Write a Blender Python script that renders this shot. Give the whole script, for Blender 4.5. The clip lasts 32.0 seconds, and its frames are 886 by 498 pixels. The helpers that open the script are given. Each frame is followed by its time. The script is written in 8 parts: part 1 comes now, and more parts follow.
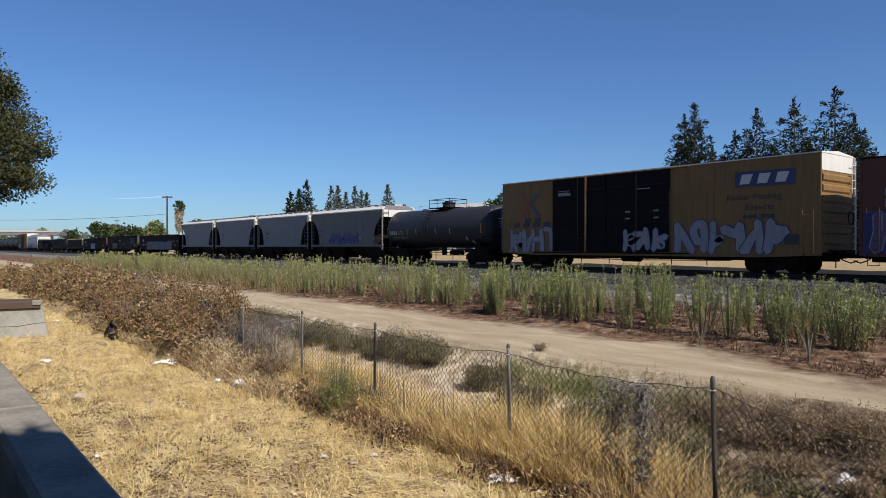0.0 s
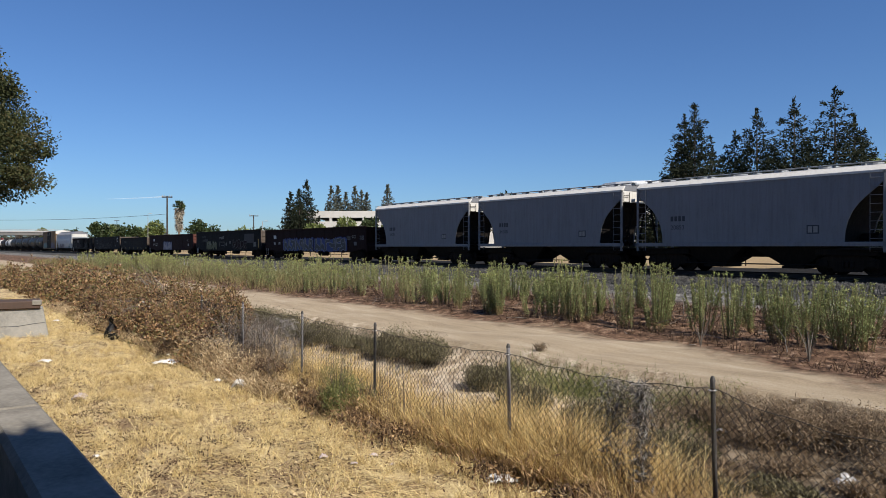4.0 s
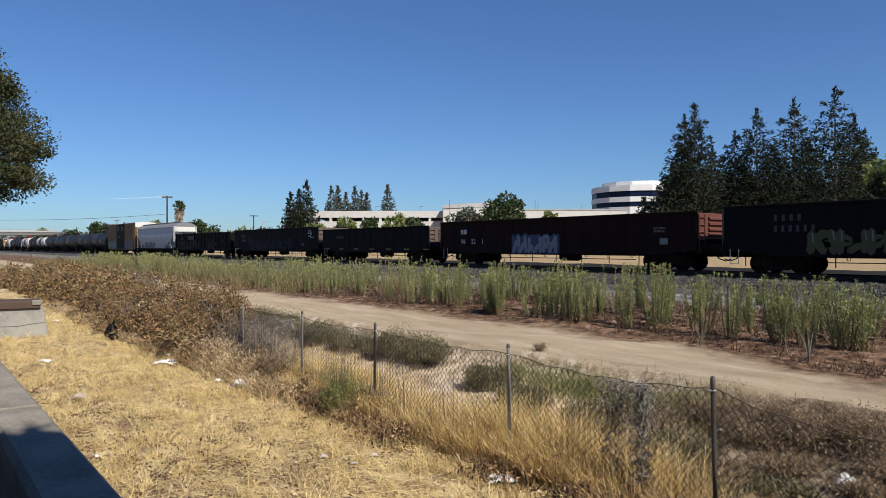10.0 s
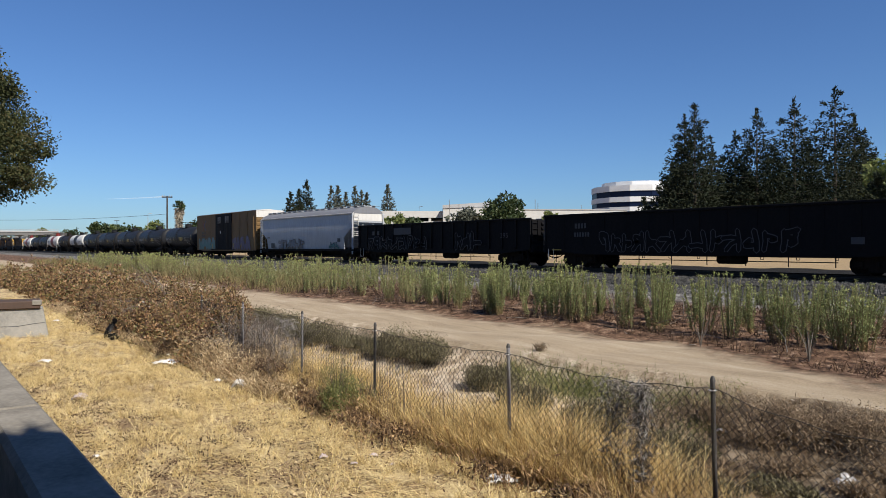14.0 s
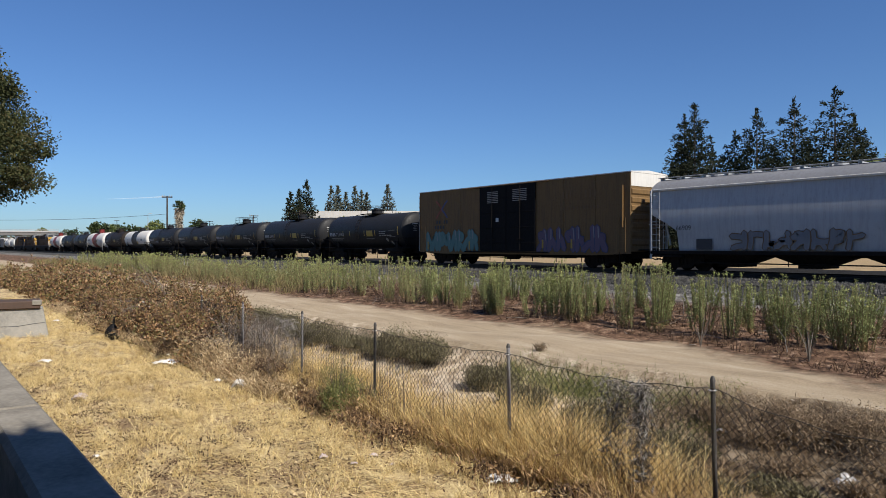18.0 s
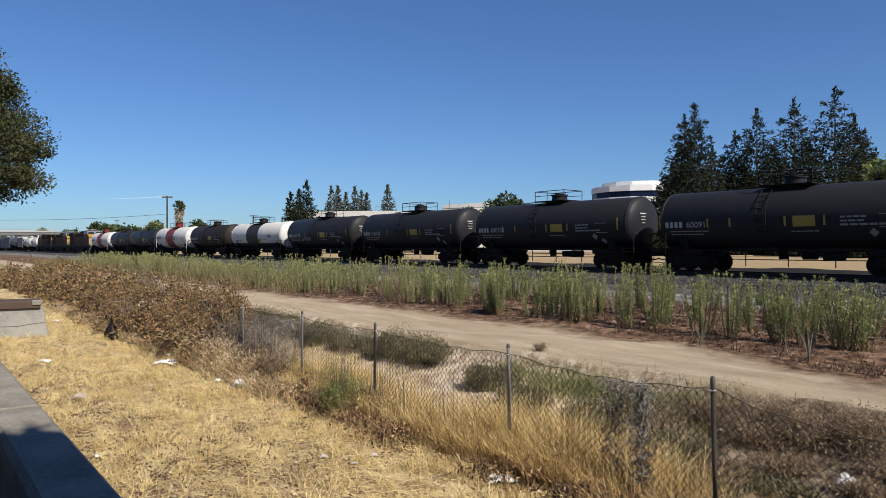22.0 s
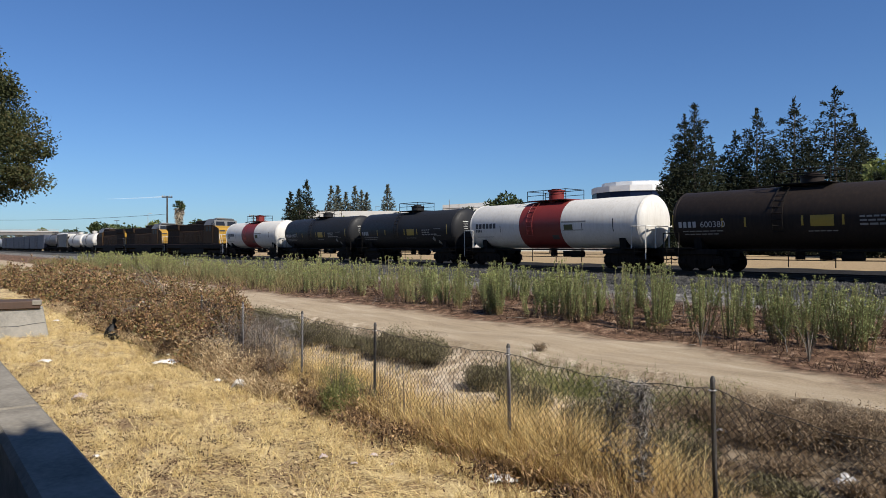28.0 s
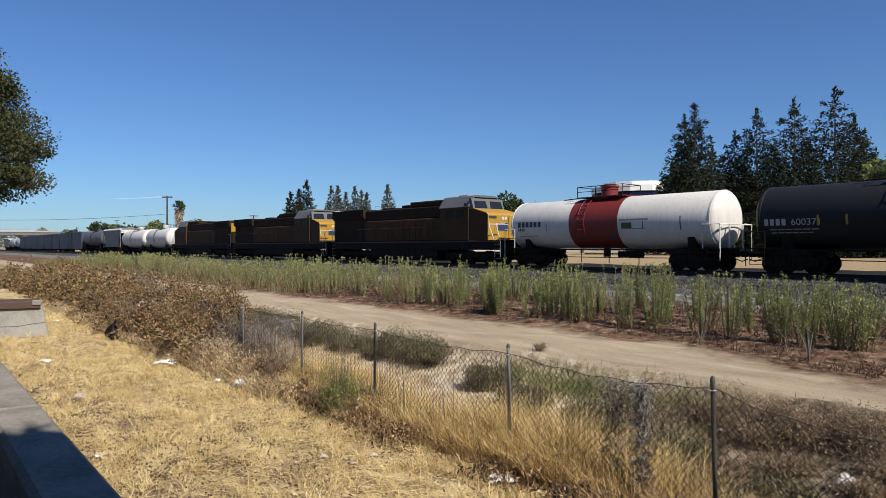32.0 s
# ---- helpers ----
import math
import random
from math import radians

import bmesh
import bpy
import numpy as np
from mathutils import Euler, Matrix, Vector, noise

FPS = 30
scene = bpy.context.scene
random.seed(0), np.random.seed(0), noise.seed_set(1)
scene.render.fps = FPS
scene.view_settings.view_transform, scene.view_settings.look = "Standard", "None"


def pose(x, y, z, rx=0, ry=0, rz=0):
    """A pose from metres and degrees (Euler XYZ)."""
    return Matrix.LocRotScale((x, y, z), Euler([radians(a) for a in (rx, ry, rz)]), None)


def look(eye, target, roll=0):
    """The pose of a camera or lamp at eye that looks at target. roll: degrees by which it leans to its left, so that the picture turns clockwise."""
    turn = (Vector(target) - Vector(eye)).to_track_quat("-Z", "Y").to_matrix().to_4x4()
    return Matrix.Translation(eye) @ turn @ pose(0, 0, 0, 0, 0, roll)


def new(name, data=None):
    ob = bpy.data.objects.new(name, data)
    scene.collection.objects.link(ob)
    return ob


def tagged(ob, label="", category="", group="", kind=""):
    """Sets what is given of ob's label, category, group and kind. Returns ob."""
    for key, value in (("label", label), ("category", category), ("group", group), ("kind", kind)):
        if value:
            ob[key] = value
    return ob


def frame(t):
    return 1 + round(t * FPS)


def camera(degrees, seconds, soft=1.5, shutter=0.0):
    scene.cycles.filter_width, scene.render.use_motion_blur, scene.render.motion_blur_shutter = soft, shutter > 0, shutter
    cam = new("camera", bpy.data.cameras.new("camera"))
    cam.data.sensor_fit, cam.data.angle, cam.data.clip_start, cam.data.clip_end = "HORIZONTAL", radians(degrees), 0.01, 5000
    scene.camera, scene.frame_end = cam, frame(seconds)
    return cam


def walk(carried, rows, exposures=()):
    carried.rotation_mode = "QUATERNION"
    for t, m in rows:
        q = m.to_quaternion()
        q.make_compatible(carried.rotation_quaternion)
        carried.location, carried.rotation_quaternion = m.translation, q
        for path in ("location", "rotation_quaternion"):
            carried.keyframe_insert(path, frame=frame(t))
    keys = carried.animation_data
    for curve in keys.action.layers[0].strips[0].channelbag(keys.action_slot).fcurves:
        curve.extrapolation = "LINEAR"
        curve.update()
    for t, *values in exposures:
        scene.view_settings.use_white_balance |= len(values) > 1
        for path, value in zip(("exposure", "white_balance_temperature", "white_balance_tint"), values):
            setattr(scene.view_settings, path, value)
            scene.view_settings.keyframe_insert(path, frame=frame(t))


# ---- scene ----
# World: x runs along the railway (to the right of the picture), y away from the camera across it, z up from the rail heads.
cam = camera(65.70, 32.0, soft=0.45)
EYE = (0.0, 0.0, 1.17)
AHEAD = (-78.36, 62.13, 1.17 - 0.288)
walk(cam, [(0.0, look(EYE, AHEAD)), (32.0, look(EYE, AHEAD))])
scene.view_settings.exposure = 0.33

# ---- daylight: a clear sky and one sun almost along the line ----
SUN_AZ, SUN_EL = radians(89.6), radians(45.0)
world = bpy.data.worlds.new("sky")
scene.world = world
world.use_nodes = True
wn = world.node_tree.nodes
sky = wn.new("ShaderNodeTexSky")
sky.sky_type = "NISHITA"
sky.sun_disc = False
sky.sun_elevation, sky.sun_rotation = SUN_EL, SUN_AZ
sky.altitude, sky.air_density, sky.dust_density, sky.ozone_density = 0.0, 1.0, 0.35, 2.5
tint = wn.new("ShaderNodeMix")
tint.data_type, tint.blend_type = "RGBA", "MULTIPLY"
tint.inputs[0].default_value = 1.0
tint.inputs[7].default_value = (0.672, 0.965, 1.395, 1)
world.node_tree.links.new(sky.outputs["Color"], tint.inputs[6])
world.node_tree.links.new(tint.outputs[2], wn["Background"].inputs["Color"])
wn["Background"].inputs["Strength"].default_value = 0.060
sun = new("sun", bpy.data.lights.new("sun", "SUN"))
sun.data.energy, sun.data.angle, sun.data.color = 5.6, radians(0.53), (1.0, 0.93, 0.82)
toward = Vector((math.sin(SUN_AZ) * math.cos(SUN_EL), math.cos(SUN_AZ) * math.cos(SUN_EL), math.sin(SUN_EL)))
sun.matrix_world = Matrix.Translation((60, 80, 90)) @ toward.to_track_quat("Z", "Y").to_matrix().to_4x4()

rng = np.random.default_rng(7)
TRACK_Y = 31.16
SPEED = 11.85


# ---- materials ----
def tree_of(name):
    m = bpy.data.materials.new(name)
    m.use_nodes = True
    n, l = m.node_tree.nodes, m.node_tree.links
    return m, n, l, n["Principled BSDF"]


def coords(n, l, scale=(1, 1, 1)):
    tc = n.new("ShaderNodeTexCoord")
    mp = n.new("ShaderNodeMapping")
    mp.inputs["Scale"].default_value = scale
    l.new(tc.outputs["Object"], mp.inputs["Vector"])
    return mp.outputs["Vector"]


def noise_of(n, l, vec, scale, detail=4, rough=0.55):
    t = n.new("ShaderNodeTexNoise")
    t.inputs["Scale"].default_value, t.inputs["Detail"].default_value, t.inputs["Roughness"].default_value = scale, detail, rough
    l.new(vec, t.inputs["Vector"])
    return t.outputs["Fac"]


def ramp(n, l, fac, stops):
    r = n.new("ShaderNodeValToRGB")
    e = r.color_ramp.elements
    while len(e) < len(stops):
        e.new(0.5)
    for el, (p, c) in zip(e, stops):
        el.position = p
        el.color = c if len(c) == 4 else (*c, 1)
    l.new(fac, r.inputs["Fac"])
    return r.outputs["Color"]


def mixed(n, l, fac, a, b, mode="MIX"):
    x = n.new("ShaderNodeMix")
    x.data_type, x.blend_type = "RGBA", mode
    for sock, val in ((x.inputs[0], fac), (x.inputs[6], a), (x.inputs[7], b)):
        if isinstance(val, (int, float)):
            sock.default_value = val
        elif isinstance(val, tuple):
            sock.default_value = val if len(val) == 4 else (*val, 1)
        else:
            l.new(val, sock)
    return x.outputs[2]


def relief(n, l, height, strength, dist, bsdf):
    b = n.new("ShaderNodeBump")
    b.inputs["Strength"].default_value, b.inputs["Distance"].default_value = strength, dist
    l.new(height, b.inputs["Height"])
    l.new(b.outputs["Normal"], bsdf.inputs["Normal"])


def math_of(n, l, op, a, b=None, clamp=False):
    m = n.new("ShaderNodeMath")
    m.operation, m.use_clamp = op, clamp
    for k, val in enumerate((a, b)):
        if val is None:
            continue
        if isinstance(val, (int, float)):
            m.inputs[k].default_value = val
        else:
            l.new(val, m.inputs[k])
    return m.outputs[0]


def rgb3(c, k):
    return tuple(min(1, max(0, a * k)) for a in c)


def paint(name, c, rough=0.5, grime=0.45, metal=0.0, dirt=(0.05, 0.035, 0.025), streak=True, bump=0.15, spec=0.3):
    """Weathered paint on steel: blotches, fine grain, and run-down streaks of grime."""
    m, n, l, b = tree_of(name)
    v = coords(n, l)
    big = noise_of(n, l, v, 0.7, 5)
    fine = noise_of(n, l, v, 9.0, 6, 0.65)
    base = mixed(n, l, big, rgb3(c, 0.82), rgb3(c, 1.15))
    if streak:
        run = noise_of(n, l, coords(n, l, (3.2, 3.2, 0.22)), 2.4, 6, 0.7)
        f = ramp(n, l, run, [(0.45, (0, 0, 0)), (0.75, (grime, grime, grime))])
        base = mixed(n, l, f, base, dirt)
    spots = ramp(n, l, fine, [(0.58, (0, 0, 0)), (0.72, (grime * 0.7,) * 3)])
    base = mixed(n, l, spots, base, dirt)
    l.new(base, b.inputs["Base Color"])
    l.new(ramp(n, l, fine, [(0.3, (rough - 0.1,) * 3), (0.7, (min(1, rough + 0.18),) * 3)]), b.inputs["Roughness"])
    b.inputs["Metallic"].default_value = metal
    b.inputs["Specular IOR Level"].default_value = spec
    relief(n, l, big, bump, 0.03, b)
    return m


def rough_mat(name, stops, scale, rough=0.9, bump=0.5, dist=0.02, fine=8.0, spec=0.3):
    """Soil, bark, concrete and the like: a ramp over two mixed noises."""
    m, n, l, b = tree_of(name)
    v = coords(n, l)
    a = noise_of(n, l, v, scale, 8, 0.6)
    f = noise_of(n, l, v, scale * fine, 5, 0.6)
    h = math_of(n, l, "ADD", math_of(n, l, "MULTIPLY", a, 0.6), math_of(n, l, "MULTIPLY", f, 0.4))
    l.new(ramp(n, l, h, stops), b.inputs["Base Color"])
    b.inputs["Roughness"].default_value = rough
    b.inputs["Specular IOR Level"].default_value = spec
    relief(n, l, h, bump, dist, b)
    return m


def leaf_mat(name, colours, rough=0.65, trans=0.25, scale=0.8, rise=1.0):
    """Leaves: each its own tint, with larger patches, a little light through them."""
    m, n, l, b = tree_of(name)
    g = n.new("ShaderNodeNewGeometry")
    v = coords(n, l, (1, 1, rise))
    big = noise_of(n, l, v, scale, 3)
    k = len(colours) - 1
    mix = math_of(n, l, "ADD", math_of(n, l, "MULTIPLY", g.outputs["Random Per Island"], 0.6), math_of(n, l, "SUBTRACT", math_of(n, l, "MULTIPLY", big, 0.9), 0.25), True)
    l.new(ramp(n, l, mix, [(i / k, c) for i, c in enumerate(colours)]), b.inputs["Base Color"])
    b.inputs["Roughness"].default_value = rough
    b.inputs["Specular IOR Level"].default_value = 0.25
    t = n.new("ShaderNodeBsdfTranslucent")
    l.new(ramp(n, l, mix, [(i / k, rgb3(c, 1.3)) for i, c in enumerate(colours)]), t.inputs["Color"])
    s = n.new("ShaderNodeMixShader")
    s.inputs[0].default_value = trans
    l.new(b.outputs[0], s.inputs[1])
    l.new(t.outputs[0], s.inputs[2])
    l.new(s.outputs[0], n["Material Output"].inputs["Surface"])
    return m


def plain(name, c, rough=0.6, metal=0.0):
    m, n, l, b = tree_of(name)
    f = noise_of(n, l, coords(n, l), 14.0, 4)
    l.new(mixed(n, l, f, rgb3(c, 0.85), rgb3(c, 1.12)), b.inputs["Base Color"])
    b.inputs["Roughness"].default_value, b.inputs["Metallic"].default_value = rough, metal
    return m


# ---- mesh building ----
class Geo:
    """Collects vertices and faces for one mesh."""

    def __init__(self):
        self.v, self.f, self.pieces = [], [], []

    def add(self, verts, faces):
        k = len(self.v)
        self.v += [tuple(p) for p in verts]
        self.f += [tuple(i + k for i in q) for q in faces]
        return self

    def box(self, x0, x1, y0, y1, z0, z1, c=0.0):
        """A box with edges chamfered by c."""
        if c <= 0:
            return self.add([(x, y, z) for x in (x0, x1) for y in (y0, y1) for z in (z0, z1)],
                            [(0, 1, 3, 2), (4, 6, 7, 5), (0, 4, 5, 1), (2, 3, 7, 6), (0, 2, 6, 4), (1, 5, 7, 3)])
        lo, hi = (x0, y0, z0), (x1, y1, z1)
        vs, idx = [], {}
        for i in range(8):
            s = ((i >> 2) & 1, (i >> 1) & 1, i & 1)
            for a in range(3):
                p = [(hi[k] if s[k] else lo[k]) for k in range(3)]
                for k in range(3):
                    if k != a:
                        p[k] += -c if s[k] else c
                idx[s, a] = len(vs)
                vs.append(p)
        fs = []
        for a in range(3):
            b, d = (a + 1) % 3, (a + 2) % 3
            for sa in (0, 1):
                q = []
                for sb, sd in ((0, 0), (1, 0), (1, 1), (0, 1)):
                    s = [0, 0, 0]
                    s[a], s[b], s[d] = sa, sb, sd
                    q.append(idx[tuple(s), a])
                fs.append(q if sa else q[::-1])
            for sb in (0, 1):
                for sd in (0, 1):
                    s0, s1 = [0, 0, 0], [0, 0, 0]
                    s0[b] = s1[b] = sb
                    s0[d] = s1[d] = sd
                    s1[a] = 1
                    q = [idx[tuple(s0), b], idx[tuple(s1), b], idx[tuple(s1), d], idx[tuple(s0), d]]
                    fs.append(q if sb != sd else q[::-1])
        for i in range(8):
            s = ((i >> 2) & 1, (i >> 1) & 1, i & 1)
            q = [idx[s, 0], idx[s, 1], idx[s, 2]]
            fs.append(q if sum(s) % 2 else q[::-1])
        return self.add(vs, fs)

    def tube(self, pts, r, seg=6, r2=None, cap=True):
        """A round bar along pts; r may taper to r2."""
        pts = [Vector(p) for p in pts]
        n = len(pts)
        vs, fs = [], []
        for i, p in enumerate(pts):
            d = (pts[min(i + 1, n - 1)] - pts[max(i - 1, 0)]).normalized()
            u = d.cross(Vector((0, 0, 1)) if abs(d.z) < 0.95 else Vector((1, 0, 0))).normalized()
            w = d.cross(u)
            rr = r if r2 is None else r + (r2 - r) * i / max(1, n - 1)
            vs += [p + (u * math.cos(a) + w * math.sin(a)) * rr for a in (2 * math.pi * k / seg for k in range(seg))]
        for i in range(n - 1):
            for k in range(seg):
                a, b = i * seg + k, i * seg + (k + 1) % seg
                fs.append((a, a + seg, b + seg, b))
        if cap:
            fs.append(tuple(range(seg)))
            fs.append(tuple(range((n - 1) * seg, n * seg))[::-1])
        return self.add(vs, fs)

    def lathe_x(self, prof, seg=32, y=0.0, z=0.0, a0=0.0, a1=2 * math.pi):
        """Turns (x, radius) points round the line along x through (y, z)."""
        full = abs(a1 - a0 - 2 * math.pi) < 1e-6
        m = seg if full else seg + 1
        vs, fs = [], []
        for x, r in prof:
            vs += [(x, y + r * math.sin(a0 + (a1 - a0) * k / seg), z + r * math.cos(a0 + (a1 - a0) * k / seg)) for k in range(m)]
        for i in range(len(prof) - 1):
            for k in range(seg):
                a, b = i * m + k, i * m + (k + 1) % m
                fs.append((a, b, b + m, a + m))
        return self.add(vs, fs)

    def prism_y(self, poly, y0, y1):
        """A flat (x, z) outline drawn out from y0 to y1."""
        k = len(poly)
        vs = [(x, y0, z) for x, z in poly] + [(x, y1, z) for x, z in poly]
        return self.add(vs, [tuple(range(k)), tuple(range(2 * k - 1, k - 1, -1))] + [(i, i + k, (i + 1) % k + k, (i + 1) % k) for i in range(k)])

    def prism_x(self, poly, x0, x1):
        """A flat (y, z) outline drawn out from x0 to x1."""
        k = len(poly)
        vs = [(x0, y, z) for y, z in poly] + [(x1, y, z) for y, z in poly]
        return self.add(vs, [tuple(range(k - 1, -1, -1)), tuple(range(k, 2 * k))] + [(i, (i + 1) % k, (i + 1) % k + k, i + k) for i in range(k)])

    def prism_z(self, poly, z0, z1):
        k = len(poly)
        vs = [(x, y, z0) for x, y in poly] + [(x, y, z1) for x, y in poly]
        return self.add(vs, [tuple(range(k - 1, -1, -1)), tuple(range(k, 2 * k))] + [(i, (i + 1) % k, (i + 1) % k + k, i + k) for i in range(k)])

    def mesh(self, name, smooth=None):
        me = bpy.data.meshes.new(name)
        me.from_pydata(self.v, [], self.f)
        bm = bmesh.new()
        bm.from_mesh(me)
        bmesh.ops.recalc_face_normals(bm, faces=bm.faces)
        bm.to_mesh(me)
        bm.free()
        if smooth:
            me.polygons.foreach_set("use_smooth", [True] * len(me.polygons))
            me.set_sharp_from_angle(angle=radians(smooth))
        return me


def put(name, geo, material, parent=None, label="", smooth=None, at=None):
    """Links a Geo (or a mesh) as one mesh object, under parent if given."""
    me = geo.mesh(name, smooth) if isinstance(geo, Geo) else geo
    if material is not None and not me.materials:
        me.materials.append(material)
    ob = new(name, me)
    if parent is not None:
        ob.parent = parent
    if at is not None:
        ob.matrix_basis = at
    if label:
        ob["label"] = label
    if isinstance(geo, Geo):
        for piece, shape in geo.pieces:
            put(piece, shape, material, ob)
    return ob


def thing(name, label, category, group="", at=(0, 0, 0), rz=0.0):
    ob = new(name)
    ob.empty_display_size = 0.2
    ob.matrix_basis = pose(*at, 0, 0, rz)
    return tagged(ob, label, category, group)


def fast_mesh(name, verts, quads, smooth=False):
    """A mesh from number arrays: verts (n, 3) and quads (m, 3 or 4)."""
    me = bpy.data.meshes.new(name)
    k = quads.shape[1]
    me.vertices.add(len(verts))
    me.vertices.foreach_set("co", np.asarray(verts, np.float32).ravel())
    me.loops.add(quads.size)
    me.loops.foreach_set("vertex_index", quads.astype(np.int32).ravel())
    me.polygons.add(len(quads))
    me.polygons.foreach_set("loop_start", np.arange(0, quads.size, k, dtype=np.int32))
    me.polygons.foreach_set("use_smooth", np.full(len(quads), smooth))
    me.update(calc_edges=True)
    return me


def leaves(pts, length, width, up=0.0, out=None):
    """A small pointed leaf at each point, turned at random; up leans them to the vertical. Returns verts, quads."""
    pts = np.asarray(pts, float)
    n = len(pts)
    d = rng.normal(size=(n, 3))
    if out is not None:
        d = d * 0.6 + out
    d[:, 2] += up
    d /= np.linalg.norm(d, axis=1, keepdims=True) + 1e-9
    e = np.cross(d, rng.normal(size=(n, 3)))
    e /= np.linalg.norm(e, axis=1, keepdims=True) + 1e-9
    ln = (np.asarray(length) * rng.uniform(0.6, 1.35, n))[:, None]
    wd = (np.asarray(width) * rng.uniform(0.7, 1.3, n))[:, None]
    v = np.stack([pts, pts + d * ln * 0.45 + e * wd * 0.5, pts + d * ln, pts + d * ln * 0.45 - e * wd * 0.5], 1).reshape(-1, 3)
    return v, np.arange(4 * n).reshape(-1, 4)


def blades(pts, height, width, lean=0.25):
    """Upright grass blades, each a narrow bent strip of two faces. Returns verts, quads."""
    pts = np.asarray(pts, float)
    n = len(pts)
    h = (np.asarray(height) * rng.uniform(0.5, 1.2, n))[:, None]
    a = rng.uniform(0, 2 * np.pi, n)
    side = np.stack([np.cos(a), np.sin(a), 0 * a], 1) * (np.asarray(width) * 0.5 * np.ones(n))[:, None]
    b = rng.normal(size=(n, 2)) * lean
    tip = np.concatenate([b, np.ones((n, 1))], 1) * h
    mid = np.concatenate([b * 0.35, np.ones((n, 1)) * 0.55], 1) * h
    v = np.stack([pts - side, pts + side, pts + mid + side * 0.7, pts + mid - side * 0.7, pts + tip + side * 0.15, pts + tip - side * 0.15], 1).reshape(-1, 3)
    k = np.arange(n)[:, None] * 6
    q = np.concatenate([k + [0, 1, 2, 3], k + [3, 2, 4, 5]])
    return v, q


def joined(parts):
    vs, qs, k = [], [], 0
    for v, q in parts:
        vs.append(v)
        qs.append(q + k)
        k += len(v)
    return np.concatenate(vs), np.concatenate(qs)
# ---- the ground: one sheet from behind the camera to the horizon ----
PROFILE_Y = [-5000, -60, -0.2, 0.86, 1.2, 6.6, 7.6, 8.4, 10.0, 10.7, 11.2, 11.42, 15.4, 16.2, 20.0, 27.6, 29.0, 33.4, 35.2, 37.0, 38.0, 70, 5000]
PROFILE_Z = [-1.8, -1.8, -1.8, -1.8, -1.75, -1.82, -2.0, -2.05, -1.96, -1.78, -1.52, -1.28, -1.24, -1.12, -0.95, -0.72, -0.72, -0.5, -0.30, -0.14, -0.02, 0.12, 0.12]


def ground_z(x, y):
    """Height of the ground sheet."""
    z = np.interp(y, PROFILE_Y, PROFILE_Z)
    near = np.exp(-((np.asarray(x) / 80.0) ** 2)) * (np.abs(np.asarray(y) - 12) < 45)
    bump = 0.05 * np.sin(x * 0.9 + 1.3 * np.sin(y * 0.7)) * np.sin(y * 1.1 + 0.5 * np.sin(x * 0.6)) + 0.025 * np.sin(x * 2.7 + y * 1.9) * np.sin(y * 3.1 - x)
    bump = bump + 0.05 * np.sin(x * 6.1 + 2 * np.sin(y * 8.0)) * np.sin(x * 2.3 + 1) * np.exp(-((np.asarray(y) - 11.3) / 0.22) ** 2)
    calm = np.where((np.asarray(y) > 27) & (np.asarray(y) < 36), 0.2, 1.0)
    return z + bump * near * calm


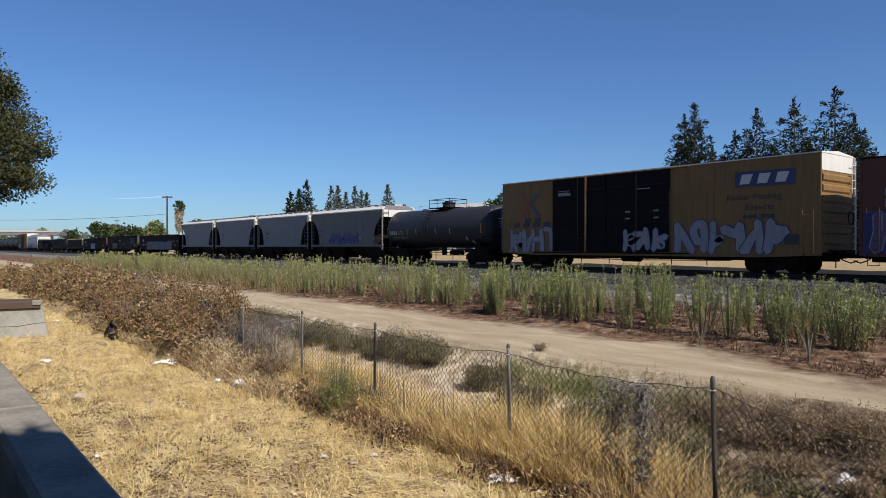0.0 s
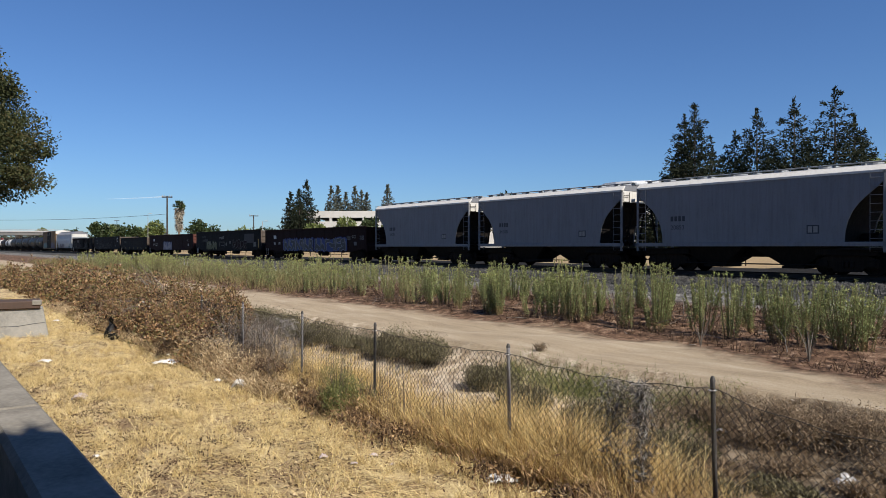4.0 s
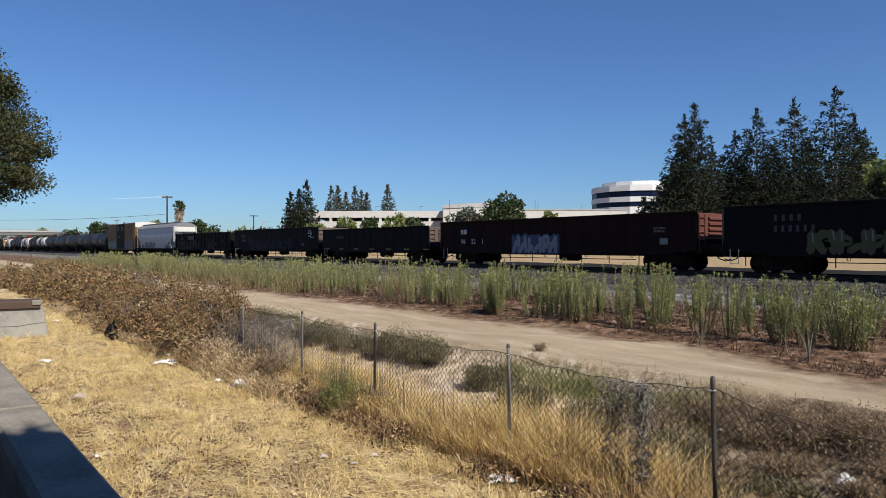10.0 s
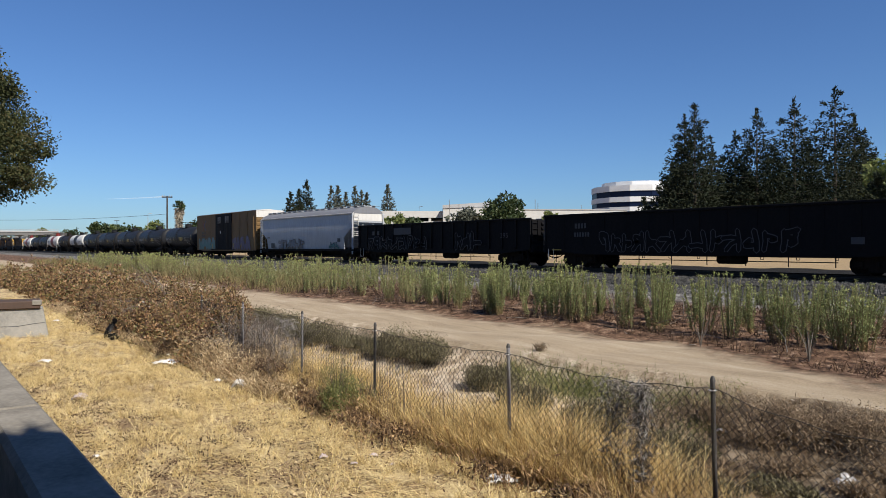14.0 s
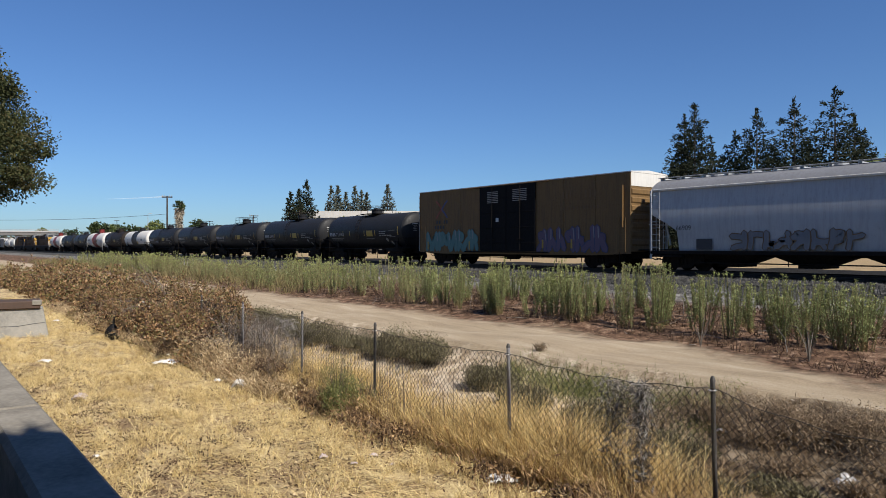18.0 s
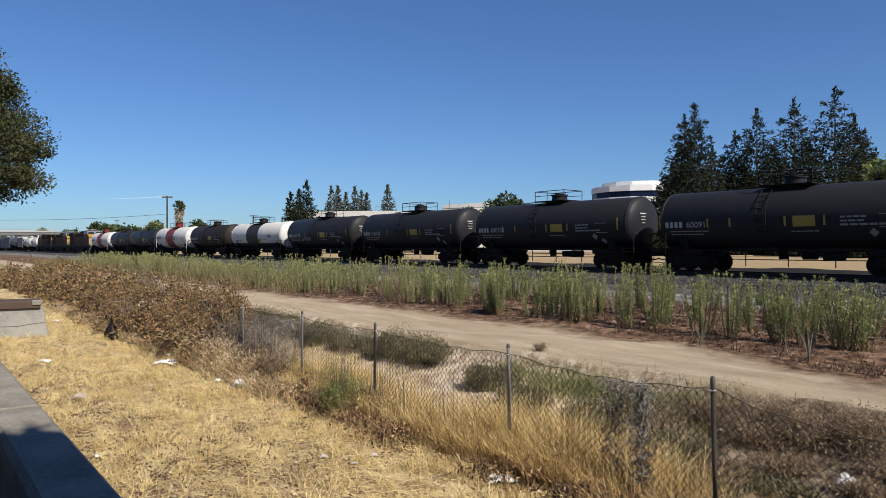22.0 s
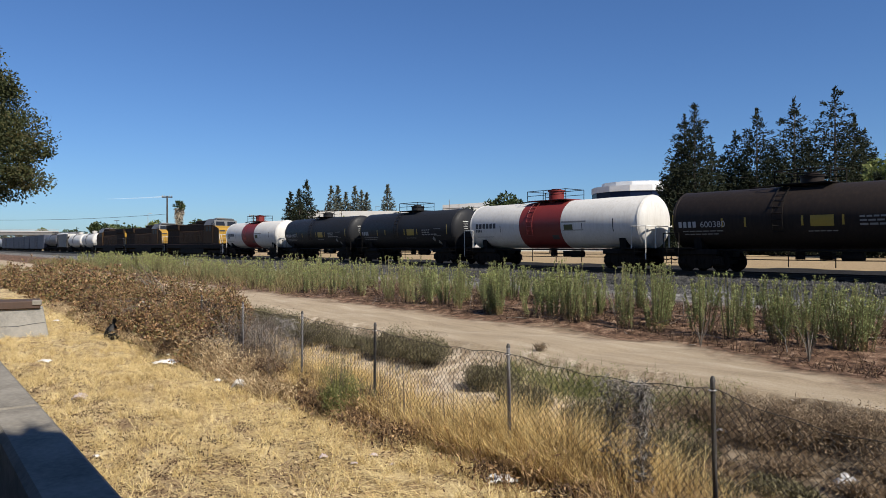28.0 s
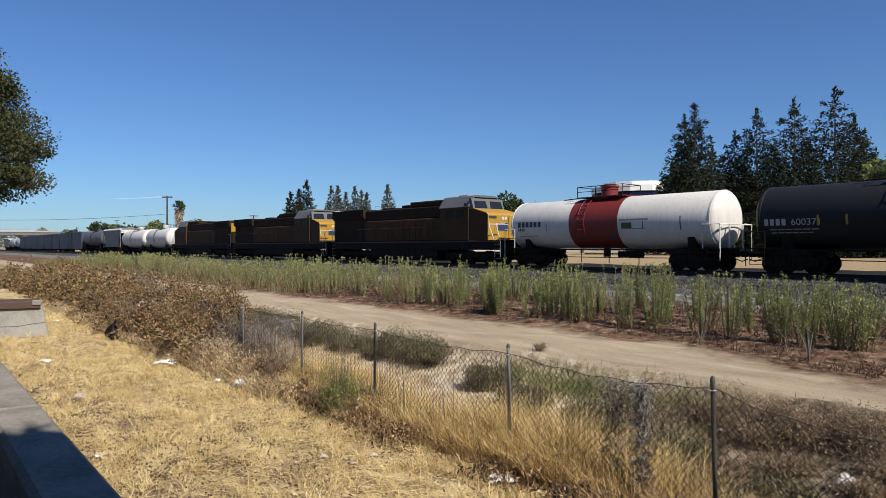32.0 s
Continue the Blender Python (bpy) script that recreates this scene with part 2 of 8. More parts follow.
def ground_material():
    m, n, l, b = tree_of("dry_ground")
    v = coords(n, l)
    sep = n.new("ShaderNodeSeparateXYZ")
    l.new(v, sep.inputs[0])
    wob = noise_of(n, l, v, 0.55, 5, 0.6)
    wob2 = noise_of(n, l, v, 2.6, 5, 0.65)
    y = math_of(n, l, "ADD", sep.outputs["Y"], math_of(n, l, "ADD", math_of(n, l, "MULTIPLY", math_of(n, l, "SUBTRACT", wob, 0.5), 2.6), math_of(n, l, "MULTIPLY", math_of(n, l, "SUBTRACT", wob2, 0.5), 1.2)))
    fine = noise_of(n, l, v, 22.0, 8, 0.7)
    mid = noise_of(n, l, v, 3.2, 8, 0.65)
    straw_lines = noise_of(n, l, coords(n, l, (1.6, 6.0, 3.0)), 9.0, 6, 0.7)
    mixf = math_of(n, l, "ADD", math_of(n, l, "MULTIPLY", mid, 0.5), math_of(n, l, "MULTIPLY", straw_lines, 0.5))
    soil = ramp(n, l, fine, [(0.36, (0.09, 0.055, 0.034)), (0.5, (0.21, 0.14, 0.085)), (0.64, (0.38, 0.28, 0.17))])
    straw = ramp(n, l, mixf, [(0.40, (0.09, 0.055, 0.03)), (0.455, (0.29, 0.20, 0.11)), (0.52, (0.55, 0.43, 0.23)), (0.66, (0.70, 0.59, 0.35))])
    worn = ramp(n, l, math_of(n, l, "ADD", math_of(n, l, "MULTIPLY", noise_of(n, l, coords(n, l, (0.5, 1.1, 1)), 1.1, 6, 0.6), 0.8), math_of(n, l, "DIVIDE", 0.26, math_of(n, l, "MAXIMUM", sep.outputs["Y"], 0.6))), [(0.47, (0, 0, 0)), (0.56, (0.85, 0.85, 0.85))])
    lawn = mixed(n, l, worn, straw, soil)
    bed = ramp(n, l, mid, [(0.32, (0.16, 0.115, 0.072)), (0.44, (0.34, 0.262, 0.18)), (0.58, (0.555, 0.465, 0.348))])
    road = ramp(n, l, math_of(n, l, "ADD", math_of(n, l, "MULTIPLY", noise_of(n, l, coords(n, l, (0.25, 1.6, 1)), 1.3, 7, 0.62), 0.6), math_of(n, l, "MULTIPLY", fine, 0.4)),
                [(0.30, (0.22, 0.165, 0.108)), (0.5, (0.355, 0.283, 0.195)), (0.68, (0.47, 0.395, 0.295))])
    verge = ramp(n, l, mid, [(0.34, (0.014, 0.008, 0.005)), (0.46, (0.080, 0.046, 0.029)), (0.57, (0.175, 0.106, 0.069)), (0.68, (0.33, 0.235, 0.165))])
    stones = ramp(n, l, fine, [(0.42, (0.022, 0.021, 0.02)), (0.5, (0.07, 0.067, 0.062)), (0.58, (0.19, 0.18, 0.17))])
    pale = ramp(n, l, fine, [(0.40, (0.10, 0.098, 0.094)), (0.52, (0.27, 0.265, 0.25)), (0.62, (0.46, 0.45, 0.43))])
    stones = mixed(n, l, ramp(n, l, wob2, [(0.50, (0, 0, 0)), (0.58, (1, 1, 1))]), stones, pale)
    # near-black ground round the track, the train's shade put into its colour
    yard_shade = ramp(n, l, fine, [(0.35, (0.006, 0.006, 0.006)), (0.5, (0.014, 0.013, 0.012)), (0.65, (0.03, 0.028, 0.026))])
    field = ramp(n, l, mixf, [(0.3, (0.20, 0.14, 0.075)), (0.5, (0.30, 0.22, 0.125)), (0.7, (0.40, 0.30, 0.18))])

    scrub = ramp(n, l, mid, [(0.34, (0.055, 0.039, 0.025)), (0.48, (0.135, 0.10, 0.066)), (0.62, (0.28, 0.222, 0.155))])
    bed = mixed(n, l, math_of(n, l, "ADD", math_of(n, l, "MULTIPLY", math_of(n, l, "ADD", sep.outputs["X"], 8.6), 0.4), math_of(n, l, "SUBTRACT", wob2, 0.5), True), bed, scrub)

    def edge(at, w):
        return math_of(n, l, "DIVIDE", math_of(n, l, "SUBTRACT", y, at - w / 2), w, True)

    c = mixed(n, l, edge(7.4, 0.9), lawn, bed)
    c = mixed(n, l, edge(11.4, 0.35), c, road)
    swing = math_of(n, l, "MAXIMUM", math_of(n, l, "MULTIPLY", math_of(n, l, "ADD", sep.outputs["X"], 9.8), 0.34), 0.0)
    c = mixed(n, l, math_of(n, l, "DIVIDE", math_of(n, l, "SUBTRACT", math_of(n, l, "ADD", y, swing), 14.45), 1.0, True), c, verge)
    c = mixed(n, l, edge(22.6, 2.4), c, stones)
    c = mixed(n, l, edge(30.0, 1.0), c, yard_shade)
    c = mixed(n, l, math_of(n, l, "DIVIDE", math_of(n, l, "SUBTRACT", math_of(n, l, "ADD", sep.outputs["Y"], math_of(n, l, "MULTIPLY", fine, 0.4)), 38.4), 0.4, True), c, field)
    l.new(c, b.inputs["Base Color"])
    b.inputs["Roughness"].default_value = 0.95
    b.inputs["Specular IOR Level"].default_value = 0.15
    h = math_of(n, l, "ADD", math_of(n, l, "MULTIPLY", mid, 0.6), math_of(n, l, "MULTIPLY", fine, 0.4))
    relief(n, l, h, 1.0, 0.11, b)
    return m


def build_ground():
    xs = np.unique(np.concatenate([[-5000, -2500, -1200, -700, -450, -300, -220, -160, -130], np.arange(-110, -60, 2.0), np.arange(-60, -30, 0.8), np.arange(-30, 6, 0.2), np.arange(6, 30, 2.0), [40, 70, 130, 300, 900, 2500, 5000]]))
    ys = np.unique(np.concatenate([PROFILE_Y, [-2500, -900, -300, -120, -25, -10], np.arange(1.2, 17, 0.3), np.arange(10.9, 11.8, 0.1), np.arange(17, 36, 0.8), [40, 44, 52, 48, 80, 120, 200, 320, 520, 900, 1800, 3200]]))
    X, Y = np.meshgrid(xs, ys, indexing="ij")
    Z = ground_z(X, Y)
    a = np.arange(X.size).reshape(X.shape)
    q = np.stack([a[:-1, :-1], a[1:, :-1], a[1:, 1:], a[:-1, 1:]], -1).reshape(-1, 4)
    me = fast_mesh("ground", np.stack([X, Y, Z], -1).reshape(-1, 3), q, True)
    me.materials.append(ground_material())
    tagged(new("ground", me), "dry straw lawn, sandy dirt track and stony soil in strips", "ground", kind="structure")


build_ground()
# ---- the railway and the train ----
BLACK = paint("tank_black", (0.0155, 0.0162, 0.0185), 0.48, 0.25, dirt=(0.033, 0.030, 0.029), spec=0.17)
BLACK2 = paint("gondola_black", (0.005, 0.005, 0.006), 0.7, 0.3, dirt=(0.018, 0.013, 0.01), spec=0.12)
BROWN = paint("oxide_brown", (0.10, 0.038, 0.026), 0.65, 0.4)
MAROON = paint("oxide_maroon", (0.0165, 0.0068, 0.0062), 0.75, 0.4, dirt=(0.03, 0.02, 0.016), spec=0.1)
YELLOW = paint("boxcar_yellow", (0.195, 0.112, 0.039), 0.6, 0.55)
YELLOW2 = paint("faded_yellow", (0.148, 0.088, 0.034), 0.65, 0.6)
GREY = paint("hopper_grey", (0.168, 0.173, 0.187), 0.55, 0.3)
GREY2 = paint("hopper_light_grey", (0.36, 0.375, 0.39), 0.5, 0.25)
GREY3 = paint("hopper_dark_grey", (0.13, 0.13, 0.128), 0.55, 0.35)
WHITE = paint("car_white", (0.56, 0.545, 0.51), 0.5, 0.3, dirt=(0.26, 0.21, 0.16))
BANDRED = paint("band_red", (0.16, 0.022, 0.02), 0.45, 0.2)
STEEL = paint("dark_steel", (0.011, 0.010, 0.0095), 0.8, 0.3, 0.0, spec=0.1)
RUST = paint("running_gear", (0.014, 0.0105, 0.0085), 0.85, 0.4, spec=0.1)
RAILSTEEL = plain("rail_steel", (0.03, 0.02, 0.015), 0.7, 0.3)
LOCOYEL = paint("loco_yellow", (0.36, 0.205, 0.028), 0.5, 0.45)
LOCOGREY = paint("loco_grey", (0.10, 0.105, 0.11), 0.5, 0.25)
GLASS = plain("dark_glass", (0.012, 0.014, 0.016), 0.12)
DULLGLASS = plain("dusty_glass", (0.012, 0.011, 0.010), 0.45)
DULLGLASS.node_tree.nodes["Principled BSDF"].inputs["Specular IOR Level"].default_value = 0.1
MARK = plain("mark_white", (0.46, 0.46, 0.45), 0.6)
MARKDIM = plain("mark_faded", (0.22, 0.215, 0.20), 0.7)
MARKSOFT = plain("mark_worn", (0.095, 0.094, 0.092), 0.7)
MARKMID = plain("mark_grey", (0.34, 0.34, 0.34), 0.65)
MARKDARK = plain("mark_dark", (0.03, 0.03, 0.035), 0.6)
MARKBLUE = plain("mark_navy", (0.02, 0.035, 0.10), 0.5)
SPRAYBLUE = plain("spray_blue", (0.012, 0.026, 0.135), 0.6)
CHALK = plain("faint_chalk", (0.042, 0.042, 0.045), 0.7)
PRIMER = paint("grey_primer", (0.075, 0.072, 0.072), 0.8, 0.4, spec=0.1)
SPRAYGREY = plain("spray_grey", (0.19, 0.19, 0.215), 0.6)
SPRAYLILAC = plain("spray_lilac", (0.09, 0.06, 0.105), 0.6)
SPRAYTEAL = plain("spray_teal", (0.07, 0.16, 0.15), 0.6)
FADED = plain("faded_lettering", (0.13, 0.075, 0.03), 0.7)
FADEDRED = plain("faded_red", (0.22, 0.06, 0.035), 0.7)
FADEDBLUE = plain("faded_blue", (0.06, 0.065, 0.14), 0.7)
TEALDARK = plain("spray_dark_teal", (0.05, 0.13, 0.13), 0.65)
SPRAYGREEN = plain("spray_olive", (0.055, 0.06, 0.014), 0.6)
SPRAYSILVER = paint("spray_silver", (0.235, 0.235, 0.27), 0.6, 0.35)
REFLECT = plain("reflector_yellow", (0.30, 0.205, 0.025), 0.5)

HALF = 1.56
MESHES = {}


def shared(key, make, smooth=None):
    if key not in MESHES:
        MESHES[key] = make().mesh(key, smooth)
    return MESHES[key]


def wheel_geo():
    return Geo().lathe_x([(-0.07, 0.0), (-0.07, 0.16), (-0.02, 0.36), (-0.07, 0.38), (-0.07, 0.457), (0.05, 0.455), (0.07, 0.49), (0.085, 0.485), (0.085, 0.39), (0.03, 0.36), (0.07, 0.15), (0.07, 0.0)], 14)


def sideframe_geo():
    g = Geo()
    out = [(-1.12, 0.66), (-1.16, 0.34), (-0.74, 0.28), (-0.62, 0.34), (-0.48, 0.16), (0.48, 0.16), (0.62, 0.34), (0.74, 0.28), (1.16, 0.34), (1.12, 0.66), (0.62, 0.86), (-0.62, 0.86)]
    g.prism_y(out, -0.09, 0.09)
    for x in (-0.89, 0.89):
        g.box(x - 0.16, x + 0.16, -0.17, 0.02, 0.34, 0.60, 0.03)
    for x in (-0.18, 0.0, 0.18):
        g.tube([(x, -0.13, 0.34), (x, -0.13, 0.58)], 0.07, 8)
    return g


def add_truck(car, x, axles=(-0.89, 0.89), scale=1.0):
    """A bogie as a part of the car: bolster, two side frames, wheels on their axles."""
    bog = put("truck", shared("truck_bolster", lambda: Geo().box(-0.22, 0.22, -1.05, 1.05, 0.42, 0.72, 0.04).box(-0.3, 0.3, -0.3, 0.3, 0.7, 0.86, 0.03).box(-0.62, -0.30, -0.7, 0.7, 0.28, 0.66, 0.03).box(0.30, 0.62, -0.7, 0.7, 0.28, 0.66, 0.03)), RUST, car, "dark rusty rail truck", at=pose(x, 0, 0))
    if len(axles) == 2:
        for y in (-1.0, 1.0):
            put("side_frame", shared("side_frame", sideframe_geo), RUST, bog, at=pose(0, y, 0, 0, 0, 0 if y < 0 else 180))
    else:
        def long():
            return Geo().box(-2.5, 2.5, -0.1, 0.1, 0.45, 0.85, 0.06).box(-2.2, -1.4, -0.16, 0.1, 0.3, 0.6, 0.05).box(-0.4, 0.4, -0.16, 0.1, 0.3, 0.6, 0.05).box(1.4, 2.2, -0.16, 0.1, 0.3, 0.6, 0.05)
        for y in (-1.0, 1.0):
            put("side_frame", shared("loco_side_frame", long), RUST, bog, at=pose(0, y, 0, 0, 0, 0 if y < 0 else 180))
    for a in axles:
        for y in (-0.76, 0.76):
            put("wheel", shared("wheel", wheel_geo, 40), RUST, bog, at=pose(a, y, 0.457, 0, 0, 90 if y < 0 else -90))
        put("axle", shared("axle", lambda: Geo().tube([(0, -0.8, 0.457), (0, 0.8, 0.457)], 0.09, 10)), RUST, bog, at=pose(a, 0, 0))


def add_coupler(car, x, side):
    g = Geo().box(-0.05, 0.55, -0.09, 0.09, 0.74, 0.94, 0.03).box(0.45, 0.78, -0.16, 0.14, 0.70, 1.0, 0.05).box(0.2, 0.3, -0.2, 0.2, 0.68, 1.0, 0.02)
    put("coupler", MESHES.setdefault("coupler", g.mesh("coupler")), RUST, car, at=pose(x, 0, 0, 0, 0, 0 if side > 0 else 180))
    h = Geo().tube([(0.1, -0.35, 0.85), (0.35, -0.33, 0.62), (0.6, -0.2, 0.5), (0.8, -0.05, 0.6)], 0.03, 6)
    put("air_hose", MESHES.setdefault("air_hose", h.mesh("air_hose")), RUST, car, at=pose(x, 0, 0, 0, 0, 0 if side > 0 else 180))


def ladder_geo(x0, x1, y, z0, z1, n, r=0.018):
    g = Geo()
    g.tube([(x0, y, z1), (x0, y, z0), (x1, y, z0), (x1, y, z1)], r, 5)
    for k in range(n):
        z = z0 + (z1 - z0) * (k + 0.5) / n
        g.pieces.append(("rung", Geo().tube([(x0, y, z), (x1, y, z)], r, 5)))
    return g


def ladder_geo_y(x, y0, y1, z0, z1, n, r=0.018):
    g = Geo()
    g.tube([(x, y0, z1), (x, y0, z0), (x, y1, z0), (x, y1, z1)], r, 5)
    for k in range(n):
        z = z0 + (z1 - z0) * (k + 0.5) / n
        g.pieces.append(("rung", Geo().tube([(x, y0, z), (x, y1, z)], r, 5)))
    return g


def lettering(car, words, x, z, h, y, m, wide=1.0):
    """Words on the near side of a car, x and z at their lower left."""
    cu = bpy.data.curves.new("lettering", "FONT")
    cu.body, cu.size = words, h * 1.38
    tmp = new("tmp", cu)
    dg = bpy.context.evaluated_depsgraph_get()
    me = bpy.data.meshes.new_from_object(tmp.evaluated_get(dg))
    bpy.data.objects.remove(tmp)
    me.materials.clear()
    ob = put("lettering", me, m, car)
    ob.matrix_basis = Matrix.Translation((x, y, z)) @ Matrix.Rotation(radians(90), 4, "X") @ Matrix.Diagonal((wide, 1, 1, 1))
    return ob


def bars(car, rows, y, m, name="stencil"):
    """Small rectangular stencil blocks: rows of (x, z, block width, height, count, gap)."""
    g = Geo()
    for x, z, w, h, n, gap in rows:
        for k in range(n):
            a = x + k * (w + gap)
            g.box(a, a + w, y, y + 0.003, z, z + h)
    ob = put(name, g, m, car)
    if sum(r[4] for r in rows) > 1:
        tagged(ob, kind="stuff")
    return ob


def ribbon(g, pts, w, y):
    """A flat painted stroke of width w along (x, z) points, round at both ends."""
    p = [Vector((a, b)) for a, b in pts]
    n = len(p)
    left, right = [], []
    for i in range(n):
        d = (p[min(i + 1, n - 1)] - p[max(i - 1, 0)]).normalized()
        s = Vector((-d.y, d.x)) * w / 2
        left.append(p[i] + s)
        right.append(p[i] - s)
    d0, d1 = (p[0] - p[1]).normalized() * w * 0.45, (p[-1] - p[-2]).normalized() * w * 0.45
    loop = [p[0] + d0] + left + [p[-1] + d1] + right[::-1]
    k = len(loop)
    vs = [(q.x, y, q.y) for q in loop]
    m = n
    fs = [(0, 1, k - 1)]
    for i in range(m - 1):
        fs.append((1 + i, 2 + i, k - 2 - i, k - 1 - i))
    fs.append((m, m + 1, m + 2))
    g.add(vs, fs)


def graffiti(car, x0, x1, z0, z1, y, fill, line, n, seed, back=None, weight=0.2, hollow=None):
    """A spray-painted piece: one outlined shape of thick interlocking strokes for each letter; with hollow set only their outlines show."""
    r = random.Random(seed)
    step = (x1 - x0) / n
    h = z1 - z0
    yb, yl = y - 0.003, y - 0.005
    lift = 0.0
    inks = [line if hollow is None else fill, fill if hollow is None else hollow, SPRAYGREY]

    def bend(p, m, e):
        return [tuple((1 - v) ** 2 * p[j] + 2 * v * (1 - v) * m[j] + v * v * e[j] for j in (0, 1)) for v in np.linspace(0, 1, 7)]

    if back is not None:
        k = n * 5
        top = [(x0 - 0.15 + (x1 - x0 + 0.3) * i / k, z1 + 0.02 + r.uniform(-0.14, 0.1) * h) for i in range(k + 1)]
        bot = [(x0 - 0.15 + (x1 - x0 + 0.3) * i / k, z0 + r.uniform(-0.06, 0.1) * h) for i in range(k + 1)]
        vs = [(a, yb, b) for a, b in top + bot]
        put("spray_background", Geo().add(vs, [(i, i + 1, k + 2 + i, k + 1 + i) for i in range(k)]), back, car)
    for i in range(n):
        g, slots = Geo(), []
        cx = x0 + step * (i + 0.5)
        low, high = z0 + h * r.uniform(0.02, 0.16), z1 - h * r.uniform(0.02, 0.2)
        side = r.choice((-1, 1))
        # an upright or slanted backbone, then one or two limbs that leave it
        foot, head = (cx - 0.30 * step * side, low), (cx - 0.22 * step * side + r.uniform(-0.1, 0.1) * step, high)
        strokes = [[foot, ((foot[0] + head[0]) / 2 + 0.06 * step, (low + high) / 2), head]]
        for q in range(r.choice((1, 2, 3))):
            v = r.uniform(0.25, 0.95)
            a = (foot[0] + (head[0] - foot[0]) * v, low + (high - low) * v)
            kind = r.random()
            if kind < 0.4:
                strokes.append(bend(a, (cx + 0.75 * step * side, a[1] + r.uniform(-0.2, 0.35) * h), (cx + 0.05 * step * side, z0 + h * r.uniform(0.3, 0.55))))
            elif kind < 0.75:
                strokes.append([a, (cx + 0.12 * step * side, (a[1] + low) / 2 + 0.08 * h), (cx + r.uniform(0.35, 0.72) * step * side, low)])
            else:
                strokes.append([a, (cx + 0.15 * step * side, a[1] + 0.05 * h), (cx + r.uniform(0.42, 0.75) * step * side, a[1] + r.uniform(0.0, 0.16) * h)])
        w = min(step * 0.40, h * weight) * r.uniform(0.9, 1.25)
        strokes = [[(a, min(z1 - w / 2, max(z0 + w / 2, b))) for a, b in c] for c in strokes]

        def ink(c, wide, yy, slot):
            k = len(g.f)
            ribbon(g, c, wide, yy)
            slots.extend([slot] * (len(g.f) - k))

        for c in strokes:
            ink(c, w + 0.085, yl - lift, 0)
            lift += 0.0004
        for c in strokes:
            ink(c, w, yl - lift, 1)
            lift += 0.0004
        if hollow is None:
            c = strokes[0]
            ink([(a + w * 0.18, b + w * 0.12) for a, b in c[1:]], w * 0.18, yl - lift, 2)
            lift += 0.0004
        ob = put("spray_letter", g, inks[0], car)
        for m in inks[1:]:
            ob.data.materials.append(m)
        ob.data.polygons.foreach_set("material_index", slots)


def along(x):
    """Place of a point of the train on the line at the start."""
    return 1.0111 * x + 0.45


def start_car(name, label, category, x0, x1, group="freight train"):
    x0, x1 = along(x0), along(x1)
    return thing(name, label, category, group, ((x0 + x1) / 2, TRACK_Y, 0)), (x1 - x0) / 2


TRAIN = []


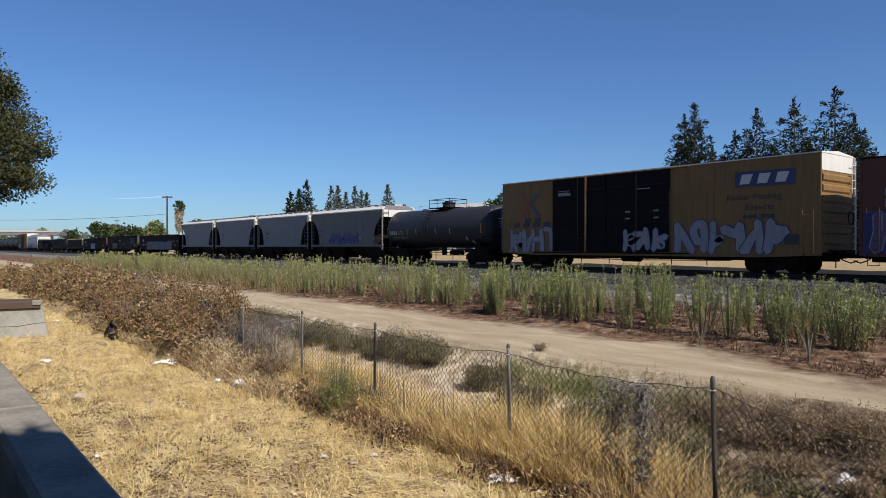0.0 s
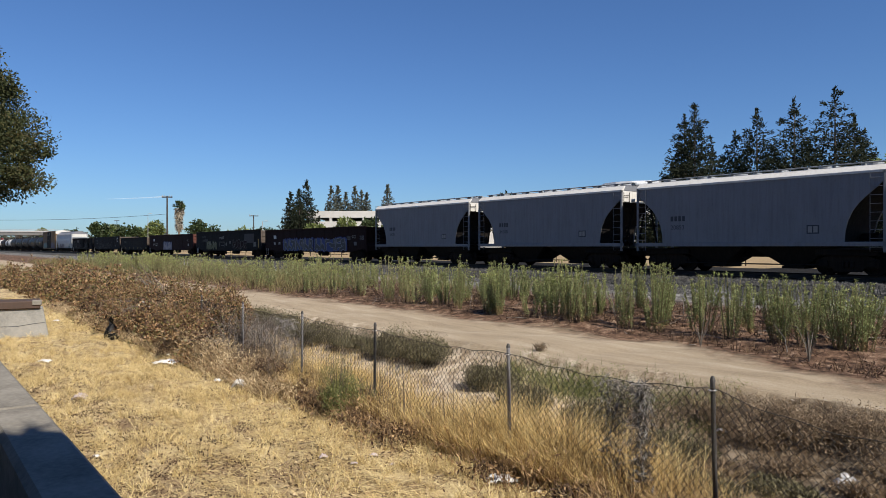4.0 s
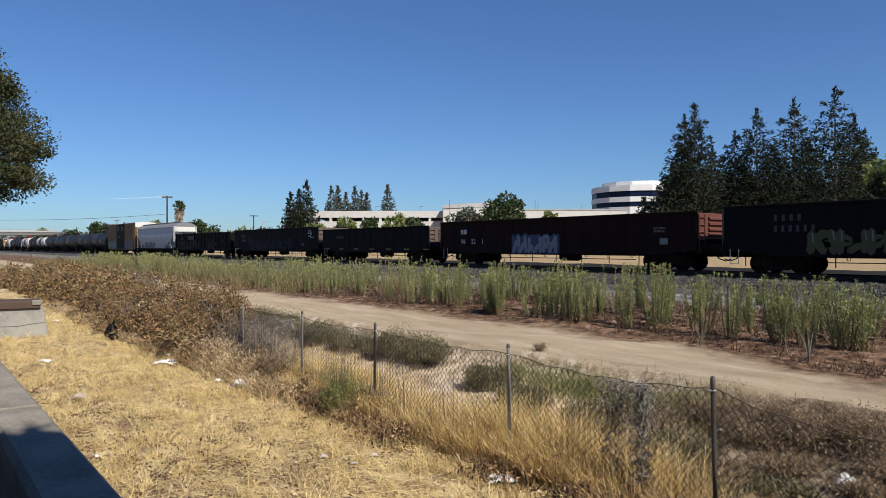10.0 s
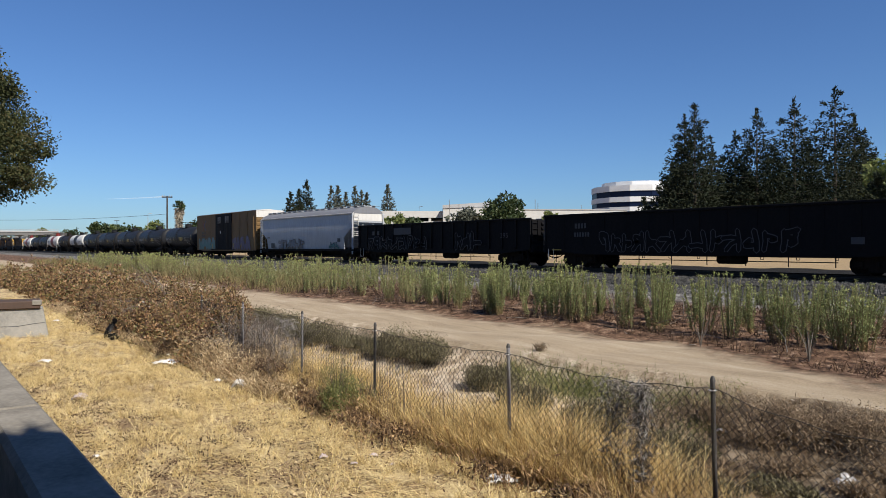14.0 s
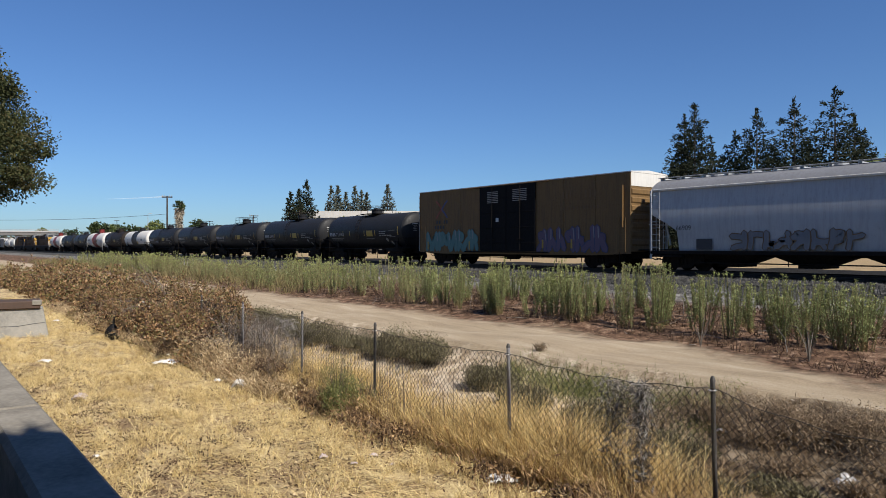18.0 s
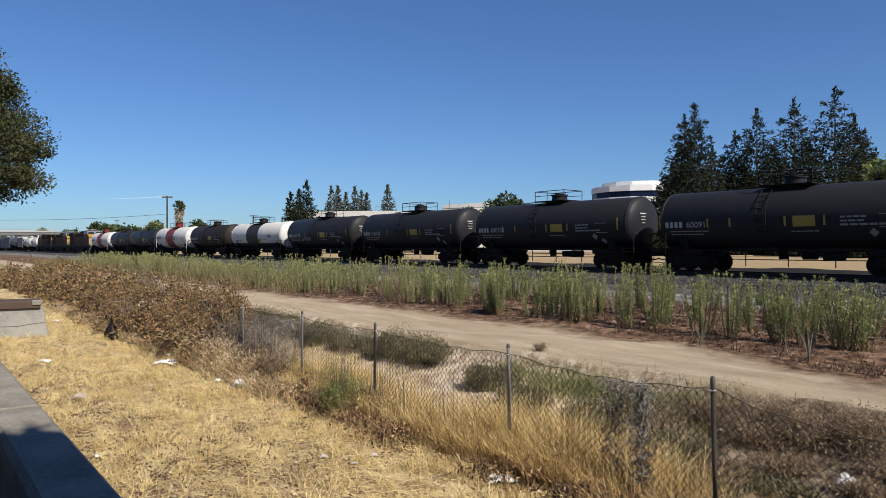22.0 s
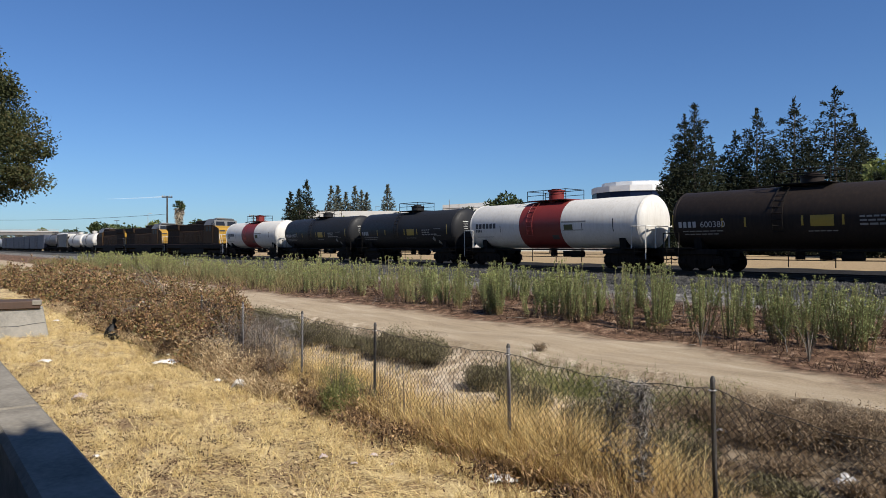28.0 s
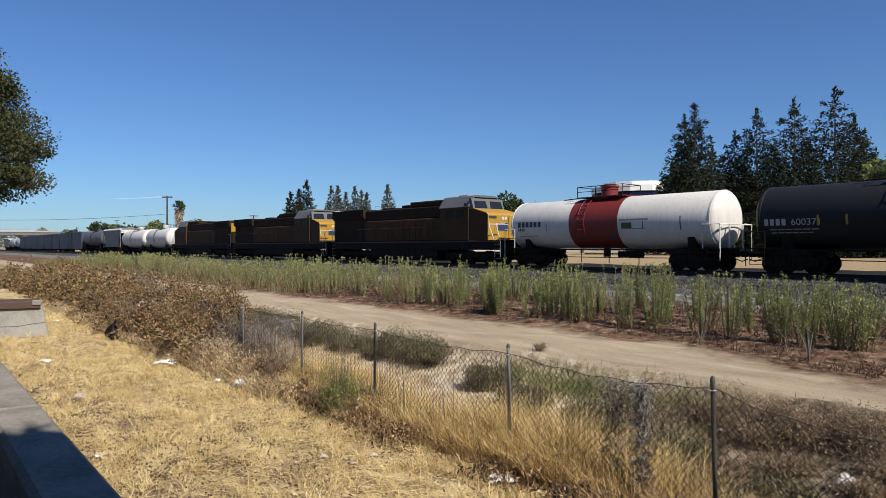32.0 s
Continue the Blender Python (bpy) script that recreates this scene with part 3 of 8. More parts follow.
# ---- box cars ----
def boxcar(x0, x1, label, body, door, top, door_at, white_end, eave=5.06, sill=0.80, ribs=8):
    car, h = start_car("boxcar", label, "boxcar", x0, x1)
    y = HALF
    put("body", Geo().box(-h, h, -y, y, sill + 0.12, eave, 0.02), body, car)
    put("side_sill", Geo().prism_y([(-h, sill + 0.14), (h, sill + 0.14), (h, sill + 0.02), (h * 0.72, sill - 0.08), (-h * 0.72, sill - 0.08), (-h, sill + 0.02)], -y - 0.01, -y + 0.05), body, car)
    put("side_sill", Geo().prism_y([(-h, sill + 0.14), (h, sill + 0.14), (h, sill + 0.02), (h * 0.72, sill - 0.08), (-h * 0.72, sill - 0.08), (-h, sill + 0.02)], y - 0.05, y + 0.01), body, car)
    roof = Geo().prism_x([(-y - 0.04, eave), (-y - 0.04, eave + 0.05), (0, eave + 0.16), (y + 0.04, eave + 0.05), (y + 0.04, eave)], -h - 0.03, h + 0.03)
    for k in range(14):
        a = -h + 2 * h * (k + 0.5) / 14
        roof.prism_x([(-y - 0.02, eave + 0.05), (0, eave + 0.20), (y + 0.02, eave + 0.05), (0, eave + 0.15)], a - 0.05, a + 0.05)
    put("roof", roof, top, car, "pale galvanised roof with seams")
    # side posts that show as faint vertical joints
    for k in range(ribs + 1):
        a = -h + 0.02 + (2 * h - 0.1) * k / ribs
        put("side_post", Geo().box(a, a + 0.07, -y - 0.022, -y, sill + 0.14, eave - 0.02, 0.008), body, car)
    a0, a1 = door_at
    n = 2
    for k in range(n):
        b0, b1 = a0 + (a1 - a0) * k / n, a0 + (a1 - a0) * (k + 1) / n
        d = put("door", Geo().box(b0 + 0.02, b1 - 0.02, -y - 0.09, -y - 0.02, sill + 0.12, eave - 0.06, 0.015), door, car, "black sliding plug door")
        for q in range(4):
            z = sill + 0.6 + q * 0.95
            put("door_rib", Geo().box(b0 + 0.12, b1 - 0.12, -y - 0.115, -y - 0.085, z, z + 0.07, 0.012), door, d)
        put("lock_bar", Geo().tube([((b0 + b1) / 2, -y - 0.13, sill + 0.2), ((b0 + b1) / 2, -y - 0.13, eave - 0.15)], 0.022, 6), STEEL, d)
        put("door_handle", Geo().tube([((b0 + b1) / 2 - 0.28, -y - 0.14, sill + 0.85), ((b0 + b1) / 2 + 0.28, -y - 0.14, sill + 0.85)], 0.025, 6), STEEL, d)
    put("door_track", Geo().box(a0 - 1.5, a1 + 1.0, -y - 0.10, -y, eave - 0.06, eave + 0.0, 0.01), body, car)
    put("door_track", Geo().box(a0 - 1.5, a1 + 1.0, -y - 0.11, -y, sill + 0.03, sill + 0.10, 0.01), STEEL, car)
    # corrugated ends
    for side in (1, -1):
        put("end_wall", Geo().box(side * h - 0.01, side * h + 0.02, -y + 0.01, y - 0.01, eave - 0.72, eave - 0.01, 0.008), WHITE if white_end else body, car, "white painted end panel" if white_end else "")
        for k in range(8):
            z = eave - 0.80 - 0.44 * (k + 1)
            if z > sill + 0.15:
                put("end_rib", Geo().prism_y([(side * h, z + 0.40), (side * (h + 0.055), z + 0.34), (side * (h + 0.055), z + 0.14), (side * h, z + 0.06)], -y + 0.06, y - 0.35), body, car)
        put("end_ladder", ladder_geo_y(side * (h + 0.14), side * (y - 0.45), side * (y - 0.06), sill + 0.1, eave - 0.2, 12), WHITE, car)
        put("end_post", Geo().box(side * h - 0.02, side * (h + 0.10) if side > 0 else side * h + 0.02, y - 0.05, y + 0.01, sill, eave, 0.01) if side > 0 else Geo().box(-h - 0.10, -h + 0.02, y - 0.05, y + 0.01, sill, eave, 0.01), WHITE if side > 0 else body, car)
        put("crossover_step", Geo().box(side * h, side * (h + 0.35), -0.9, 0.9, sill + 0.2, sill + 0.25, 0.01) if side > 0 else Geo().box(-h - 0.35, -h, -0.9, 0.9, sill + 0.2, sill + 0.25, 0.01), STEEL, car)
    put("brake_wheel", Geo().tube([(h + 0.2, 0.85 + 0.28 * math.cos(a), 2.4 + 0.28 * math.sin(a)) for a in np.linspace(0, 2 * math.pi, 17)], 0.02, 5), STEEL, car)
    put("centre_sill", Geo().box(-h, h, -0.32, 0.32, 0.55, 0.95, 0.03), STEEL, car)
    put("brake_reservoir", Geo().lathe_x([(-1.0, 0.0), (-1.0, 0.22), (0.1, 0.22), (0.1, 0.0)], 14, -0.7, 0.62), STEEL, car)
    put("brake_rod", Geo().tube([(-h * 0.55, -0.9, 0.55), (0, -0.85, 0.5), (h * 0.55, -0.9, 0.55)], 0.025, 5), STEEL, car)
    for a in (-h + 0.5, h - 0.5):
        put("grab_iron", ladder_geo(a - 0.22, a + 0.22, -y - 0.06, sill + 0.1, sill + 1.9, 5, 0.011), body, car)
        put("sill_step", Geo().tube([(a - 0.2, -y, sill + 0.1), (a - 0.2, -y, 0.45), (a + 0.2, -y, 0.45), (a + 0.2, -y, sill + 0.1)], 0.02, 5), STEEL, car)
    for a in (-h + 2.3, h - 2.3):
        add_truck(car, a)
    add_coupler(car, h, 1)
    add_coupler(car, -h, -1)
    TRAIN.append(car)
    return car, h


def cross_emblem(car, x0, x1, z0, z1, y):
    """The faded red and blue crossed-arrows emblem on a yellow box car."""
    xm, zm, w = (x0 + x1) / 2, (z0 + z1) / 2, (x1 - x0) * 0.11
    for k, (m, ends) in enumerate(((FADEDRED, ((x0, z1), (x0, z0))), (FADEDBLUE, ((x1, z1), (x1, z0))))):
        for q, (a, b) in enumerate(ends):
            g = Geo()
            ribbon(g, [(a, b), ((a + xm) / 2, (b + zm) / 2 + 0.04), (xm, zm)], w, y - 0.003 - 0.001 * (2 * k + q))
            put("cross_emblem", g, m, car, "faded red and blue crossed emblem")


def build_boxcars():
    yb = -HALF - 0.024
    car, h = boxcar(-11.3, 4.4, "dark brown boxcar covered with sprayed lettering", BROWN, BROWN, MAROON, (-1.6, 1.6), False, eave=4.62)
    graffiti(car, -h + 0.3, -h + 6.0, 0.9, 2.6, yb, SPRAYLILAC, MARKDIM, 4, 3, SPRAYBLUE)
    bars(car, [(-h + 0.9, 3.15, 0.2, 0.28, 4, 0.09), (-h + 0.9, 2.72, 0.2, 0.3, 5, 0.1)], yb - 0.002, MARKDIM)

    car, h = boxcar(-31.4, -12.7, "tall yellow boxcar with black doors, graffiti along its foot", YELLOW, BLACK2, WHITE, (-9.35 + 4.1, -9.35 + 11.8), True)
    L = -9.35
    graffiti(car, L + 0.5, L + 5.6, 0.80, 2.35, yb, SPRAYSILVER, MARKBLUE, 7, 11, None, 0.22)
    graffiti(car, L + 9.0, L + 11.6, 0.9, 2.2, -HALF - 0.118, SPRAYSILVER, MARKBLUE, 3, 17, None, 0.18)
    graffiti(car, L + 12.0, L + 17.3, 0.80, 2.45, yb, SPRAYSILVER, MARKBLUE, 6, 12, None, 0.24)
    put("door_post", Geo().box(L + 6.50, L + 6.62, -HALF - 0.14, -HALF, 0.92, 5.0, 0.012), YELLOW, car)
    bars(car, [(L + 0.9, 2.36, 0.5, 0.27, 5, 0.32)], yb - 0.002, MARKDARK, "number_panel")
    logo = put("logo_panel", Geo().box(L + 15.1, L + 17.75, yb - 0.004, yb, 3.85, 4.52), MARKBLUE, car, "navy blue logo panel")
    g = Geo()
    for a in (0.12, 0.92, 1.72):
        g.prism_y([(a, 3.97), (a + 0.45, 3.97), (a + 0.62, 4.40), (a + 0.12, 4.40)], yb - 0.008, yb - 0.005)
    ob = put("logo_mark", g, MARK, logo)
    ob.matrix_basis = pose(L + 15.1 + 0.1, 0, 0)
    lettering(car, "Railcar Pooling", L + 14.7, 3.28, 0.26, yb - 0.003, MARKDARK, 1.15)
    lettering(car, "Experts", L + 15.6, 2.82, 0.26, yb - 0.003, MARKDARK, 1.15)
    bars(car, [(L + 15.5, 2.45, 0.16, 0.16, 3, 0.05), (L + 16.3, 2.45, 0.16, 0.16, 3, 0.05)], yb - 0.003, MARKDARK)
    cross_emblem(car, L + 1.6, L + 3.0, 3.0, 4.35, yb)
    bars(car, [(L + 1.85, 2.62, 0.2, 0.26, 2, 0.06), (L + 2.65, 2.62, 0.2, 0.26, 2, 0.06)], yb - 0.003, MARKDARK)
    bars(car, [(L + 17.3, 1.28, 0.62, 0.42, 1, 0)], yb - 0.003, MARKDARK, "service_panel")
    bars(car, [(L + 4.6, 4.30, 0.85, 0.04, 1, 0), (L + 4.6, 4.20, 0.7, 0.04, 1, 0), (L + 4.6, 4.05, 0.9, 0.16, 1, 0), (L + 9.9, 4.1, 0.8, 0.05, 1, 0), (L + 9.2, 2.95, 0.3, 0.08, 2, 1.4), (L + 9.2, 2.6, 0.3, 0.08, 2, 1.4)], -HALF - 0.118, MARKDIM)

    car, h = boxcar(-251.0, -232.9, "weathered yellow boxcar with a black door, teal and lilac graffiti", YELLOW2, BLACK2, WHITE, (-9.05 + 6.5, -9.05 + 11.5), True)
    L = -9.05
    graffiti(car, L + 0.7, L + 6.3, 0.85, 2.35, yb, SPRAYTEAL, TEALDARK, 8, 21, None, 0.24)
    cross_emblem(car, L + 1.9, L + 3.1, 3.2, 4.35, yb)
    bars(car, [(L + 1.9, 2.78, 0.16, 0.24, 2, 0.12), (L + 2.7, 2.78, 0.16, 0.24, 2, 0.12), (L + 1.7, 2.42, 0.16, 0.24, 4, 0.14)], yb - 0.003, MARKDARK)
    bars(car, [(L + 0.9, 1.0, 0.12, 0.55, 1, 0), (L + 5.4, 1.0, 0.12, 0.55, 1, 0), (L + 12.0, 1.1, 0.12, 0.5, 1, 0), (L + 14.2, 1.1, 0.12, 0.5, 1, 0)], yb - 0.03, REFLECT, "reflector")
    graffiti(car, L + 11.7, L + 16.6, 0.85, 2.4, yb, SPRAYLILAC, MARKBLUE, 7, 25, None, 0.24)
    bars(car, [(L + 7.3, 4.62 - 0.11 * k, 1.0, 0.05, 1, 0) for k in range(7)] + [(L + 9.6, 4.66 - 0.11 * k, 1.2, 0.05, 1, 0) for k in range(7)], -HALF - 0.118, MARKDIM)
    bars(car, [(L + 8.1, 2.75, 0.25, 0.25, 1, 0)], -HALF - 0.118, MARK, "placard")
    put("exhaust_pipe", Geo().tube([(L + 17.75, yb - 0.05, 4.4), (L + 17.75, yb - 0.05, 2.2)], 0.04, 6), YELLOW, car)
    bars(car, [(L + 13.6, 3.9, 0.10, 0.42, 3, 0.16), (L + 15.2, 3.9, 0.12, 0.42, 3, 0.2), (L + 13.4, 3.25, 0.12, 0.2, 12, 0.12)], yb - 0.003, FADED)


# ---- tank cars ----
def tank_car(x0, x1, label, shell, mid=None, mid_at=(0, 0), top=3.87, r=1.41, dome=None, frame_mat=None, end_frame=False, marks=None, plat_w=2.3, seed=0):
    car, h = start_car("tank_car", label, "tank car", x0 - 0.75, x1 - 0.8)
    zc = top - r
    fm = frame_mat or STEEL
    end = 0.46

    def prof(a, b):
        p = []
        if a <= -h + 1e-3:
            p += [(-h + end - end * math.cos(t), r * math.sin(t)) for t in np.linspace(0.0, math.pi / 2, 10)]
        else:
            p += [(a, r)]
        if b >= h - 1e-3:
            p += [(h - end + end * math.cos(t), r * math.sin(t)) for t in np.linspace(math.pi / 2, 0.0, 10)]
        else:
            p += [(b, r)]
        return p

    if mid is None:
        put("tank_shell", Geo().lathe_x(prof(-h, h), 48, 0, zc), shell, car, smooth=50)
    else:
        m0, m1 = mid_at
        put("tank_shell", Geo().lathe_x(prof(-h, m0), 48, 0, zc), shell, car, smooth=50)
        put("painted_band", Geo().lathe_x([(m0, r + 0.004), (m1, r + 0.004)], 48, 0, zc), mid, car, "dark painted middle band of the tank", smooth=50)
        put("tank_shell", Geo().lathe_x(prof(m1, h), 48, 0, zc), shell, car, smooth=50)
    for a in (-h + end, h - end):
        put("weld_band", Geo().lathe_x([(a - 0.05, r), (a - 0.04, r + 0.014), (a + 0.04, r + 0.014), (a + 0.05, r)], 48, 0, zc), shell, car, smooth=50)
    # top works
    pz = top + 0.02
    c0 = 0.0 if mid is None else (mid_at[0] + mid_at[1]) / 2
    tall = 0.58 if end_frame else 0.34
    put("manway", Geo().add(*cyl_z(c0 + 0.1, 0, pz - 0.1, pz + tall, 0.46, 18)).add(*cyl_z(c0 + 0.1, 0, pz + tall, pz + tall + 0.07, 0.52, 18)).add(*cyl_z(c0 + 0.1, 0, pz + tall + 0.07, pz + tall + 0.15, 0.3, 14)), dome or shell, car, "round manway housing", smooth=40)
    w2 = plat_w / 2
    put("platform", Geo().box(c0 - w2, c0 + w2, -0.8, 0.8, pz, pz + 0.05, 0.01), dome or STEEL, car)
    rail = Geo()
    for yy in (-0.8, 0.8):
        for a in (c0 - w2, c0 - w2 * 0.15, c0 + w2):
            rail.tube([(a, yy, pz), (a, yy, pz + 0.62)], 0.022, 5)
        rail.tube([(c0 - w2, yy, pz + 0.62), (c0 + w2, yy, pz + 0.62)], 0.022, 5)
        rail.tube([(c0 - w2, yy, pz + 0.34), (c0 + w2, yy, pz + 0.34)], 0.018, 5)
    for a in (c0 - w2, c0 + w2):
        rail.tube([(a, -0.8, pz + 0.62), (a, 0.8, pz + 0.62)], 0.022, 5)
    put("railing", rail, STEEL, car, "thin steel safety railing")
    def on_side(a, u):
        return (a, -(r + 0.10) * math.sin(u), zc + (r + 0.10) * math.cos(u))

    bend = list(np.linspace(0.55, 2.0, 9))
    lad = Geo().tube([on_side(c0 - 0.95, u) for u in bend[::-1]] + [on_side(c0 - 0.5, u) for u in bend], 0.02, 5)
    for u in bend[1:]:
        lad.pieces.append(("rung", Geo().tube([on_side(c0 - 0.95, u), on_side(c0 - 0.5, u)], 0.018, 4)))
    put("ladder", lad, mid or dome or STEEL, car)
    put("overflow_pipe", Geo().tube([(c0 - w2 - 1.2, -0.55, top - 0.02), (c0 - w2 - 0.4, -0.5, top + 0.03), (c0 - 0.3, -0.3, pz + 0.05)], 0.03, 5), STEEL, car)
    # underframe
    for s in (-1, 1):
        a = s * (h - 1.55)
        put("saddle", Geo().prism_x([(-1.05, 0.98), (1.05, 0.98), (1.15, zc - 0.75), (0.6, zc - 1.22), (0, zc - 1.36), (-0.6, zc - 1.22), (-1.15, zc - 0.75)], a - 0.2, a + 0.2), fm, car)
        put("stub_sill", Geo().box(min(s * (h + 0.12), s * (h - 2.9)), max(s * (h + 0.12), s * (h - 2.9)), -0.33, 0.33, 0.70, 1.08, 0.03), fm, car)
        put("end_platform", Geo().box(min(s * (h + 0.14), s * (h - 1.5)), max(s * (h + 0.14), s * (h - 1.5)), -1.45, 1.45, 1.06, 1.14, 0.01), fm, car)
        gr = Geo()
        x_in, x_out = s * (h - 0.75), s * (h + 0.12)
        zt = 2.25 if end_frame else 1.85
        for yy in (-1.45, 1.45):
            gr.tube([(x_out, yy, 0.55), (x_out, yy, zt), (x_out - s * 0.05, yy * 0.6, zt + 0.03)], 0.03, 6)
            gr.tube([(x_in, yy, 1.1), (x_in, yy, zt), (x_out, yy, zt)], 0.025, 6)
        gr.tube([(x_out, -1.45, zt), (x_out, 1.45, zt)], 0.025, 6)
        if end_frame:
            gr.tube([(x_out, -0.6, 1.1), (x_out, -0.6, zt)], 0.04, 6).tube([(x_out, 0.6, 1.1), (x_out, 0.6, zt)], 0.04, 6)
        put("handrail", gr, WHITE if end_frame else STEEL, car)
        put("end_ladder", ladder_geo(min(x_in, x_out) + 0.2, max(x_in, x_out), -1.47, 0.4, 1.1, 2), fm, car)
        put("body_bolster", Geo().box(a - 1.25, a + 1.05, -1.22, 1.22, 0.80, 1.07, 0.04), fm, car)
        add_truck(car, s * (h - 1.65))
        add_coupler(car, s * (h - 0.08), s)
    for yy in (-1.0, 1.0):
        put("side_rail", Geo().tube([(-h + 1.6, yy, 1.02), (h - 1.6, yy, 1.02)], 0.05, 6), fm, car)
    put("bottom_fitting", Geo().add(*cyl_z(-0.4, 0, 0.62, zc - r + 0.05, 0.2, 12)).box(0.5, 1.0, -0.25, 0.25, 0.62, 0.95, 0.03).tube([(-1.5, -0.6, 0.8), (1.6, -0.6, 0.8)], 0.03, 5), STEEL, car)
    put("brake_cylinder", Geo().lathe_x([(1.6, 0.0), (1.6, 0.19), (2.4, 0.19), (2.4, 0.0)], 12, -0.65, 0.78), STEEL, car)
    put("brake_rigging", Geo().tube([(-h + 2.6, -0.75, 0.62), (-1.2, -0.75, 0.60), (1.4, -0.75, 0.60), (h - 2.6, -0.75, 0.62)], 0.022, 5), STEEL, car)
    if marks:
        marks(car, h, zc, r)
    TRAIN.append(car)
    return car, h


def cyl_z(x, y, z0, z1, r, seg):
    a = [2 * math.pi * k / seg for k in range(seg)]
    vs = [(x + r * math.cos(t), y + r * math.sin(t), z) for z in (z0, z1) for t in a]
    fs = [(k, (k + 1) % seg, seg + (k + 1) % seg, seg + k) for k in range(seg)] + [tuple(range(seg))[::-1], tuple(range(seg, 2 * seg))]
    return vs, fs


def on_shell(car, rows, zc, r, m, name="stencil", lift=0.006):
    """Stencil blocks wrapped on the near side of a tank: (x, z, width, height, count, gap)."""
    g = Geo()
    f = lambda z: -math.sqrt(max(0.01, (r + lift) ** 2 - (z - zc) ** 2))
    for x, z, w, h, n, gap in rows:
        for k in range(n):
            a = x + k * (w + gap)
            zs = [z + h * i / 4 for i in range(5)]
            vs = [(b, f(q), q) for q in zs for b in (a, a + w)]
            g.add(vs, [(2 * i, 2 * i + 1, 2 * i + 3, 2 * i + 2) for i in range(4)])
    return put(name, g, m, car)


def shell_words(car, words, x, z, h, zc, r, m, wide=1.0):
    ob = lettering(car, words, 0, 0, h, 0, m, wide)
    a = math.asin(max(-1, min(1, (z + h / 2 - zc) / r)))
    ob.matrix_basis = Matrix.Translation((x, -(r + 0.012) * math.cos(a), zc + (r + 0.012) * math.sin(a) - h / 2 * math.cos(a))) @ Matrix.Rotation(radians(90) - a, 4, "X") @ Matrix.Diagonal((wide, 1, 1, 1))
    return ob


def tank_marks(number, tag=False, plac=True):
    def draw(car, h, zc, r):
        tagged(on_shell(car, [(-h + 0.70, 2.10, 0.17, 0.28, 4, 0.08)], zc, r, MARKMID), kind="stuff")
        if number:
            shell_words(car, number, -h + 1.85, 2.10, 0.29, zc, r, MARKMID, 1.05)
        tagged(on_shell(car, [(-h + 0.9, 1.90, 0.30, 0.045, 6, 0.05), (-h + 0.95, 1.76, 0.25, 0.045, 6, 0.05)], zc, r, MARKDIM), kind="stuff")
        if plac:
            on_shell(car, [(0.62, 2.04, 0.92, 0.46, 1, 0)], zc, r, REFLECT, "hazard_panel")
            tagged(on_shell(car, [(0.5, 1.82, 0.2, 0.04, 5, 0.04), (2.5, 2.36, 0.2, 0.07, 4, 0.05), (2.5, 2.20, 0.26, 0.07, 3, 0.05), (2.5, 2.04, 0.30, 0.08, 5, 0.05), (3.9, 1.95, 0.8, 0.03, 1, 0), (3.9, 2.45, 0.8, 0.03, 1, 0)], zc, r, MARKDIM), kind="stuff")
        for a in (-h + 0.35, -h + 2.9, -h + 4.0, 0.25, 1.85, h - 1.0):
            big = a > h - 1.2 or a < -h + 0.5
            on_shell(car, [(a, 2.08, 0.09, 0.66 if big else 0.42, 1, 0)], zc, r, REFLECT, "reflector")
        g = Geo()
        for a, z in ((h - 2.05, 1.5), (h - 2.55, 1.75)):
            f = lambda q: -math.sqrt(r * r - (q - zc) ** 2) - 0.03
            g.add([(a - 0.18, f(z), z), (a, f(z - 0.18), z - 0.18), (a + 0.18, f(z), z), (a, f(z + 0.18), z + 0.18)], [(0, 1, 2, 3)])
        put("placard", g, MARKDIM, car)
        # marks on the head that faces the sun
        e = Geo()
        for k, (w, t) in enumerate(((0.55, 0.06), (0.40, 0.035), (0.45, 0.035), (0.36, 0.03))):
            z = zc + 0.45 - 0.16 * k
            rr = math.sqrt(max(0.01, 1 - ((z - zc) / r) ** 2 - (0.40 / r) ** 2))
            e.box(h - 0.46 + 0.46 * rr, h - 0.46 + 0.46 * rr + 0.010, -0.40 - w / 2, -0.40 + w / 2, z, z + t)
        put("head_stencil", e, MARK, car)
        if tag:
            graffiti(car, -h + 3.4, -h + 5.2, 1.75, 2.1, -r - 0.0, SPRAYGREY, SPRAYGREY, 5, 31, None, 0.12, BLACK)
    return draw


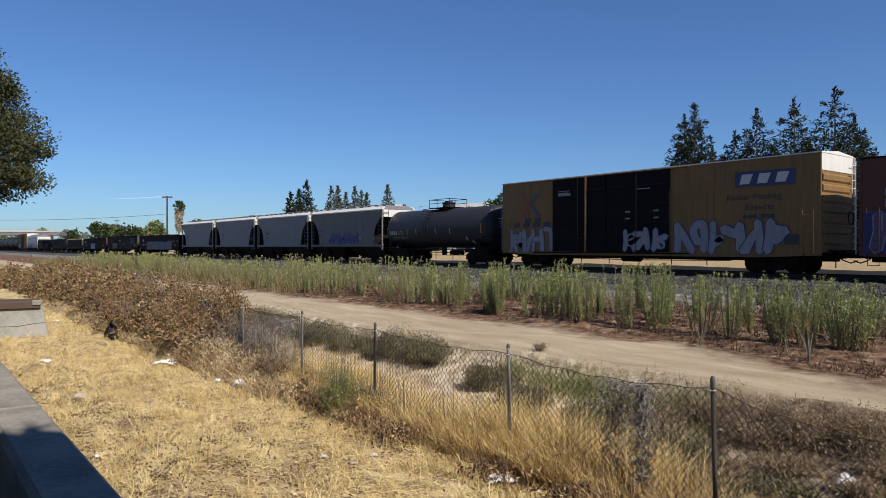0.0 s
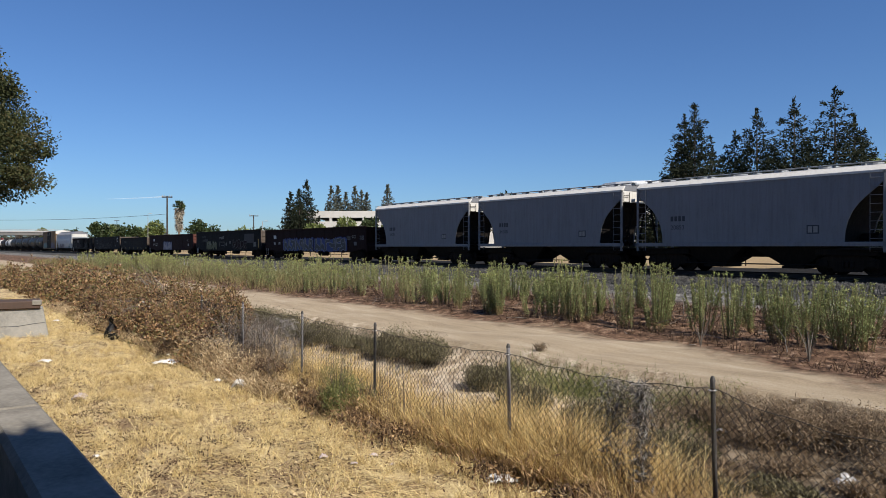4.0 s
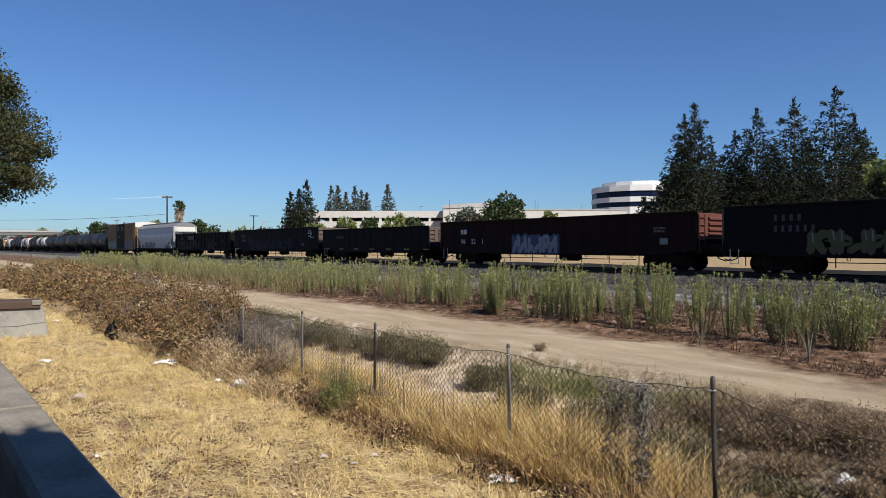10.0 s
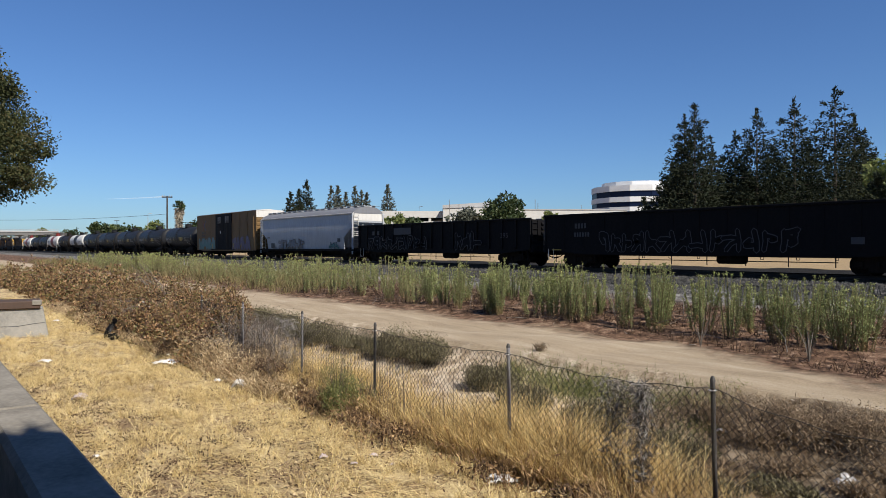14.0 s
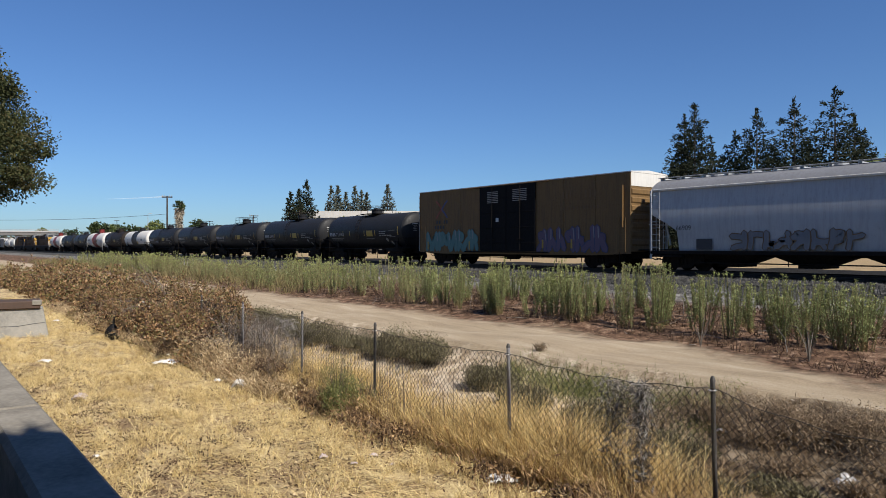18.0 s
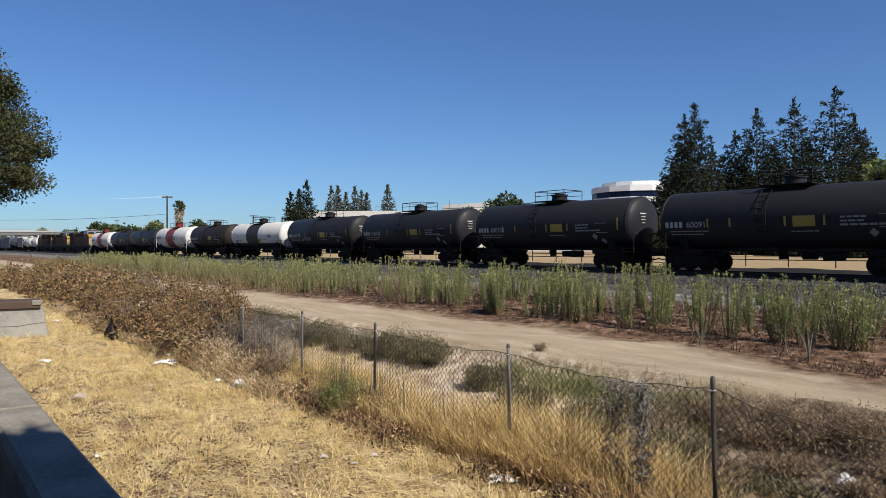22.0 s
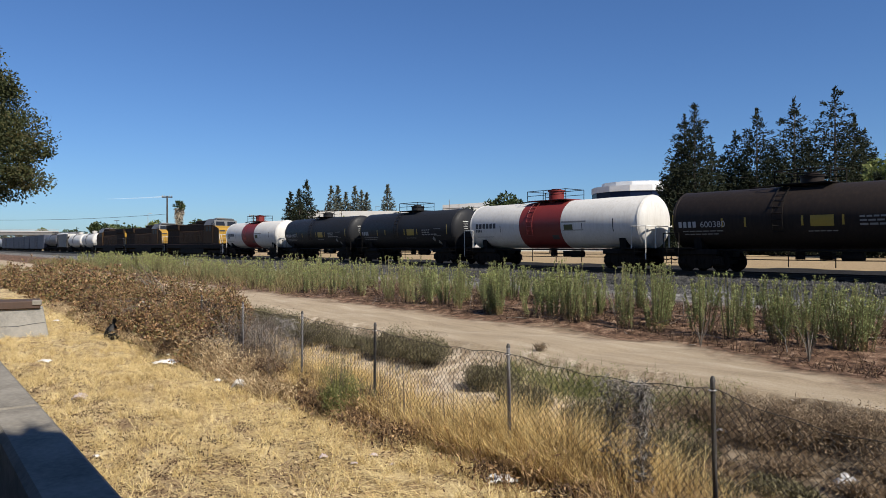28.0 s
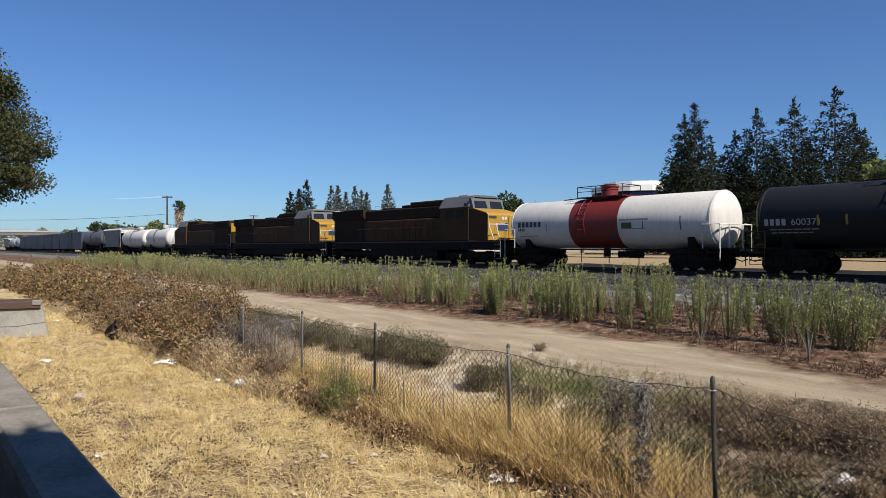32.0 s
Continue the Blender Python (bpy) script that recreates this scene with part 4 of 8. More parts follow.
def build_tanks():
    bl = "black tank car with white stencils and a railed top platform"
    grey = paint("tank_dull_grey", (0.019, 0.021, 0.027), 0.42, 0.3, spec=0.25)
    tank_car(-44.0, -31.9, "dull black tank car with a wide top platform", grey, top=3.95, r=1.42, marks=tank_marks("175", plac=False))
    tank_car(-264.3, -252.3, bl, BLACK, marks=tank_marks("711163"))
    tank_car(-277.8, -265.4, bl, BLACK, marks=tank_marks("60091"))
    tank_car(-291.6, -279.0, bl, BLACK, marks=tank_marks("600338"))
    tank_car(-305.6, -292.8, bl, BLACK, marks=tank_marks("600154"))
    tank_car(-319.2, -306.8, "black tank car with yellow panel and a sprayed tag", BLACK, marks=tank_marks("600365", True))

    def white_marks(car, h, zc, r):
        on_shell(car, [(-h + 1.4, 1.75, 0.17, 0.2, 4, 0.06)], zc, r, MARKDARK)
        shell_words(car, "240013", -h + 2.4, 1.75, 0.2, zc, r, MARKDARK)
        on_shell(car, [(-h, 1.62 - 0.1, 2 * h - 0.6, 0.06, 1, 0)], zc, r, BLACK, "splash_line")
        on_shell(car, [(0.9, 1.72, 0.7, 0.35, 1, 0)], zc, r, REFLECT, "hazard_panel")
        on_shell(car, [(2.6, 2.0, 0.06, 0.5, 1, 0), (h - 1.0, 2.0, 0.08, 0.6, 1, 0), (-h + 2.2, 2.0, 0.06, 0.5, 1, 0)], zc, r, MARKDARK)
        on_shell(car, [(1.9, 1.95, 1.0, 0.05, 1, 0), (3.3, 2.3, 0.9, 0.05, 1, 0), (3.3, 2.15, 0.9, 0.3, 1, 0)], zc, r, MARKDIM)

    low = paint("tank_lower_black", (0.02, 0.02, 0.02), 0.5, 0.2)
    car, h = tank_car(-333.6, -320.3, "white tank car with a broad black middle band", WHITE, low, (-2.15, 0.95), top=3.78, r=1.36, dome=BLACK, marks=white_marks)
    put("lower_jacket", Geo().lathe_x([(-h + 0.62, 1.375), (h - 0.62, 1.375)], 20, 0, 3.78 - 1.36, math.pi * 0.70, math.pi * 1.30), low, car, "black lower half of the tank", smooth=50)
    tank_car(-347.4, -335.0, bl, paint("tank_brown_black", (0.019, 0.0145, 0.0125), 0.55, 0.35, spec=0.15), marks=tank_marks("600380"))

    def procor(car, h, zc, r):
        tagged(on_shell(car, [(-h + 1.0, 2.35, 0.24, 0.32, 6, 0.09)], zc, r, MARKDARK, "name_blocks"), kind="stuff")
        on_shell(car, [(-h + 1.0, 2.12, 0.1, 0.16, 4, 0.05)], zc, r, MARKDARK)
        on_shell(car, [(-h + 1.0, 1.8, 1.6, 0.04, 1, 0), (h - 5.6, 2.55, 1.8, 0.09, 1, 0), (h - 5.5, 2.1, 1.5, 0.05, 1, 0)], zc, r, MARKDIM)
        on_shell(car, [(1.6, 2.15, 0.65, 0.30, 1, 0)], zc, r, SPRAYGREEN, "hazard_panel")
        on_shell(car, [(h - 2.0, 2.0, 0.06, 0.7, 1, 0), (2.9, 2.1, 0.05, 0.4, 1, 0), (-h + 3.3, 2.1, 0.05, 0.4, 1, 0), (h - 6.4, 1.62, 0.5, 0.25, 1, 0)], zc, r, MARKDARK)

    for a, b in ((-362.5, -348.6), (-405.5, -391.5)):
        tank_car(a, b, "white tank car with a dark red middle band and red dome", WHITE, BANDRED, (-2.0, 1.35), top=3.92, r=1.42, dome=BANDRED, end_frame=True, marks=procor, plat_w=3.1)
    tank_car(-376.2, -363.6, bl, BLACK, marks=tank_marks(""))
    tank_car(-390.1, -377.3, bl, BLACK, marks=tank_marks("600371"))


# ---- covered hoppers ----
def hopper(x0, x1, label, side, eave=4.14, foot=1.36, bays=2, slope=1.7, curved=False, words=None, roof_top=4.52):
    car, h = start_car("covered_hopper", label, "hopper car", x0, x1)
    y = HALF - 0.02
    if curved:
        # rounded side sheets that bulge in the middle
        prof = [(0.90, 1.40), (1.35, 1.47), (1.95, 1.535), (2.35, 1.56), (2.75, 1.56), (3.05, 1.54), (3.3, 1.505), (3.6, 1.455), (eave - 0.02, 1.42)]
        for s in (-1, 1):
            g = Geo()
            n = len(prof)
            ends = [1.6, 1.6, 1.55, 0.95, 0.2, 0.08, 0.05, 0.03, 0.02]
            vs = []
            for (z, yy), e in zip(prof, ends):
                vs += [(-h + e, s * yy, z), (h - e, s * yy, z), (-h + e, s * (yy - 0.05), z), (h - e, s * (yy - 0.05), z)]
            fs = []
            for i in range(n - 1):
                a, b = 4 * i, 4 * (i + 1)
                fs += [(a, a + 1, b + 1, b), (a + 2, b + 2, b + 3, a + 3), (a, b, b + 2, a + 2), (a + 1, a + 3, b + 3, b + 1)]
            fs += [(0, 2, 3, 1), (4 * n - 4, 4 * n - 3, 4 * n - 1, 4 * n - 2)]
            put("side_sheet", g.add(vs, fs), side, car, "rounded light grey side sheet", smooth=25)
    else:
        arch = [(0.12, eave), (0.14, eave - 0.40), (0.34, eave - 0.60), (0.66, eave - 0.88), (0.98, eave - 1.18), (1.24, eave - 1.52), (1.42, eave - 1.92), (1.52, eave - 2.35), (1.55, foot)]
        poly = [(h - a, z) for a, z in arch] + [(-h + a, z) for a, z in arch[::-1]]
        for s in (-1, 1):
            put("side_sheet", Geo().prism_y(poly, s * y, s * (y - 0.06)), side, car)
    for s in (-1, 1):
        yc = 1.47 if curved else y
        if curved:
            # near chord white: the sunlit line along the eave painted in
            put("top_chord", Geo().box(-h + 0.05, h - 0.05, s * yc - 0.05, s * yc + 0.05, eave - 0.06, eave + 0.05, 0.015), WHITE if s < 0 else side, car)
        else:
            put("top_chord", Geo().prism_x([(s * (yc + 0.05), eave - 0.07), (s * (yc + 0.05), eave + 0.02), (s * (yc - 0.20), eave + 0.24), (s * (yc - 0.26), eave + 0.20), (s * (yc - 0.05), eave - 0.07)], -h + 0.05, h - 0.05), WHITE, car, "white roof edge band")
        put("side_sill", Geo().box(-h, h, s * y - 0.05, s * y + 0.04, foot - 0.16, foot + 0.02, 0.012), side if not curved else STEEL, car)
        # end slope sheet, bulkhead, posts
        if curved:
            top_p, low_p = (s * (h - 0.12), eave), (s * (h - slope - 0.9), 1.15)
            put("slope_sheet", Geo().prism_y([top_p, (top_p[0], eave - 0.75), (low_p[0] + s * 0.06, low_p[1]), (low_p[0] - s * 0.02, low_p[1] + 0.06)], -y + 0.07, y - 0.07), side, car)
        else:
            # dark steel instead of side paint: shade between the cars put into colour
            put("slope_sheet", Geo().prism_y([(s * (h - a - 0.04), z) for a, z in arch[1:]] + [(s * (h - a - 0.16), z) for a, z in arch[:0:-1]], -y + 0.07, y - 0.07), STEEL, car, "sloping end sheet with its shade painted dark", smooth=40)
        put("end_bulkhead", Geo().box(s * (h - 0.13) - 0.03, s * (h - 0.13) + 0.03, -y + 0.07, y - 0.07, eave - 0.62, eave, 0.01), WHITE, car, "white upper end sheet")
        put("end_cap", Geo().prism_x([(-y + 0.2, eave), (-0.5, roof_top + 0.02), (0.5, roof_top + 0.02), (y - 0.2, eave)], s * (h - 0.13) - 0.03, s * (h - 0.13) + 0.03), WHITE, car, "white peaked end cap")
        for yy in (-y, y):
            put("corner_post", Geo().box(s * (h - 0.1) - 0.05, s * (h - 0.1) + 0.05, yy - 0.05, yy + 0.05, foot - 0.4, eave, 0.012), side, car)
        put("end_ladder", ladder_geo_y(s * (h - 0.02), -y + 0.08, -y + 0.55, 1.0, eave - 0.1, 9), WHITE if curved else STEEL, car)
        put("side_ladder", ladder_geo(s * (h - 0.1) - (0.5 if s > 0 else 0), s * (h - 0.1) + (0 if s > 0 else 0.5), -y - 0.05, 1.0, eave - 0.1, 9, 0.011), side, car)
        put("end_brace", Geo().tube([(s * (h - 0.12), -0.5, eave - 0.9), (s * (h - 0.6), -0.6, 1.25)], 0.05, 6).tube([(s * (h - 0.12), 0.5, eave - 0.9), (s * (h - 0.6), 0.6, 1.25)], 0.05, 6), WHITE if curved else STEEL, car)
        put("end_platform", Geo().box(s * (h - 0.9) - 0.9, s * (h - 0.9) + 0.9, -y, y, foot - 0.3, foot - 0.22, 0.01), STEEL, car)
        put("end_rail", Geo().tube([(s * (h + 0.02), -y, 2.3), (s * (h + 0.02), y, 2.3)], 0.022, 5), WHITE if curved else STEEL, car)
        put("brake_gear", Geo().lathe_x([(s * (h - 1.3) - 0.4, 0), (s * (h - 1.3) - 0.4, 0.2), (s * (h - 1.3) + 0.4, 0.2), (s * (h - 1.3) + 0.4, 0)], 12, 0.3 * s, 1.55), STEEL, car)
        put("body_bolster", Geo().box(s * (h - 1.6) - 1.2, s * (h - 1.6) + 1.2, -1.25, 1.25, 0.82, foot - 0.23, 0.04), STEEL, car)
        add_truck(car, s * (h - 1.6))
        add_coupler(car, s * (h - 0.1), s)
    yr = y
    arc = [(yr * math.sin(a), eave + (roof_top - eave) * (math.cos(a) - math.cos(1.2)) / (1 - math.cos(1.2))) for a in np.linspace(-1.2, 1.2, 11)]
    arc = [(q * 1.0 / math.sin(1.2), z) for q, z in arc]
    put("roof", Geo().prism_x(arc, -h + 0.08, h - 0.08), GREY, car, smooth=40)
    walk_g = Geo()
    for yy in (-0.55, 0.55):
        walk_g.box(-h - 0.05, h + 0.05, yy - 0.16, yy + 0.16, roof_top + 0.045, roof_top + 0.075, 0.008)
    put("running_board", walk_g, GREY2, car, "narrow grated roof walkway")
    k = int(h * 2 / 1.1)
    bracket = Geo().box(-0.02, 0.02, -0.7, 0.7, roof_top - 0.10, roof_top + 0.05).mesh("walkway_bracket")
    for i in range(k + 1):
        a = -h + 0.1 + (2 * h - 0.2) * i / k
        put("walkway_bracket", bracket, GREY2, car, at=pose(a, 0, 0))
    nh = 10 if curved else 6
    for i in range(nh):
        a = -h + 2 * h * (i + 0.5) / nh
        put("roof_hatch", Geo().add(*cyl_z(a, 0, roof_top - 0.05, roof_top + 0.07, 0.3, 12)), GREY2, car)
    # bays
    for i in range(bays):
        w = (2 * h - 2 * slope - 0.6) / bays
        a0 = -h + slope + 0.3 + w * i
        a1 = a0 + w
        m = (a0 + a1) / 2
        zt = foot - 0.05
        g = Geo()
        top = [(a0, -1.35, zt), (a1, -1.35, zt), (a1, 1.35, zt), (a0, 1.35, zt)]
        bot = [(m - 0.42, -0.7, 0.32), (m + 0.42, -0.7, 0.32), (m + 0.42, 0.7, 0.32), (m - 0.42, 0.7, 0.32)]
        g.add(top + bot, [(0, 1, 5, 4), (1, 2, 6, 5), (2, 3, 7, 6), (3, 0, 4, 7), (4, 5, 6, 7), (0, 3, 2, 1)])
        # bays painted dark for the shade below the sill
        bay = put("hopper_bay", g, STEEL, car)
        put("outlet_gate", Geo().box(m - 0.5, m + 0.5, -0.85, 0.85, 0.24, 0.36, 0.02), STEEL, bay)
    put("centre_sill", Geo().box(-h, h, -0.3, 0.3, 0.72, 1.08, 0.02), STEEL, car)
    put("brake_pipe", Geo().tube([(-h + 2.6, -1.2, 0.42), (h - 2.6, -1.2, 0.42)], 0.03, 5), STEEL, car)
    if words:
        words(car, h, -y - 0.004)
    TRAIN.append(car)
    return car, h


def build_hoppers():
    gl = "grey two-bay covered hopper with white ladders and end frames"

    def w1(car, h, y):
        bars(car, [(-h + 1.35, 2.52, 0.15, 0.22, 4, 0.06)], y, MARKDARK)
        lettering(car, "20897", -h + 1.35, 2.12, 0.22, y, MARKDARK)
        graffiti(car, -h + 3.4, -h + 8.3, 1.42, 2.4, y, SPRAYBLUE, MARKBLUE, 7, 41, None, 0.22)
        bars(car, [(-h + 8.2, 1.72, 0.42, 0.32, 1, 0)], y - 0.012, MARKDIM, "service_panel")

    def w2(num):
        def f(car, h, y):
            bars(car, [(-h + 2.0, 2.42, 0.15, 0.24, 4, 0.06)], y, MARKDARK)
            lettering(car, num, -h + 2.0, 2.02, 0.22, y, MARKDARK)
            bars(car, [(h - 3.0, 1.72, 0.5, 0.36, 1, 0)], y, MARKDARK, "service_panel")
            bars(car, [(h - 2.95, 1.77, 0.17, 0.26, 2, 0.05)], y - 0.003, MARKDIM)
        return f

    hopper(-56.6, -44.85, "dull grey two-bay covered hopper with a blue sprayed tag", GREY3, words=w1)
    hopper(-68.5, -57.2, gl, GREY, words=w2("20853"))
    hopper(-80.6, -69.3, gl, GREY, words=w2("34188"))
    hopper(-92.8, -81.45, gl, GREY, words=w2("34291"))

    def w3(car, h, y):
        y = -1.552
        bars(car, [(-h + 1.5, 2.42, 0.18, 0.26, 4, 0.07)], y, MARKDARK)
        lettering(car, "66909", -h + 1.5, 1.98, 0.24, y, MARKDARK)
        graffiti(car, -h + 4.4, -h + 9.8, 1.0, 1.95, -1.545, FADED, BROWN, 8, 43, None, 0.2, GREY)
        graffiti(car, h - 4.2, h - 2.4, 1.0, 1.6, -1.53, MARKDARK, MARKDARK, 3, 45, None, 0.2, SPRAYTEAL)
        bars(car, [(h - 2.6, 1.62, 0.5, 0.3, 1, 0), (-h + 2.6, 1.05, 0.8, 0.5, 1, 0)], -1.545, MARKDARK, "service_panel")
    hopper(-231.8, -213.4, "long light grey covered hopper with rounded sides", GREY2, eave=4.0, foot=0.98, bays=4, curved=True, words=w3, roof_top=4.62)


# ---- gondolas ----
def gondola(x0, x1, label, body, top=2.92, foot=0.76, ribs=0, end_mat=None, marks=None):
    car, h = start_car("gondola_car", label, "gondola car", x0, x1)
    y = HALF - 0.03
    for s in (-1, 1):
        put("side_wall", Geo().prism_y([(-h, top), (h, top), (h, foot + 0.25), (h - 2.6, foot), (-h + 2.6, foot), (-h, foot + 0.25)], s * y, s * (y - 0.07)), body, car)
        put("top_chord", Geo().box(-h - 0.02, h + 0.02, s * y - 0.08, s * y + 0.05, top - 0.02, top + 0.09, 0.015), body, car)
        e = put("end_wall", Geo().box(s * h - 0.05, s * h + 0.03, -y, y, 1.55, top, 0.012), end_mat or body, car)
        for k in range(4):
            z = 1.66 + k * (top - 1.75) / 4
            put("end_rib", Geo().prism_y([(s * h, z), (s * (h + 0.12), z + 0.05), (s * (h + 0.12), z + 0.14), (s * h, z + 0.2)], -y * 0.45, y), end_mat or body, e)
        put("end_ladder", ladder_geo_y(s * (h + 0.08), -y + 0.02, -y + 0.5, 1.0, top - 0.05, 5, 0.025), end_mat or body, car)
        put("end_sill", Geo().box(s * h - 0.12, s * h + 0.12, -y, y, 0.85, 1.3, 0.02), body, car)
        add_truck(car, s * (h - 2.2))
        add_coupler(car, s * (h + 0.05), s)
    put("floor_deck", Geo().box(-h, h, -y + 0.07, y - 0.07, 1.0, 1.12, 0.0), body, car)
    n = ribs or 14
    for k in range(n + 1):
        a = -h + 0.06 + (2 * h - 0.2) * k / n
        d = 0.09 if ribs else 0.018
        put("side_stake", Geo().prism_x([(-y, top), (-y - d, top - 0.06), (-y - d, foot + 0.35), (-y, foot + 0.25)], a, a + (0.14 if ribs else 0.09)), body, car)
    for k in range(9):
        a = -h * 0.62 + 2 * h * 0.62 * k / 8
        put("tie_hook", Geo().tube([(a - 0.06, -y, foot), (a - 0.06, -y, foot - 0.14), (a + 0.06, -y, foot - 0.14), (a + 0.06, -y, foot)], 0.018, 5), STEEL, car)
    put("centre_sill", Geo().prism_y([(-h, 0.7), (h, 0.7), (h, 1.02), (-h, 1.02)], -0.3, 0.3), STEEL, car)
    put("brake_reservoir", Geo().lathe_x([(0.6, 0), (0.6, 0.24), (1.9, 0.24), (1.9, 0)], 12, -0.75, 0.62), STEEL, car)
    put("brake_rod", Geo().tube([(-h * 0.6, -0.9, 0.52), (h * 0.6, -0.9, 0.52)], 0.022, 5), STEEL, car)
    for a in (-h + 0.5, h - 0.5):
        put("sill_step", Geo().tube([(a - 0.2, -y, foot + 0.3), (a - 0.2, -y, 0.42), (a + 0.2, -y, 0.42), (a + 0.2, -y, foot + 0.3)], 0.022, 5), WHITE if a < 0 else STEEL, car)
    if marks:
        marks(car, -h, -y - 0.024)
    TRAIN.append(car)
    return car, h


def build_gondolas():
    def m1(car, L, y):
        bars(car, [(L + 2.0, 2.0, 0.26, 0.32, 2, 0.08)], y, MARK)
        for w, a in (("96", 2.0), ("19", 3.05), ("2", 4.05)):
            lettering(car, w, L + a, 1.38, 0.32, y, MARK, 1.1)
        graffiti(car, L + 4.3, L + 10.3, 0.80, 1.95, y, MARKDARK, SPRAYGREY, 7, 51, SPRAYBLUE, 0.2)
        graffiti(car, L + 10.7, L + 16.3, 0.80, 1.95, y, MARKDARK, SPRAYGREY, 6, 52, SPRAYBLUE, 0.2)
        lettering(car, "BUILDING", L + 17.2, 2.06, 0.11, y, MARKDIM)
        lettering(car, "AMERICA", L + 17.2, 1.90, 0.11, y, MARKDIM)
        bars(car, [(L + 16.4, 1.75, 0.06, 0.35, 5, 0.07), (L + 17.55, 1.3, 0.45, 0.3, 1, 0), (L + 18.5, 1.75, 0.06, 0.35, 5, 0.07)], y, MARKSOFT)

    def m2(car, L, y):
        bars(car, [(L + 2.3, 2.28, 0.13, 0.28, 4, 0.2), (L + 2.3, 1.82, 0.13, 0.28, 6, 0.18)], y, CHALK)
        graffiti(car, L + 3.7, L + 7.1, 0.86, 1.9, y, SPRAYGREEN, SPRAYGREEN, 6, 53, None, 0.2)
        lettering(car, "rail", L + 7.95, 2.08, 0.42, y, MARKDIM, 1.9)
        bars(car, [(L + 7.98, 1.72, 1.55, 0.06, 1, 0), (L + 7.98, 1.2, 0.06, 0.5, 1, 0), (L + 8.5, 1.3, 1.0, 0.06, 1, 0), (L + 9.47, 1.1, 0.06, 0.62, 1, 0)], y, MARKSOFT, "logo_bar")
        lettering(car, "g", L + 9.95, 1.45, 0.36, y, MARKDIM, 1.7)
        bars(car, [(L + 11.05, 1.55, 0.42, 0.3, 1, 0)], y, MARKSOFT, "logo_bar")
        graffiti(car, L + 12.0, L + 15.9, 0.9, 2.0, y, MARKSOFT, MARKSOFT, 5, 54, None, 0.22, MAROON)
        bars(car, [(L + 15.4, 1.62, 2.6, 0.98, 1, 0)], y, PRIMER, "primer_patch")
        bars(car, [(L + 19.1, 1.12, 0.13, 0.9, 1, 0)], y, REFLECT, "reflector")
        bars(car, [(L + 17.9, 1.2, 0.1, 0.5, 4, 0.08)], y, MARKDIM)

    def m3(car, L, y):
        bars(car, [(L + 2.16, 2.02, 0.26, 0.3, 2, 0.08)], y, MARK)
        for w, a in (("96", 2.16), ("22", 3.2), ("1", 4.2)):
            lettering(car, w, L + a, 1.38, 0.32, y, MARK, 1.1)
        graffiti(car, L + 7.2, L + 10.8, 0.78, 1.9, y, SPRAYGREY, SPRAYBLUE, 6, 55, MARKBLUE, 0.34)
        lettering(car, "BUILDING", L + 17.2, 2.06, 0.11, y, MARKDIM)
        lettering(car, "AMERICA", L + 17.2, 1.90, 0.11, y, MARKDIM)
        bars(car, [(L + 17.55, 1.3, 0.45, 0.3, 1, 0)], y, MARKDIM)

    def m4(car, L, y):
        bars(car, [(L + 2.4, 1.9, 0.14, 0.2, 5, 0.12)], y, CHALK)
        bars(car, [(L + 0.5 + 2.4 * k, 0.98, 0.7, 0.06, 1, 0) for k in range(7)], y, REFLECT, "reflector")

    def m5(car, L, y):
        g = Geo()
        for rx in (0.34, 0.15):
            ribbon(g, [(L + 18.1 + rx * math.cos(a), 2.42 + 0.32 * math.sin(a)) for a in np.linspace(0, 2 * math.pi, 19)], 0.045, y)
        ribbon(g, [(L + 17.76, 2.42), (L + 18.44, 2.42)], 0.045, y - 0.001)
        ribbon(g, [(L + 18.2, 2.08), (L + 18.8, 2.0), (L + 18.8, 2.14)], 0.05, y)
        put("globe_logo", g, MARK, car, "round white globe emblem")
        bars(car, [(L + 2.3, 2.2, 0.14, 0.28, 4, 0.08), (L + 2.25, 1.74, 0.12, 0.24, 6, 0.07), (L + 16.5, 1.28, 0.5, 0.28, 1, 0)], y, CHALK)
        graffiti(car, L + 4.0, L + 7.6, 0.9, 2.0, y, CHALK, MARKDARK, 5, 57, None, 0.16, BLACK2)
        graffiti(car, L + 7.9, L + 14.5, 0.9, 2.0, y, CHALK, MARKDARK, 8, 58, None, 0.16, BLACK2)
        bars(car, [(L + 0.6, 0.98, 0.7, 0.06, 1, 0)], y, REFLECT, "reflector")

    def m6(car, L, y):
        y -= 0.07
        bars(car, [(L + 2.2, 2.1, 0.3, 0.3, 2, 0.4), (L + 2.2, 1.6, 0.24, 0.3, 3, 0.4), (L + 5.2, 2.1, 2.2, 0.5, 1, 0)], y, CHALK)
        graffiti(car, L + 1.5, L + 9.5, 0.95, 2.0, y, CHALK, MARKDARK, 9, 59, None, 0.16, BLACK2)
        graffiti(car, L + 12.5, L + 15.0, 0.95, 2.2, y, CHALK, MARKDARK, 3, 60, None, 0.16, BLACK2)
        lettering(car, "295", L + 17.0, 1.75, 0.3, y, CHALK, 1.2)

    redend = paint("end_red", (0.105, 0.036, 0.026), 0.6, 0.3)
    pale = paint("end_grey", (0.105, 0.082, 0.066), 0.75, 0.75)
    gondola(-113.4, -94.2, "dark maroon gondola car with a blue graffiti mural", MAROON, 2.80, marks=m1)
    gondola(-134.1, -114.6, "black gondola car with white lettering and grey patch", BLACK2, 2.94, end_mat=pale, marks=m2)
